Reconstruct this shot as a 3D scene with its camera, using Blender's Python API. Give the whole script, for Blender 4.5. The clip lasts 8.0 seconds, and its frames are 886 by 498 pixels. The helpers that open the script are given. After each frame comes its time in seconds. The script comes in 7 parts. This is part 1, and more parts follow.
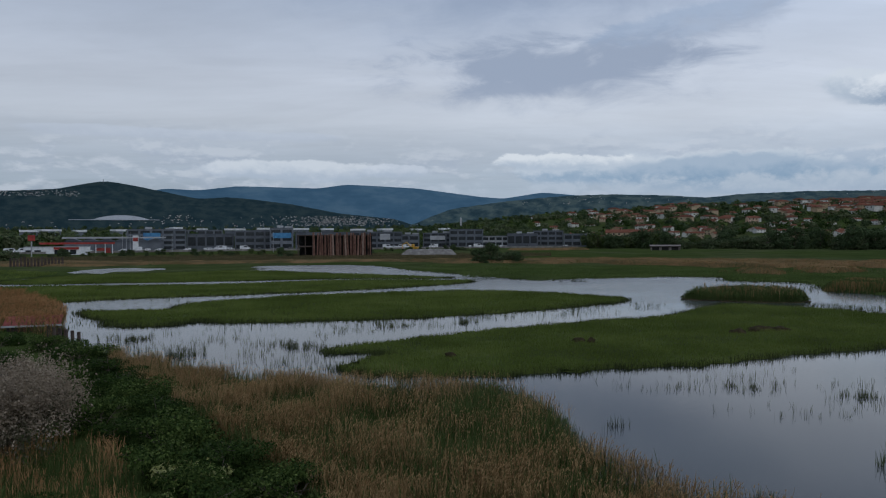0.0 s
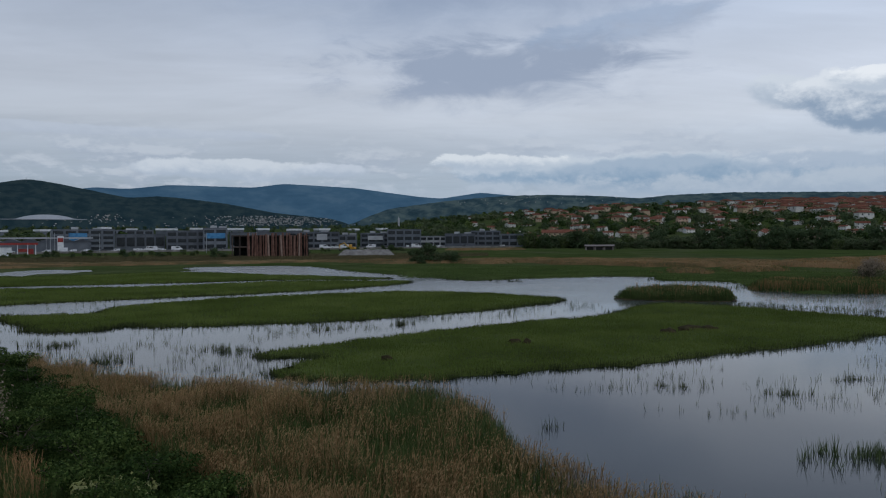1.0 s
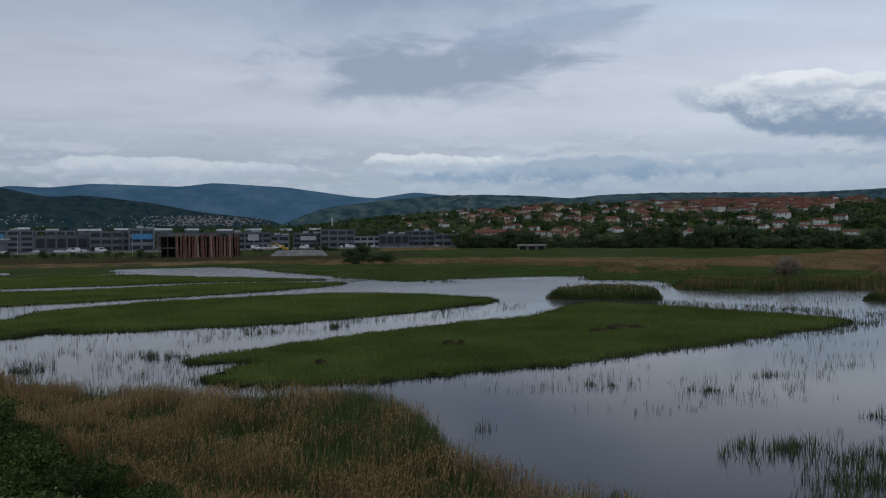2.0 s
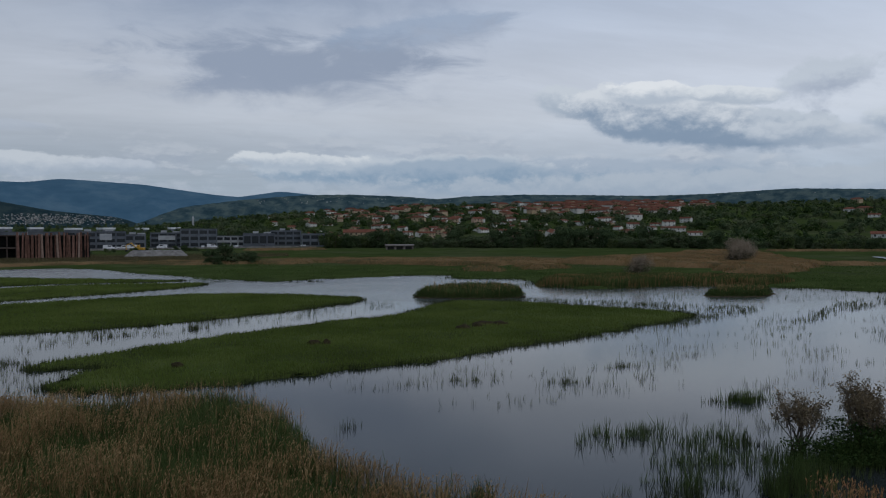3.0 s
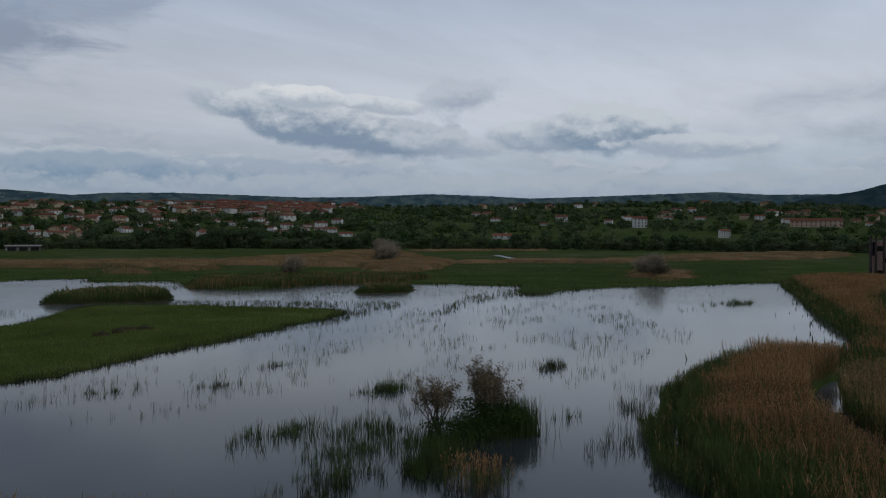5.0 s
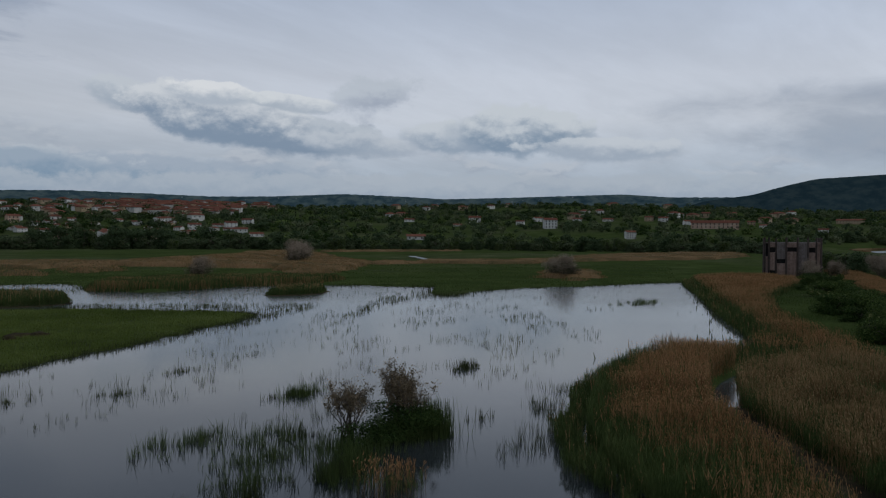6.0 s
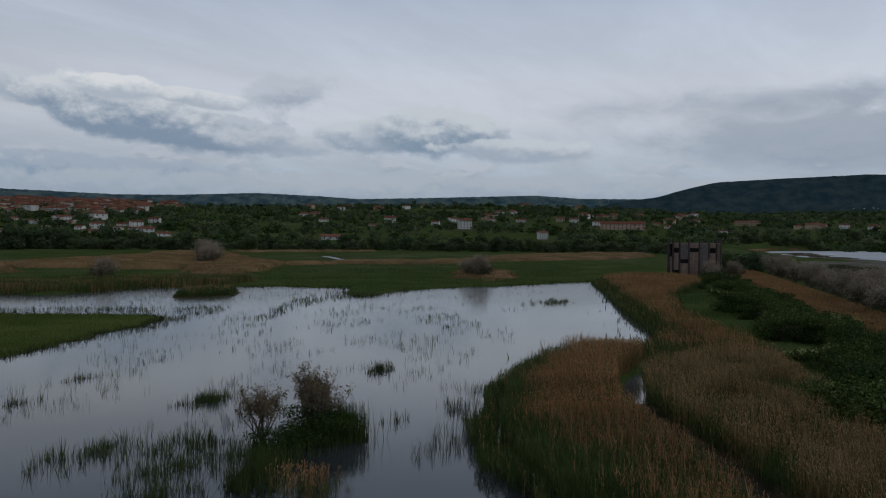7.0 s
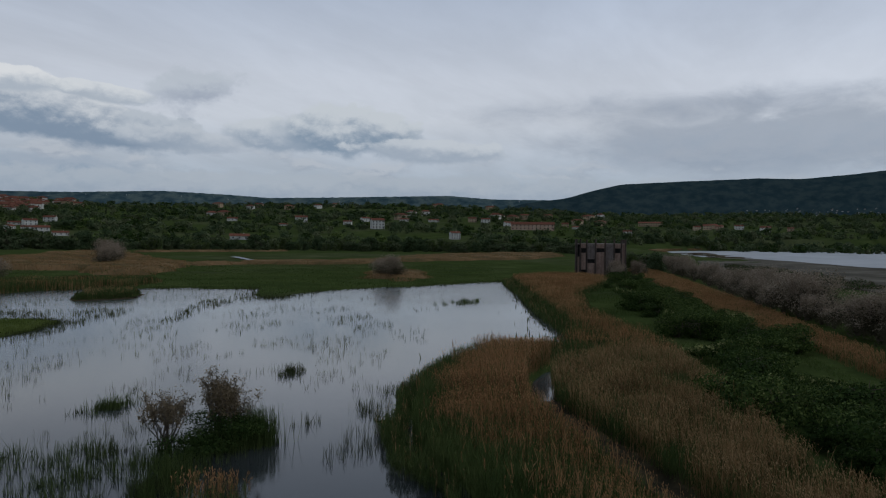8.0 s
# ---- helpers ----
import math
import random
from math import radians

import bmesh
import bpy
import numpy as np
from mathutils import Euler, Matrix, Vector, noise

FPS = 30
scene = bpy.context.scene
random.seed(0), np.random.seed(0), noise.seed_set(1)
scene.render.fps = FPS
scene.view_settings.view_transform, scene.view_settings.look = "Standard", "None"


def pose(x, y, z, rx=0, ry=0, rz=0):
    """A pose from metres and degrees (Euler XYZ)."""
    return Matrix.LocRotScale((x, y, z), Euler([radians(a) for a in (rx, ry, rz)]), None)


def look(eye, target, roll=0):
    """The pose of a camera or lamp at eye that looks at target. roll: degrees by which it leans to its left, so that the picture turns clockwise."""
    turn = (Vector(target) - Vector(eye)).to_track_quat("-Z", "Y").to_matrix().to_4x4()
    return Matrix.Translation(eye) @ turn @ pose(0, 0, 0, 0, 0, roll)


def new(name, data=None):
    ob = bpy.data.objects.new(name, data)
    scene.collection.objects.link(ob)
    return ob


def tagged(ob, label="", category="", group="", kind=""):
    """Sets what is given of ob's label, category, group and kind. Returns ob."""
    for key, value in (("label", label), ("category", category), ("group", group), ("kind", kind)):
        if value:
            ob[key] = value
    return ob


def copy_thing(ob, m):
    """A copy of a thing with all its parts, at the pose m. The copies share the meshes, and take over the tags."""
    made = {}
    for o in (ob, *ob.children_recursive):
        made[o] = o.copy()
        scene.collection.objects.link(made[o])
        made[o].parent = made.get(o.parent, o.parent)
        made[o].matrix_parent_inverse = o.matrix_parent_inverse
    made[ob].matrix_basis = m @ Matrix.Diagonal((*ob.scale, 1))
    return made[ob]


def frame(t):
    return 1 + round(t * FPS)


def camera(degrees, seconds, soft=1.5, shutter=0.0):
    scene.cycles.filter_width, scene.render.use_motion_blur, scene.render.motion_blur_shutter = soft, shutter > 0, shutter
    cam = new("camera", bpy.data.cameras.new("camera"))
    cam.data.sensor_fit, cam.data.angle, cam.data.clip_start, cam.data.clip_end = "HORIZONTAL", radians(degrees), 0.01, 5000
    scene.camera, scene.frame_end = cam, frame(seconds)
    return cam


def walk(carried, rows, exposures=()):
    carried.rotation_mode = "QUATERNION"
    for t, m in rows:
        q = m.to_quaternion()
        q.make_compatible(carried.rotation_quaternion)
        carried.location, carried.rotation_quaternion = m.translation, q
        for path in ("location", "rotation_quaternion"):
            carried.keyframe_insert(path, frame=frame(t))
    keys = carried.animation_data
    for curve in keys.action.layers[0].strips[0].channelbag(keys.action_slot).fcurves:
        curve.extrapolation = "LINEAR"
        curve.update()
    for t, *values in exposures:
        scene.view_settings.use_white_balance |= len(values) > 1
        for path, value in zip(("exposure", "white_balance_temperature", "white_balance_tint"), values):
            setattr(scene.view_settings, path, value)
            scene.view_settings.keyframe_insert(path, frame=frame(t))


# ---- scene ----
cam = camera(60.3, 8.0, soft=1.15)
# seconds, place, yaw, pitch, roll
PATH = [
    (0.0, 0.00, 0.00, 10.00, 0.05, -1.00, -0.21),
    (0.5, 0.08, 0.18, 10.09, -2.00, -1.03, -0.20),
    (1.0, 0.16, 0.25, 10.20, -4.60, -1.03, -0.24),
    (1.2, 0.17, 0.20, 10.25, -5.66, -1.04, -0.26),
    (2.3, 0.16, -0.05, 10.48, -11.46, -1.11, -0.38),
    (2.5, 0.18, -0.02, 10.45, -13.15, -1.13, -0.34),
    (3.0, 0.40, 0.21, 10.24, -19.41, -1.11, -0.22),
    (3.5, 0.56, 0.38, 10.12, -25.39, -1.08, -0.13),
    (4.0, 0.62, 0.42, 10.07, -32.22, -1.09, -0.06),
    (4.5, 0.60, 0.38, 10.07, -38.38, -1.10, 0.04),
    (5.0, 0.66, 0.37, 10.10, -44.96, -1.08, 0.11),
    (5.2, 0.69, 0.39, 10.12, -46.60, -1.07, 0.13),
    (6.3, 0.83, 0.49, 10.23, -53.15, -1.01, 0.28),
    (6.5, 0.84, 0.50, 10.25, -54.40, -1.00, 0.30),
    (7.0, 0.84, 0.49, 10.30, -57.78, -0.99, 0.38),
    (7.5, 0.80, 0.45, 10.35, -61.05, -0.97, 0.42),
    (8.0, 0.73, 0.39, 10.39, -64.33, -0.95, 0.50),
]
walk(cam, [(t, pose(x, y, z, 0, 0, yaw) @ pose(0, 0, 0, 90 + pitch, 0, 0) @ pose(0, 0, 0, 0, 0, roll))
           for t, x, y, z, yaw, pitch, roll in PATH],
     [(0.0, 0.20, 6400.0, 10.0), (2.5, 0.10, 6450.0, 10.0), (4.5, -0.11, 6530.0, 10.0), (8.0, -0.09, 6600.0, 10.0)])

# ---- node helpers ----


class Nodes:
    """Short calls for building a node tree."""

    def __init__(self, tree):
        self.tree = tree
        tree.nodes.clear()

    def add(self, kind):
        return self.tree.nodes.new(kind)

    def put(self, socket, value):
        if isinstance(value, bpy.types.NodeSocket):
            self.tree.links.new(value, socket)
        else:
            socket.default_value = value

    def math(self, op, a, b=0.0, c=0.0, clamp=False):
        n = self.add("ShaderNodeMath")
        n.operation, n.use_clamp = op, clamp
        for k, v in enumerate((a, b, c)):
            self.put(n.inputs[k], v)
        return n.outputs[0]

    def step(self, v, lo, hi, out_lo=0.0, out_hi=1.0):
        n = self.add("ShaderNodeMapRange")
        n.interpolation_type = "SMOOTHSTEP"
        for k, s in enumerate((v, lo, hi, out_lo, out_hi)):
            self.put(n.inputs[k], s)
        return n.outputs[0]

    def mix(self, fac, a, b, blend="MIX"):
        n = self.add("ShaderNodeMix")
        n.data_type, n.blend_type = "RGBA", blend
        self.put(n.inputs[0], fac)
        self.put(n.inputs[6], a)
        self.put(n.inputs[7], b)
        return n.outputs[2]

    def noise(self, vector, scale, detail=4.0, rough=0.55, distort=0.0):
        n = self.add("ShaderNodeTexNoise")
        if vector is not None:
            self.put(n.inputs["Vector"], vector)
        n.inputs["Scale"].default_value = scale
        n.inputs["Detail"].default_value = detail
        n.inputs["Roughness"].default_value = rough
        n.inputs["Distortion"].default_value = distort
        return n.outputs[0]

    def vec(self, x, y, z=0.0):
        n = self.add("ShaderNodeCombineXYZ")
        for k, v in enumerate((x, y, z)):
            self.put(n.inputs[k], v)
        return n.outputs[0]

    def scaled(self, vector, scale):
        n = self.add("ShaderNodeMapping")
        self.put(n.inputs[0], vector)
        n.inputs[3].default_value = scale
        return n.outputs[0]

    def ramp(self, fac, stops):
        n = self.add("ShaderNodeValToRGB")
        self.put(n.inputs[0], fac)
        el = n.color_ramp.elements
        while len(el) < len(stops):
            el.new(0.5)
        for e, (p, c) in zip(el, stops):
            e.position, e.color = p, (*c, 1)
        return n.outputs[0]


# ---- world: overcast sky with cloud banks ----
SUN_EL, SUN_AZ = radians(48), radians(150)
world = bpy.data.worlds.new("overcast_sky")
scene.world = world
world.use_nodes = True
N = Nodes(world.node_tree)
way = N.add("ShaderNodeTexCoord").outputs["Generated"]
sep = N.add("ShaderNodeSeparateXYZ")
N.put(sep.inputs[0], way)
sx, sy, sz = sep.outputs
azim = N.math("DEGREES", N.math("ARCTAN2", sx, sy))
elev = N.math("DEGREES", N.math("ARCSINE", sz))
sky = N.add("ShaderNodeTexSky")
sky.sky_type, sky.sun_disc, sky.sun_elevation, sky.sun_rotation = "NISHITA", False, SUN_EL, SUN_AZ
clear = N.mix(1.0, sky.outputs[0], (0.10, 0.10, 0.10, 1), "MULTIPLY")
# high veil: brighter low down, bluer overhead, with long thin streaks
veil = N.ramp(N.math("DIVIDE", elev, 60.0, clamp=True),
              [(0.0, (0.315, 0.378, 0.462)), (0.06, (0.328, 0.392, 0.477)), (0.09, (0.382, 0.438, 0.52)), (0.14, (0.495, 0.537, 0.605)), (0.19, (0.505, 0.55, 0.63)),
               (0.3, (0.39, 0.455, 0.57)), (1.0, (0.31, 0.375, 0.49))])
lift = N.math("MAXIMUM", N.math("ADD", sz, 0.10), 0.05)
deck = N.vec(N.math("DIVIDE", sx, lift), N.math("DIVIDE", sy, lift), 0.0)
streak = N.noise(N.scaled(deck, (0.35, 0.9, 1)), 1.3, 6.0, 0.6, 0.6)
fine = N.noise(N.scaled(deck, (0.6, 1.4, 1)), 4.0, 5.0, 0.6, 0.3)
east = N.step(azim, -35.0, 65.0, 0.83, 1.18)
tone = N.math("ADD", N.step(streak, 0.32, 0.72, 0.93, 1.06), N.step(fine, 0.3, 0.7, -0.02, 0.02))
tone = N.math("MULTIPLY", tone, east)
veil = N.mix(1.0, veil, N.vec(tone, tone, tone), "MULTIPLY")
total = N.mix(0.93, clear, veil)
chart = N.vec(N.math("MULTIPLY", azim, 0.1), N.math("MULTIPLY", elev, 0.16), 0.0)


def heaped(chart, scale):
    """Cauliflower heaps: rounded cells in several sizes over a soft noise."""
    warp = N.add("ShaderNodeVectorMath")
    warp.operation = "MULTIPLY_ADD"
    jig = N.add("ShaderNodeTexNoise")
    N.put(jig.inputs["Vector"], chart)
    jig.inputs["Scale"].default_value, jig.inputs["Detail"].default_value = scale * 1.7, 4.0
    N.put(warp.inputs[0], jig.outputs[1])
    warp.inputs[1].default_value = (0.42 / scale, 0.42 / scale, 0)
    N.put(warp.inputs[2], chart)
    cell = N.add("ShaderNodeTexVoronoi")
    cell.voronoi_dimensions, cell.feature, cell.normalize = "2D", "SMOOTH_F1", True
    N.put(cell.inputs["Vector"], warp.outputs[0])
    for key, value in (("Scale", scale * 1.5), ("Detail", 4.0), ("Roughness", 0.55), ("Lacunarity", 2.2), ("Smoothness", 0.35)):
        cell.inputs[key].default_value = value
    puff = N.math("SUBTRACT", 0.92, cell.outputs["Distance"])
    return N.math("ADD", N.math("MULTIPLY", puff, 0.5), N.math("MULTIPLY", N.noise(chart, scale, 9.0, 0.6, 0.2), 0.5))


billow = heaped(chart, 2.6)
above = heaped(N.vec(N.math("MULTIPLY", azim, 0.1), N.math("MULTIPLY", N.math("ADD", elev, 0.55), 0.16), 0.0), 2.6)
wisps = N.noise(N.scaled(chart, (0.7, 1.25, 1)), 2.4, 9.0, 0.62, 0.5)


def cloud(total, az0, el0, raz, rel, tilt, edge, soft, top, base, amount, grain):
    """One cloud bank: an ellipse in the sky with a torn edge, light above and dark below."""
    da = N.math("SUBTRACT", azim, az0)
    de = N.math("SUBTRACT", N.math("SUBTRACT", elev, el0), N.math("MULTIPLY", da, tilt))
    u, v = N.math("DIVIDE", da, raz), N.math("DIVIDE", de, rel)
    far = N.math("SQRT", N.math("ADD", N.math("MULTIPLY", u, u), N.math("MULTIPLY", v, v)))
    torn = N.math("SUBTRACT", N.math("ADD", 1.0, N.math("MULTIPLY", N.math("SUBTRACT", grain, 0.5), edge)), far)
    fringe = N.step(v, -0.7, 0.5, soft * 1.15, soft * 0.55)  # crisp heads, soft bases
    mask = N.math("MULTIPLY", N.step(torn, 0.0, fringe), amount)
    up = N.math("ADD", N.math("MULTIPLY", v, 1.25), N.math("MULTIPLY", N.math("SUBTRACT", billow, 0.5), 2.4))
    up = N.math("ADD", up, N.math("MULTIPLY", N.math("SUBTRACT", billow, above), 2.6))
    return N.mix(mask, total, N.mix(N.step(up, -0.6, 1.0), (*base, 1), (*top, 1)))


# small heaped clouds low over the horizon: light on their upper side
low = N.vec(N.math("MULTIPLY", azim, 0.16), N.math("MULTIPLY", elev, 0.42), 3.7)
heap = N.noise(low, 1.5, 9.0, 0.58, 0.15)
over = N.noise(N.vec(N.math("MULTIPLY", azim, 0.16), N.math("MULTIPLY", N.math("ADD", elev, 0.45), 0.42), 3.7), 1.5, 9.0, 0.58, 0.15)
band = N.math("MULTIPLY", N.step(elev, 1.2, 3.0), N.step(elev, 9.0, 5.0))
cover = N.math("MULTIPLY", N.math("MULTIPLY", N.step(heap, 0.47, 0.62), band), 0.55)
lit = N.step(N.math("SUBTRACT", heap, over), -0.07, 0.09)
total = N.mix(cover, total, N.mix(lit, (0.31, 0.365, 0.455, 1), (0.48, 0.525, 0.59, 1)))
GREY, BLUE, WHITE, PALE = (0.27, 0.325, 0.425), (0.22, 0.315, 0.43), (0.64, 0.68, 0.725), (0.47, 0.525, 0.605)
for row in (
    (6.0, 19.0, 24.0, 8.0, 0.0, 1.0, 1.0, (0.24, 0.30, 0.41), (0.24, 0.30, 0.41), 0.85, wisps),
    (9.0, 11.9, 15.0, 3.2, 0.04, 2.0, 0.95, GREY, GREY, 1.0, wisps),
    (5.5, 10.7, 7.0, 1.0, 0.03, 2.2, 0.8, GREY, GREY, 0.9, wisps),
    (17.0, 14.3, 9.0, 1.7, 0.13, 1.6, 0.7, (0.279, 0.356, 0.482), GREY, 0.65, wisps),
    (26.0, 4.1, 20.0, 1.5, 0.0, 1.8, 0.6, (0.335, 0.406, 0.502), BLUE, 0.85, billow),
    (16.0, 4.6, 11.5, 1.2, 0.0, 2.8, 0.6, (0.46, 0.52, 0.59), BLUE, 0.9, billow),
    (20.0, 4.2, 8.0, 1.5, 0.0, 1.2, 0.5, (0.30, 0.38, 0.48), (0.20, 0.295, 0.41), 0.95, billow),
    (8.5, 5.4, 5.0, 0.6, 0.0, 3.0, 0.5, (0.60, 0.645, 0.69), (0.36, 0.43, 0.52), 0.85, billow),
    (-11.0, 4.8, 7.5, 0.8, -0.01, 1.8, 0.4, (0.52, 0.57, 0.63), (0.350, 0.415, 0.505), 0.8, billow),
    (-3.6, 4.8, 2.6, 0.55, 0.0, 1.8, 0.4, PALE, (0.350, 0.415, 0.505), 0.7, billow),
    (-19.0, 7.2, 12.0, 0.5, 0.0, 2.0, 0.6, (0.409, 0.465, 0.553), (0.372, 0.426, 0.512), 0.6, wisps),
    (29.5, 9.4, 3.6, 1.2, -0.16, 1.6, 0.4, (0.52, 0.575, 0.64), (0.33, 0.40, 0.49), 0.8, billow),
    (39.8, 7.2, 8.0, 1.6, -0.07, 1.4, 0.35, (0.46, 0.52, 0.595), (0.205, 0.280, 0.385), 0.95, billow),
    (35.0, 8.6, 6.6, 2.0, -0.10, 1.4, 0.3, (0.60, 0.645, 0.70), (0.215, 0.290, 0.395), 0.95, billow),
    (34.6, 10.0, 3.2, 0.9, -0.03, 1.6, 0.3, (0.70, 0.735, 0.775), (0.40, 0.465, 0.55), 0.9, billow),
    (40.2, 9.6, 3.4, 0.7, -0.10, 1.6, 0.3, (0.64, 0.685, 0.73), (0.38, 0.445, 0.53), 0.85, billow),
    (45.0, 6.6, 4.6, 1.0, -0.05, 1.8, 0.5, (0.50, 0.555, 0.625), (0.32, 0.39, 0.485), 0.75, billow),
    (46.4, 10.0, 2.9, 1.5, 0.12, 3.6, 0.9, (0.46, 0.52, 0.595), GREY, 0.7, billow),
    (52.6, 7.2, 4.6, 1.2, -0.05, 1.8, 0.4, (0.54, 0.595, 0.66), (0.27, 0.345, 0.445), 0.85, billow),
    (57.4, 7.6, 5.6, 1.9, -0.06, 1.5, 0.36, (0.55, 0.605, 0.665), (0.215, 0.295, 0.40), 0.95, billow),
    (63.0, 6.3, 6.0, 0.9, -0.02, 1.8, 0.4, (0.54, 0.595, 0.66), (0.32, 0.39, 0.485), 0.8, billow),
    (82.0, 8.8, 22.0, 2.1, 0.02, 1.5, 1.7, (0.300, 0.355, 0.445), (0.355, 0.405, 0.485), 0.85, wisps),
    (88.0, 6.2, 20.0, 3.0, 0.0, 0.9, 0.8, (0.33, 0.385, 0.47), (0.30, 0.365, 0.46), 0.8, wisps),
    (55.0, 3.2, 55.0, 1.3, 0.0, 2.2, 0.7, (0.40, 0.46, 0.535), (0.30, 0.37, 0.465), 0.75, billow),
):
    total = cloud(total, *row)
back = N.add("ShaderNodeBackground")
N.put(back.inputs[0], total)
back.inputs[1].default_value = 1.0
out = N.add("ShaderNodeOutputWorld")
N.tree.links.new(back.outputs[0], out.inputs[0])

sun = new("sun", bpy.data.lights.new("sun", "SUN"))
sun.data.energy, sun.data.angle, sun.data.color = 0.35, radians(25), (1.0, 0.96, 0.9)
sun.matrix_world = look((0, 0, 0), (-math.sin(SUN_AZ) * math.cos(SUN_EL), -math.cos(SUN_AZ) * math.cos(SUN_EL), -math.sin(SUN_EL)))

# ---- materials ----
MATS = {}


def surface(name, colours, scale=1.0, rough=0.85, bump=0.3, bump_scale=None, metal=0.0, island=0.0, fine=0.0,
            spec=0.3, detail=5.0, per_object=0.0, through_light=0.0, relief=0.05, slope=False):
    """A mottled surface: colours run over a coarse and a fine noise; island: how much single pieces of the mesh differ."""
    if name in MATS:
        return MATS[name]
    mat = bpy.data.materials.new(name)
    mat.use_nodes = True
    n = Nodes(mat.node_tree)
    at = n.add("ShaderNodeTexCoord").outputs["Object"]
    if slope:  # along the hillside and up it
        axes = n.add("ShaderNodeSeparateXYZ")
        n.put(axes.inputs[0], at)
        at = n.vec(n.math("MULTIPLY", n.math("ARCTAN2", axes.outputs[0], axes.outputs[1]), 2600.0), n.math("MULTIPLY", axes.outputs[2], 1.7), 0.0)
    fac = n.noise(at, scale, detail, 0.6, 0.2)
    fac = n.step(fac, 0.28, 0.72)
    grain = n.noise(at, scale * 9, 3.0, 0.6)
    fac = n.math("ADD", n.math("MULTIPLY", fac, 0.75), n.math("MULTIPLY", grain, 0.25 + fine))
    if island:
        rnd = n.add("ShaderNodeNewGeometry").outputs["Random Per Island"]
        fac = n.math("ADD", n.math("MULTIPLY", fac, 1 - island), n.math("MULTIPLY", rnd, island))
    if per_object:
        rnd = n.add("ShaderNodeObjectInfo").outputs["Random"]
        fac = n.math("ADD", n.math("MULTIPLY", fac, 1 - per_object), n.math("MULTIPLY", rnd, per_object))
    k = len(colours) - 1
    col = n.ramp(fac, [(0.15 + 0.7 * i / k, c) for i, c in enumerate(colours)])
    bsdf = n.add("ShaderNodeBsdfPrincipled")
    n.put(bsdf.inputs["Base Color"], col)
    bsdf.inputs["Metallic"].default_value = metal
    bsdf.inputs["Specular IOR Level"].default_value = spec
    n.put(bsdf.inputs["Roughness"], n.step(grain, 0.2, 0.8, max(0.02, rough - 0.08), min(1.0, rough + 0.08)))
    if bump:
        b = n.add("ShaderNodeBump")
        b.inputs["Strength"].default_value = bump
        b.inputs["Distance"].default_value = relief
        n.put(b.inputs["Height"], n.noise(at, bump_scale or scale * 6, 4.0, 0.6))
        n.put(bsdf.inputs["Normal"], b.outputs[0])
    shader = bsdf.outputs[0]
    if through_light:
        tr = n.add("ShaderNodeBsdfTranslucent")
        n.put(tr.inputs[0], col)
        mx = n.add("ShaderNodeMixShader")
        mx.inputs[0].default_value = through_light
        n.put(mx.inputs[1], shader)
        n.put(mx.inputs[2], tr.outputs[0])
        shader = mx.outputs[0]
    n.tree.links.new(shader, n.add("ShaderNodeOutputMaterial").inputs[0])
    MATS[name] = mat
    return mat


def leaf(name, colours, island=0.7, light=0.25, scale=0.4):
    return surface(name, colours, scale=scale, rough=0.75, bump=0, island=island, spec=0.04, through_light=light)


M_GRASS_SOIL = surface("wet_grass_soil", [(0.030, 0.040, 0.010), (0.050, 0.068, 0.014), (0.078, 0.096, 0.024)], 0.12, 0.9, 0.5, 3.0, spec=0.03)
M_REED_SOIL = surface("reed_litter", [(0.020, 0.017, 0.010), (0.050, 0.040, 0.022), (0.085, 0.064, 0.034)], 0.5, 0.95, 0.6, 6.0, spec=0.03)
M_GRASS = leaf("marsh_grass", [(0.072, 0.098, 0.023), (0.104, 0.139, 0.032), (0.146, 0.180, 0.050)], 0.22, 0.2, 0.06)
M_MEADOW = leaf("meadow_grass", [(0.056, 0.088, 0.025), (0.082, 0.120, 0.034), (0.116, 0.150, 0.050)], 0.22, 0.2, 0.05)
M_DRY = leaf("dry_reed", [(0.135, 0.086, 0.038), (0.245, 0.158, 0.072), (0.36, 0.245, 0.122)], 0.38, 0.2, 0.15)
M_RUST = leaf("rust_reed", [(0.160, 0.086, 0.038), (0.275, 0.155, 0.070), (0.38, 0.230, 0.110)], 0.38, 0.2, 0.12)
M_SHOOT = leaf("green_reed", [(0.038, 0.058, 0.018), (0.068, 0.098, 0.030), (0.110, 0.138, 0.048)], 0.38, 0.25, 0.2)
M_PLUME = leaf("reed_plume", [(0.21, 0.134, 0.062), (0.32, 0.210, 0.102), (0.43, 0.300, 0.155)], 0.5, 0.2, 0.3)
M_SEDGE = leaf("sedge_stalk", [(0.026, 0.034, 0.014), (0.044, 0.056, 0.020), (0.072, 0.084, 0.034)], 0.6, 0.15, 0.3)
M_SHRUB = leaf("shrub_leaf", [(0.014, 0.028, 0.008), (0.030, 0.056, 0.014), (0.060, 0.090, 0.024)], 0.6, 0.25, 0.5)
M_SHRUB_LIGHT = leaf("light_shrub_leaf", [(0.034, 0.058, 0.014), (0.072, 0.108, 0.028), (0.13, 0.17, 0.05)], 0.6, 0.25, 0.5)
M_FLOWER = leaf("cream_blossom", [(0.18, 0.19, 0.06), (0.27, 0.28, 0.11), (0.35, 0.36, 0.17)], 0.6, 0.2, 0.5)
# plumes in a brighter M_RUST, skylight on the reed tops put into the colour
M_TOP_LIT = leaf("lit_rust_plume", [(0.24, 0.122, 0.050), (0.37, 0.200, 0.088), (0.47, 0.275, 0.135)], 0.35, 0.2, 0.15)
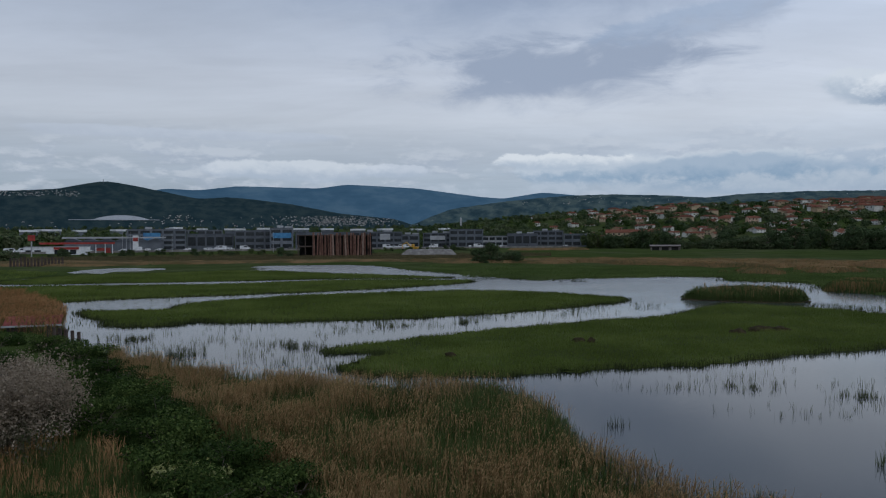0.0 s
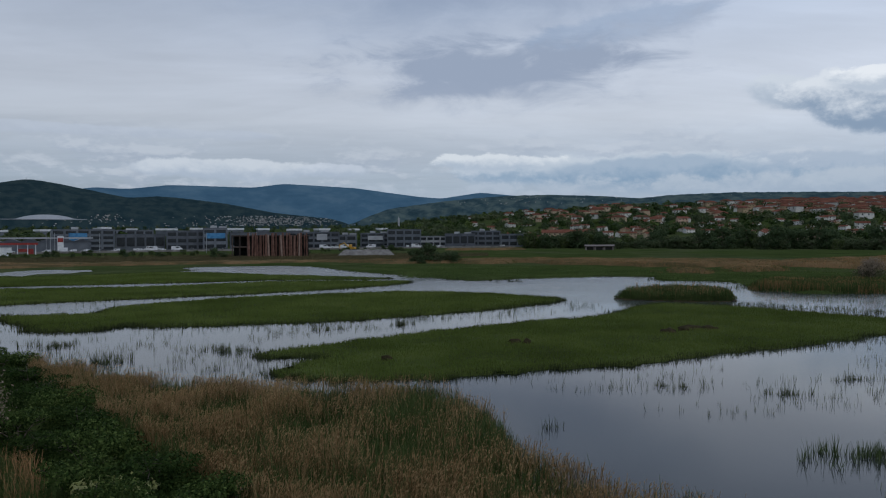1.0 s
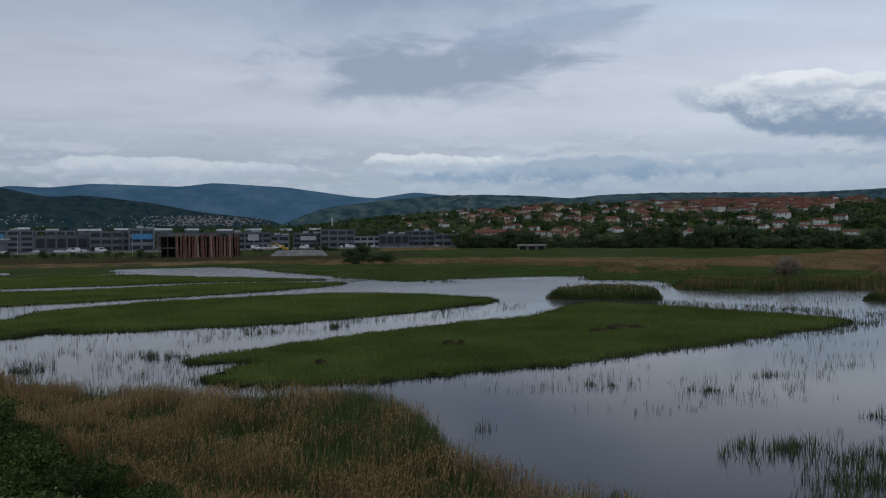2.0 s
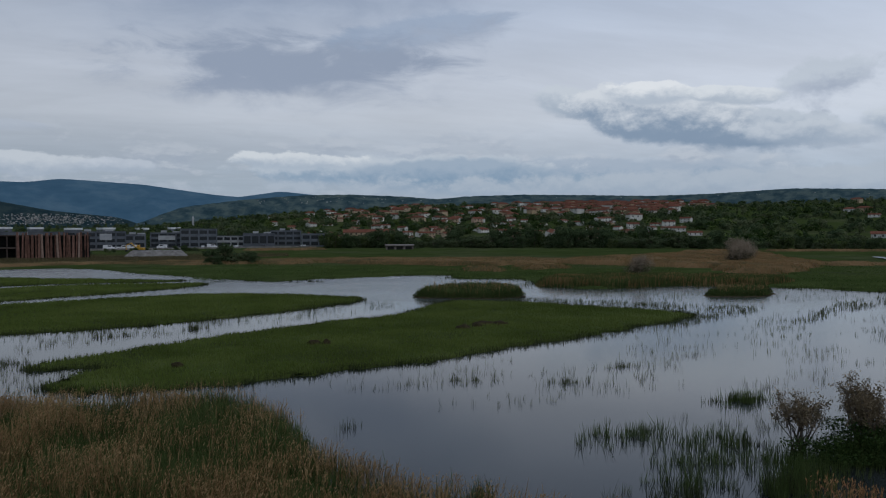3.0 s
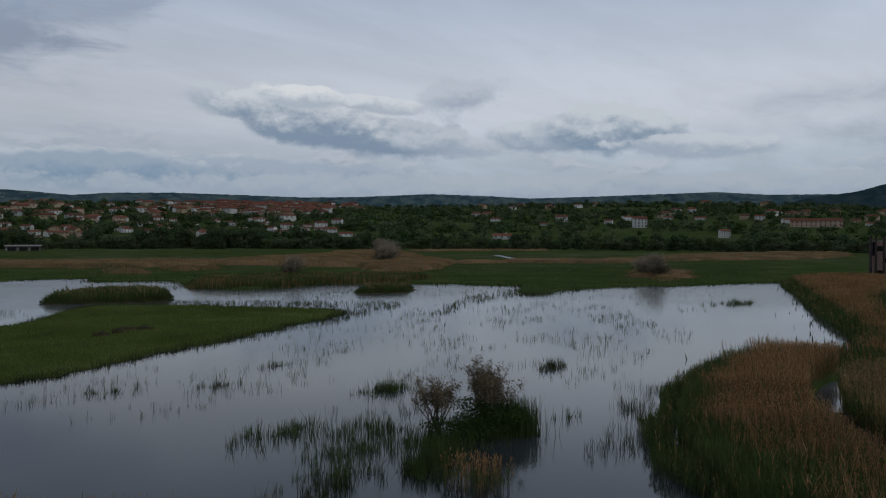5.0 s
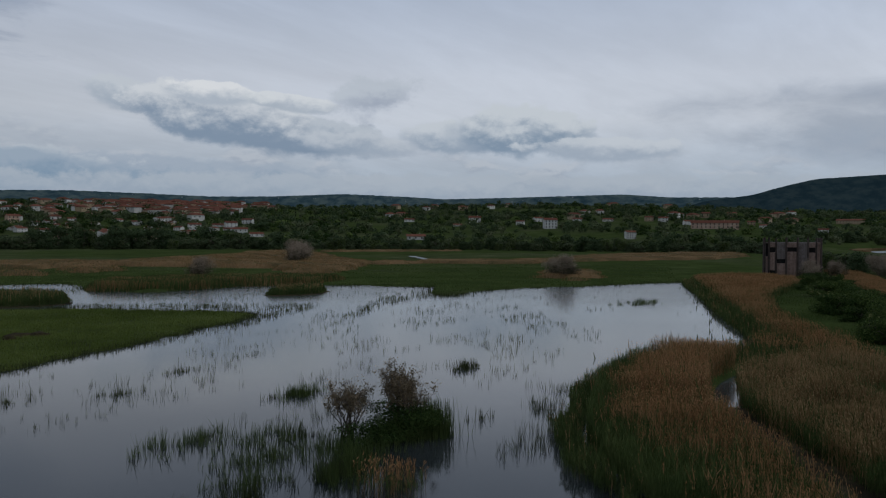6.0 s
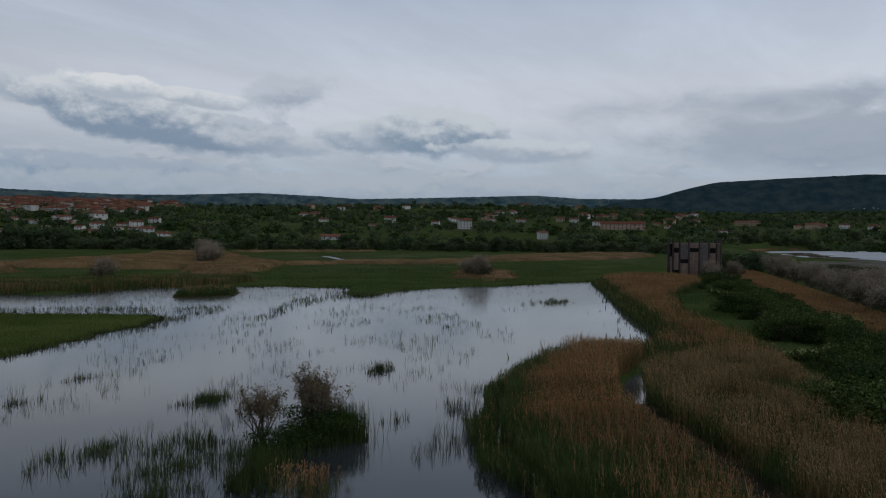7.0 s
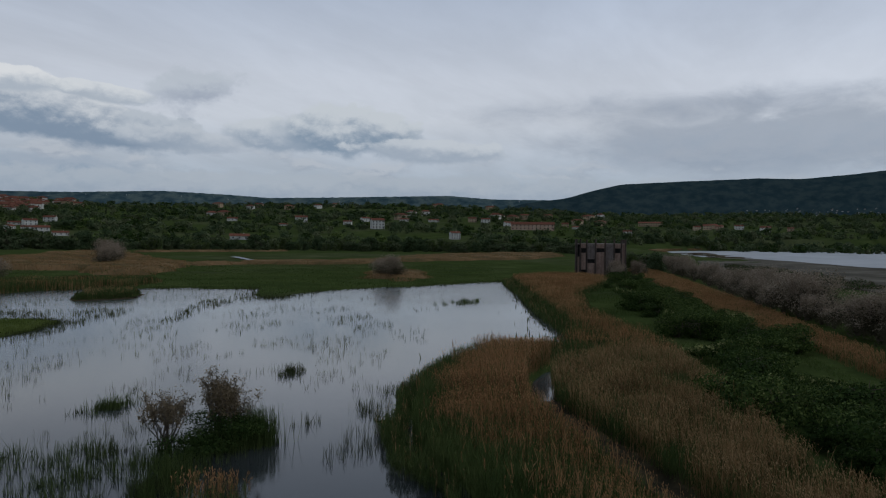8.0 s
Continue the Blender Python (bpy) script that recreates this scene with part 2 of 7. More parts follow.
M_VERGE = leaf("dry_verge", [(0.060, 0.053, 0.027), (0.105, 0.090, 0.046), (0.16, 0.132, 0.072)], 0.5, 0.2, 0.08)
M_TAMARISK = leaf("tamarisk_blossom", [(0.19, 0.148, 0.105), (0.275, 0.222, 0.164), (0.37, 0.305, 0.235)], 0.2, 0.2, 0.5)
M_TAMGREEN = leaf("tamarisk_leaf", [(0.050, 0.046, 0.028), (0.085, 0.076, 0.048), (0.125, 0.110, 0.074)], 0.25, 0.2, 0.5)
M_WILLOW = leaf("dry_willow_leaf", [(0.12, 0.088, 0.050), (0.20, 0.152, 0.092), (0.29, 0.230, 0.150)], 0.6, 0.2, 0.5)
M_TREE = leaf("tree_leaf", [(0.030, 0.050, 0.024), (0.062, 0.090, 0.040), (0.115, 0.142, 0.066)], 0.25, 0.3, 0.03)
M_CYPRESS = leaf("cypress_leaf", [(0.008, 0.014, 0.008), (0.014, 0.024, 0.012), (0.024, 0.036, 0.016)], 0.6, 0.1, 0.1)
M_OLIVE = leaf("olive_leaf", [(0.060, 0.076, 0.038), (0.100, 0.120, 0.060), (0.155, 0.170, 0.090)], 0.25, 0.3, 0.03)
M_BARK = surface("bark", [(0.05, 0.04, 0.03), (0.10, 0.08, 0.06), (0.15, 0.12, 0.095)], 3.0, 0.9, 0.6)
M_WOOD = surface("weathered_wood", [(0.21, 0.138, 0.108), (0.29, 0.198, 0.158), (0.37, 0.265, 0.218)], 1.2, 0.85, 0.4, per_object=0.35)
M_WOOD_DARK = surface("dark_wood", [(0.035, 0.026, 0.022), (0.065, 0.048, 0.040), (0.10, 0.075, 0.062)], 1.2, 0.85, 0.4, per_object=0.3)
M_WOOD_RED = surface("red_brown_wood", [(0.075, 0.036, 0.026), (0.14, 0.070, 0.050), (0.22, 0.125, 0.095)], 0.8, 0.85, 0.4, per_object=0.4)
M_WOOD_GREY = surface("grey_wood", [(0.135, 0.108, 0.098), (0.185, 0.155, 0.142), (0.235, 0.205, 0.19)], 1.0, 0.85, 0.4, per_object=0.3)
# near-black colour that stands in for the shade inside buildings
M_SHADE = surface("interior_shade", [(0.008, 0.008, 0.008), (0.014, 0.013, 0.012), (0.022, 0.020, 0.018)], 1.0, 0.9, 0.2)
M_ROOF = surface("terracotta_tiles", [(0.090, 0.038, 0.025), (0.155, 0.062, 0.040), (0.24, 0.110, 0.074)], 0.6, 0.9, 0.6, 5.0, per_object=0.3, island=0.35, spec=0.03)
M_WALL_W = surface("white_render", [(0.42, 0.41, 0.38), (0.58, 0.57, 0.53), (0.74, 0.73, 0.69)], 0.4, 0.9, 0.2, per_object=0.3, island=0.3, spec=0.05)
M_WALL_C = surface("ochre_render", [(0.30, 0.22, 0.13), (0.42, 0.32, 0.21), (0.50, 0.41, 0.30)], 0.4, 0.9, 0.2, per_object=0.5)
M_WALL_R = surface("salmon_render", [(0.34, 0.22, 0.15), (0.47, 0.32, 0.23), (0.56, 0.42, 0.33)], 0.4, 0.9, 0.2, per_object=0.4)
M_GLASS = surface("window_glass", [(0.012, 0.015, 0.018), (0.020, 0.024, 0.028), (0.03, 0.034, 0.038)], 0.3, 0.12, 0, spec=0.5)
M_PANEL = surface("grey_cladding", [(0.080, 0.094, 0.110), (0.12, 0.136, 0.156), (0.175, 0.19, 0.21)], 0.15, 0.6, 0.1, per_object=0.35)
M_PANEL_D = surface("dark_cladding", [(0.060, 0.070, 0.084), (0.092, 0.104, 0.120), (0.13, 0.143, 0.16)], 0.15, 0.6, 0.1, per_object=0.3)
M_PANEL_L = surface("light_cladding", [(0.26, 0.27, 0.28), (0.34, 0.35, 0.36), (0.42, 0.43, 0.44)], 0.2, 0.7, 0.1, per_object=0.3)
M_BLUE = surface("blue_sign_paint", [(0.03, 0.13, 0.27), (0.05, 0.19, 0.36), (0.08, 0.26, 0.45)], 0.6, 0.5, 0.05)
M_RED = surface("red_paint", [(0.20, 0.022, 0.018), (0.29, 0.034, 0.027), (0.36, 0.055, 0.04)], 0.6, 0.5, 0.05)
M_RED_ROOF = surface("faded_red_roofing", [(0.13, 0.028, 0.024), (0.20, 0.045, 0.036), (0.26, 0.075, 0.06)], 1.2, 0.85, 0.4)
M_YELLOW = surface("yellow_paint", [(0.36, 0.19, 0.02), (0.48, 0.27, 0.03), (0.55, 0.34, 0.07)], 0.6, 0.5, 0.05)
M_WHITE = surface("white_paint", [(0.50, 0.51, 0.52), (0.62, 0.63, 0.64), (0.72, 0.72, 0.72)], 0.6, 0.45, 0.05)
M_CAR_D = surface("dark_car_paint", [(0.04, 0.045, 0.05), (0.06, 0.066, 0.075), (0.09, 0.095, 0.10)], 0.6, 0.3, 0, spec=0.5)
M_TYRE = surface("rubber", [(0.012, 0.012, 0.012), (0.020, 0.020, 0.020), (0.03, 0.03, 0.03)], 3.0, 0.9, 0.3)
M_METAL = surface("galvanised_steel", [(0.26, 0.27, 0.28), (0.36, 0.37, 0.38), (0.44, 0.45, 0.46)], 2.0, 0.5, 0.1, metal=0.7)
M_LITTER = surface("matted_dry_reed", [(0.055, 0.055, 0.022), (0.12, 0.082, 0.038), (0.20, 0.125, 0.062)], 0.06, 0.95, 0.8, 2.0, spec=0.02, fine=0.2, relief=0.3)
M_GRAVEL = surface("crushed_stone", [(0.12, 0.112, 0.105), (0.18, 0.168, 0.155), (0.25, 0.235, 0.22)], 0.5, 0.95, 0.8, 4.0)
M_ASPHALT = surface("asphalt", [(0.035, 0.036, 0.038), (0.050, 0.051, 0.053), (0.075, 0.075, 0.075)], 0.4, 0.9, 0.4)
M_MUD = surface("drying_mud", [(0.045, 0.040, 0.030), (0.085, 0.076, 0.056), (0.14, 0.127, 0.10)], 0.05, 0.9, 0.4, 1.0, spec=0.03)
# distant slopes: the blue of air haze is mixed into these base colours
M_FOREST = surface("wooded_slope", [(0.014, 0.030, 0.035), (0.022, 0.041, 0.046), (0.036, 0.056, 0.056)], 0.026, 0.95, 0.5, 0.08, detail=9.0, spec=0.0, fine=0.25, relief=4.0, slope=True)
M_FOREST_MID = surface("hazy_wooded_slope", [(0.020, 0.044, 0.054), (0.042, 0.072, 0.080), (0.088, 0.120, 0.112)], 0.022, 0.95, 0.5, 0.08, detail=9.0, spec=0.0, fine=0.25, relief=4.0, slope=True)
M_FAR = surface("haze_blue_mountain", [(0.054, 0.116, 0.170), (0.072, 0.142, 0.200), (0.105, 0.178, 0.230)], 0.007, 0.98, 0.4, 0.03, detail=9.0, spec=0.0, slope=True)

# open water: dark, almost still
mat = bpy.data.materials.new("still_water")
mat.use_nodes = True
n = Nodes(mat.node_tree)
at = n.add("ShaderNodeTexCoord").outputs["Object"]
bsdf = n.add("ShaderNodeBsdfPrincipled")
where = n.add("ShaderNodeSeparateXYZ")
n.put(where.inputs[0], at)
eastward = n.step(n.math("ADD", where.outputs[0], n.math("MULTIPLY", n.noise(at, 0.05, 4.0), 26.0)), 32.0, 58.0)  # the base colour is paler in the eastern half
n.put(bsdf.inputs["Base Color"], n.mix(eastward, n.ramp(n.noise(at, 0.06, 4.0), [(0.3, (0.010, 0.014, 0.016)), (0.7, (0.022, 0.026, 0.024))]),
                                       n.ramp(n.noise(at, 0.09, 4.0), [(0.3, (0.055, 0.062, 0.064)), (0.7, (0.080, 0.087, 0.087))])))
reach = n.add("ShaderNodeVectorMath")
reach.operation = "LENGTH"
n.put(reach.inputs[0], at)
ruffle = n.step(reach.outputs["Value"], 70.0, 190.0, 0.02, 0.24)  # the open northern reaches lie in the wind
n.put(bsdf.inputs["Roughness"], n.math("ADD", ruffle, n.step(n.noise(n.scaled(at, (0.5, 1.0, 1)), 0.05, 5.0, 0.6, 0.6), 0.35, 0.7, 0.0, 0.06)))
bsdf.inputs["IOR"].default_value = 1.333
bump = n.add("ShaderNodeBump")
bump.inputs["Strength"].default_value = 0.05
bump.inputs["Distance"].default_value = 0.05
n.put(bump.inputs["Height"], n.math("ADD", n.noise(at, 2.2, 4.0, 0.6), n.noise(at, 9.0, 2.0, 0.6)))
n.put(bsdf.inputs["Normal"], bump.outputs[0])
n.tree.links.new(bsdf.outputs[0], n.add("ShaderNodeOutputMaterial").inputs[0])
M_WATER = mat
# wind-ruffled water of the lagoon
mat = bpy.data.materials.new("ruffled_water")
mat.use_nodes = True
n = Nodes(mat.node_tree)
at = n.add("ShaderNodeTexCoord").outputs["Object"]
bsdf = n.add("ShaderNodeBsdfPrincipled")
n.put(bsdf.inputs["Base Color"], n.ramp(n.noise(at, 0.03, 4.0), [(0.3, (0.22, 0.235, 0.24)), (0.7, (0.28, 0.295, 0.30))]))
n.put(bsdf.inputs["Roughness"], n.step(n.noise(n.scaled(at, (0.4, 1.0, 1)), 0.03, 5.0), 0.3, 0.7, 0.40, 0.5))
bsdf.inputs["IOR"].default_value = 1.333
bump = n.add("ShaderNodeBump")
bump.inputs["Strength"].default_value = 0.35
bump.inputs["Distance"].default_value = 0.08
n.put(bump.inputs["Height"], n.noise(at, 1.6, 4.0, 0.6))
n.put(bsdf.inputs["Normal"], bump.outputs[0])
n.tree.links.new(bsdf.outputs[0], n.add("ShaderNodeOutputMaterial").inputs[0])
M_RUFFLED = mat

# land: wet meadow near the water, fields and scrub on the slopes
mat = bpy.data.materials.new("land")
mat.use_nodes = True
n = Nodes(mat.node_tree)
at = n.add("ShaderNodeTexCoord").outputs["Object"]
big, mid, small = n.noise(at, 0.011, 5.0, 0.6, 0.5), n.noise(at, 0.07, 5.0, 0.6, 0.3), n.noise(at, 1.3, 4.0, 0.65)
green = n.ramp(mid, [(0.25, (0.032, 0.050, 0.016)), (0.5, (0.052, 0.074, 0.022)), (0.75, (0.078, 0.100, 0.034))])
scrub = n.ramp(mid, [(0.25, (0.042, 0.054, 0.024)), (0.55, (0.078, 0.092, 0.040)), (0.8, (0.125, 0.130, 0.066))])
col = n.mix(n.step(big, 0.46, 0.62), green, scrub)
col = n.mix(n.step(small, 0.3, 0.75, 0.0, 0.55), col, (0.022, 0.030, 0.010, 1))
bsdf = n.add("ShaderNodeBsdfPrincipled")
n.put(bsdf.inputs["Base Color"], col)
bsdf.inputs["Roughness"].default_value = 0.95
bsdf.inputs["Specular IOR Level"].default_value = 0.0
bump = n.add("ShaderNodeBump")
bump.inputs["Strength"].default_value = 0.7
bump.inputs["Distance"].default_value = 0.2
n.put(bump.inputs["Height"], n.math("ADD", small, n.math("MULTIPLY", n.noise(at, 0.35, 5.0, 0.6), 3.0)))
n.put(bsdf.inputs["Normal"], bump.outputs[0])
n.tree.links.new(bsdf.outputs[0], n.add("ShaderNodeOutputMaterial").inputs[0])
M_LAND = mat

# ---- plan helpers ----


def polar(a, r):
    """Metres east and north of a bearing in degrees and a distance."""
    return r * math.sin(radians(a)), r * math.cos(radians(a))


def outline(points, per=6, wobble=0.0, seed=0):
    """A smooth closed line through plan points, with an uneven edge."""
    p = np.array(points, float)
    a, b, c, d = np.roll(p, 1, 0), p, np.roll(p, -1, 0), np.roll(p, -2, 0)
    rows = []
    for s in np.arange(per) / per:
        rows.append(0.5 * (2 * b + (c - a) * s + (2 * a - 5 * b + 4 * c - d) * s**2 + (3 * b - a - 3 * c + d) * s**3))
    q = np.stack(rows, 1).reshape(-1, 2)
    if wobble:
        q = q + np.random.default_rng(seed).normal(0, wobble, q.shape)
    return q


def inside(poly, x, y):
    x, y = np.asarray(x, float), np.asarray(y, float)
    hit = np.zeros(x.shape, bool)
    for (x0, y0), (x1, y1) in zip(poly, np.roll(poly, -1, 0)):
        if y0 != y1:
            hit ^= ((y0 > y) != (y1 > y)) & (x < (x1 - x0) * (y - y0) / (y1 - y0) + x0)
    return hit


def edge_distance(poly, x, y):
    best = np.full(np.shape(x), 1e9)
    for (x0, y0), (x1, y1) in zip(poly, np.roll(poly, -1, 0)):
        dx, dy = x1 - x0, y1 - y0
        s = np.clip(((x - x0) * dx + (y - y0) * dy) / (dx * dx + dy * dy + 1e-9), 0, 1)
        best = np.minimum(best, np.hypot(x - x0 - s * dx, y - y0 - s * dy))
    return best


def scatter(poly, count, rng):
    lo, hi = poly.min(0), poly.max(0)
    got = np.zeros((0, 2))
    while len(got) < count:
        p = rng.uniform(lo, hi, (count * 2, 2))
        got = np.vstack([got, p[inside(poly, p[:, 0], p[:, 1])]])
    return got[:count]


def area(poly):
    x, y = poly.T
    return abs(np.sum(x * np.roll(y, -1) - y * np.roll(x, -1))) / 2


def waves(x, y, seed, size, octaves=3):
    """Smooth uneven values of about -1 to 1 over the plan."""
    rng = np.random.default_rng(seed)
    total, amp = np.zeros(np.shape(x)), 1.0
    for k in range(octaves):
        for _ in range(4):
            a, ph = rng.uniform(0, 2 * math.pi, 2)
            w = 2 * math.pi / size * 2**k * rng.uniform(0.7, 1.4)
            total = total + amp * np.sin((x * math.cos(a) + y * math.sin(a)) * w + ph) / 3.0
        amp *= 0.55
    return total


# ---- mesh helpers ----


def fast_mesh(name, verts, faces, mats=(), index=None, smooth=False):
    """A mesh from arrays: verts n x 3, faces m x k."""
    me = bpy.data.meshes.new(name)
    verts, faces = np.asarray(verts, np.float32), np.asarray(faces, np.int32)
    me.vertices.add(len(verts))
    me.vertices.foreach_set("co", verts.ravel())
    me.loops.add(faces.size)
    me.loops.foreach_set("vertex_index", faces.ravel())
    me.polygons.add(len(faces))
    me.polygons.foreach_set("loop_start", np.arange(0, faces.size, faces.shape[1], dtype=np.int32))
    if index is not None:
        me.polygons.foreach_set("material_index", np.asarray(index, np.int32))
    me.polygons.foreach_set("use_smooth", np.full(len(faces), smooth))
    for m in mats:
        me.materials.append(m)
    me.update(calc_edges=True)
    return me


def quads_mesh(name, quads, mats, index=None):
    quads = np.asarray(quads, np.float32).reshape(-1, 4, 3)
    return fast_mesh(name, quads.reshape(-1, 3), np.arange(len(quads) * 4).reshape(-1, 4), mats, index)


def part(name, bm, material, parent, label=""):
    """Links a bmesh (or a finished mesh) as one mesh object under a thing or part."""
    if isinstance(bm, bpy.types.Mesh):
        me = bm
    else:
        me = bpy.data.meshes.new(name)
        bm.to_mesh(me)
        bm.free()
        me.materials.append(material)
    ob = new(name, me)
    ob.parent = parent
    return tagged(ob, label)


def box(bm, x0, x1, y0, y1, z0, z1, bevel=0.0, turn=None):
    vs = bmesh.ops.create_cube(bm, size=1.0)["verts"]
    for v in vs:
        v.co = Vector((x0 + (v.co.x + 0.5) * (x1 - x0), y0 + (v.co.y + 0.5) * (y1 - y0), z0 + (v.co.z + 0.5) * (z1 - z0)))
        if turn:
            v.co = turn @ v.co
    if bevel:
        es = list({e for v in vs for e in v.link_edges})
        bmesh.ops.bevel(bm, geom=es, offset=bevel, segments=1, affect="EDGES")


def boxes(*rows, bevel=0.0):
    bm = bmesh.new()
    for r in rows:
        box(bm, *r, bevel=bevel)
    return bm


def tube(bm, points, radii, sides=6):
    """A tapered limb through points."""
    rings = []
    for k, (p, r) in enumerate(zip(points, radii)):
        p = Vector(p)
        d = Vector(points[min(k + 1, len(points) - 1)]) - Vector(points[max(k - 1, 0)])
        q = d.to_track_quat("Z", "Y") if d.length > 1e-6 else Euler().to_quaternion()
        rings.append([bm.verts.new(p + q @ Vector((r * math.cos(2 * math.pi * i / sides), r * math.sin(2 * math.pi * i / sides), 0))) for i in range(sides)])
    for a, b in zip(rings, rings[1:]):
        for i in range(sides):
            bm.faces.new((a[i], a[(i + 1) % sides], b[(i + 1) % sides], b[i]))
    bm.faces.new(rings[-1])
    bm.faces.new(rings[0][::-1])


def thing(name, m, label, category, group="", kind=""):
    ob = new(name)
    ob.empty_display_size = 0.2
    ob.matrix_world = m
    return tagged(ob, label, category, group, kind)


# ---- vegetation makers ----


def blades(xy, z, height, width, lean, rng, bend=0.25):
    """Tapering leaves that rise from plan points: one quad each."""
    k = len(xy)
    height, width = np.broadcast_to(height, k), np.broadcast_to(width, k)
    a, b = rng.uniform(0, 2 * math.pi, k), rng.uniform(0, 2 * math.pi, k)
    side = np.stack([np.cos(a), np.sin(a), 0 * a], 1) * width[:, None] / 2
    over = np.stack([np.cos(b), np.sin(b), 0 * b], 1) * (height * rng.normal(0, lean, k))[:, None]
    foot = np.column_stack([xy, np.broadcast_to(z, k)])
    tip = foot + over + np.column_stack([0 * a, 0 * a, height])
    return np.stack([foot - side, foot + side, tip + side * bend, tip - side * bend], 1)


def reed_quads(xy, z, height, rng, dry, leaves=3, width=0.016, plume=0.09, droop=True):
    """Reeds: a stem, hanging leaves and, on dry ones, a plume. dry: true where a stalk is last year's. Material 0 dry, 1 green, 2 plume."""
    k = len(xy)
    a, b = rng.uniform(0, 2 * math.pi, k), rng.normal(0.6, 0.7, k)
    side = np.stack([np.cos(a), np.sin(a), 0 * a], 1)
    over = np.stack([np.cos(b), np.sin(b), 0 * b], 1) * (height * np.abs(rng.normal(0, 0.10, k)))[:, None]
    foot = np.column_stack([xy, np.broadcast_to(z, k)])
    tip = foot + over + np.column_stack([0 * a, 0 * a, height])
    w = side * width / 2
    out, idx = [np.stack([foot - w, foot + w, tip + w * 0.5, tip - w * 0.5], 1)], [np.where(dry, 0, 1)]
    for _ in range(leaves):
        s = rng.uniform(0.3, 0.92, k)[:, None]
        c = rng.uniform(0, 2 * math.pi, k)
        way = np.stack([np.cos(c) * 0.55, np.sin(c) * 0.55, rng.uniform(0.5, 1.6, k)], 1) * (height * rng.uniform(0.16, 0.30, k))[:, None]
        at = foot + (tip - foot) * s
        lw = np.stack([-np.sin(c), np.cos(c), 0 * c], 1) * width * rng.uniform(0.9, 1.8, k)[:, None]
        out.append(np.stack([at - lw, at + lw, at + way + lw * 0.2, at + way - lw * 0.2], 1))
        idx.append(np.where(dry & (rng.random(k) < 0.75), 0, 1))
    if plume:
        d = np.where(dry)[0]
        c = rng.normal(0.6, 0.6, len(d))
        ln = rng.uniform(0.8, 1.4, len(d))[:, None] * plume * 3.2
        way = np.stack([np.cos(c) * 0.55, np.sin(c) * 0.55, rng.uniform(0.5, 0.9, len(d))], 1) * ln
        for turn in (0.0, 1.57):
            pw = np.stack([np.cos(a[d] + turn), np.sin(a[d] + turn), 0 * c], 1) * plume / 2
            at = tip[d]
            out.append(np.stack([at, at + way * 0.4 + pw, at + way, at + way * 0.4 - pw], 1))
            idx.append(np.full(len(d), 2))
    return np.concatenate(out), np.concatenate(idx)


def leaf_cloud(centres, radii, count, size, rng, shell=0.35, ruffle=0.7):
    """Leaves spread through and over rounded clumps, most of them near the surface."""
    centres, radii = np.asarray(centres, float), np.asarray(radii, float)
    share = radii.prod(1) ** (2 / 3)
    pick = rng.choice(len(centres), count, p=share / share.sum())
    d = rng.normal(0, 1, (count, 3))
    d /= np.linalg.norm(d, axis=1, keepdims=True)
    r = 1 - shell * np.abs(rng.normal(0, 0.8, count)) + rng.normal(0, 0.06, count)
    p = centres[pick] + d * radii[pick] * r[:, None]
    nrm = d + rng.normal(0, ruffle, (count, 3)) + (0, 0, 0.4)
    nrm /= np.linalg.norm(nrm, axis=1, keepdims=True)
    t = np.cross(nrm, rng.normal(0, 1, (count, 3)))
    t /= np.linalg.norm(t, axis=1, keepdims=True) + 1e-9
    b = np.cross(nrm, t)
    s = (size * rng.uniform(0.6, 1.4, count))[:, None]
    return np.stack([p - t * s, p - b * s * 0.55, p + t * s, p + b * s * 0.55], 1)


def lobes(rng, k, width, height, low=0.25):
    """Clumps of one crown: centres and radii."""
    c = np.column_stack([rng.uniform(-0.32, 0.32, k) * width, rng.uniform(-0.32, 0.32, k) * width, rng.uniform(low, 0.78, k) * height])
    r = np.column_stack([rng.uniform(0.18, 0.30, k) * width, rng.uniform(0.18, 0.30, k) * width, rng.uniform(0.14, 0.24, k) * height])
    return c, r


def stems(rng, width, height, count=7, thick=0.05, twigs=2):
    bm = bmesh.new()
    for _ in range(count):
        a, rr = rng.uniform(0, 2 * math.pi), rng.uniform(0.1, 0.42) * width
        end = Vector((rr * math.cos(a), rr * math.sin(a), height * rng.uniform(0.6, 0.95)))
        mid = end * 0.5 + Vector((rng.normal(0, 0.06) * width, rng.normal(0, 0.06) * width, 0.08 * height))
        tube(bm, [(0.05 * end.x, 0.05 * end.y, -0.15), mid, end], [thick, thick * 0.6, thick * 0.15], 5)
        for _ in range(twigs):
            s = mid.lerp(end, rng.uniform(0, 0.8))
            e = s + Vector((rng.normal(0, 0.16) * width, rng.normal(0, 0.16) * width, abs(rng.normal(0.1, 0.1)) * height))
            tube(bm, [s, e], [thick * 0.4, thick * 0.1], 4)
    return bm

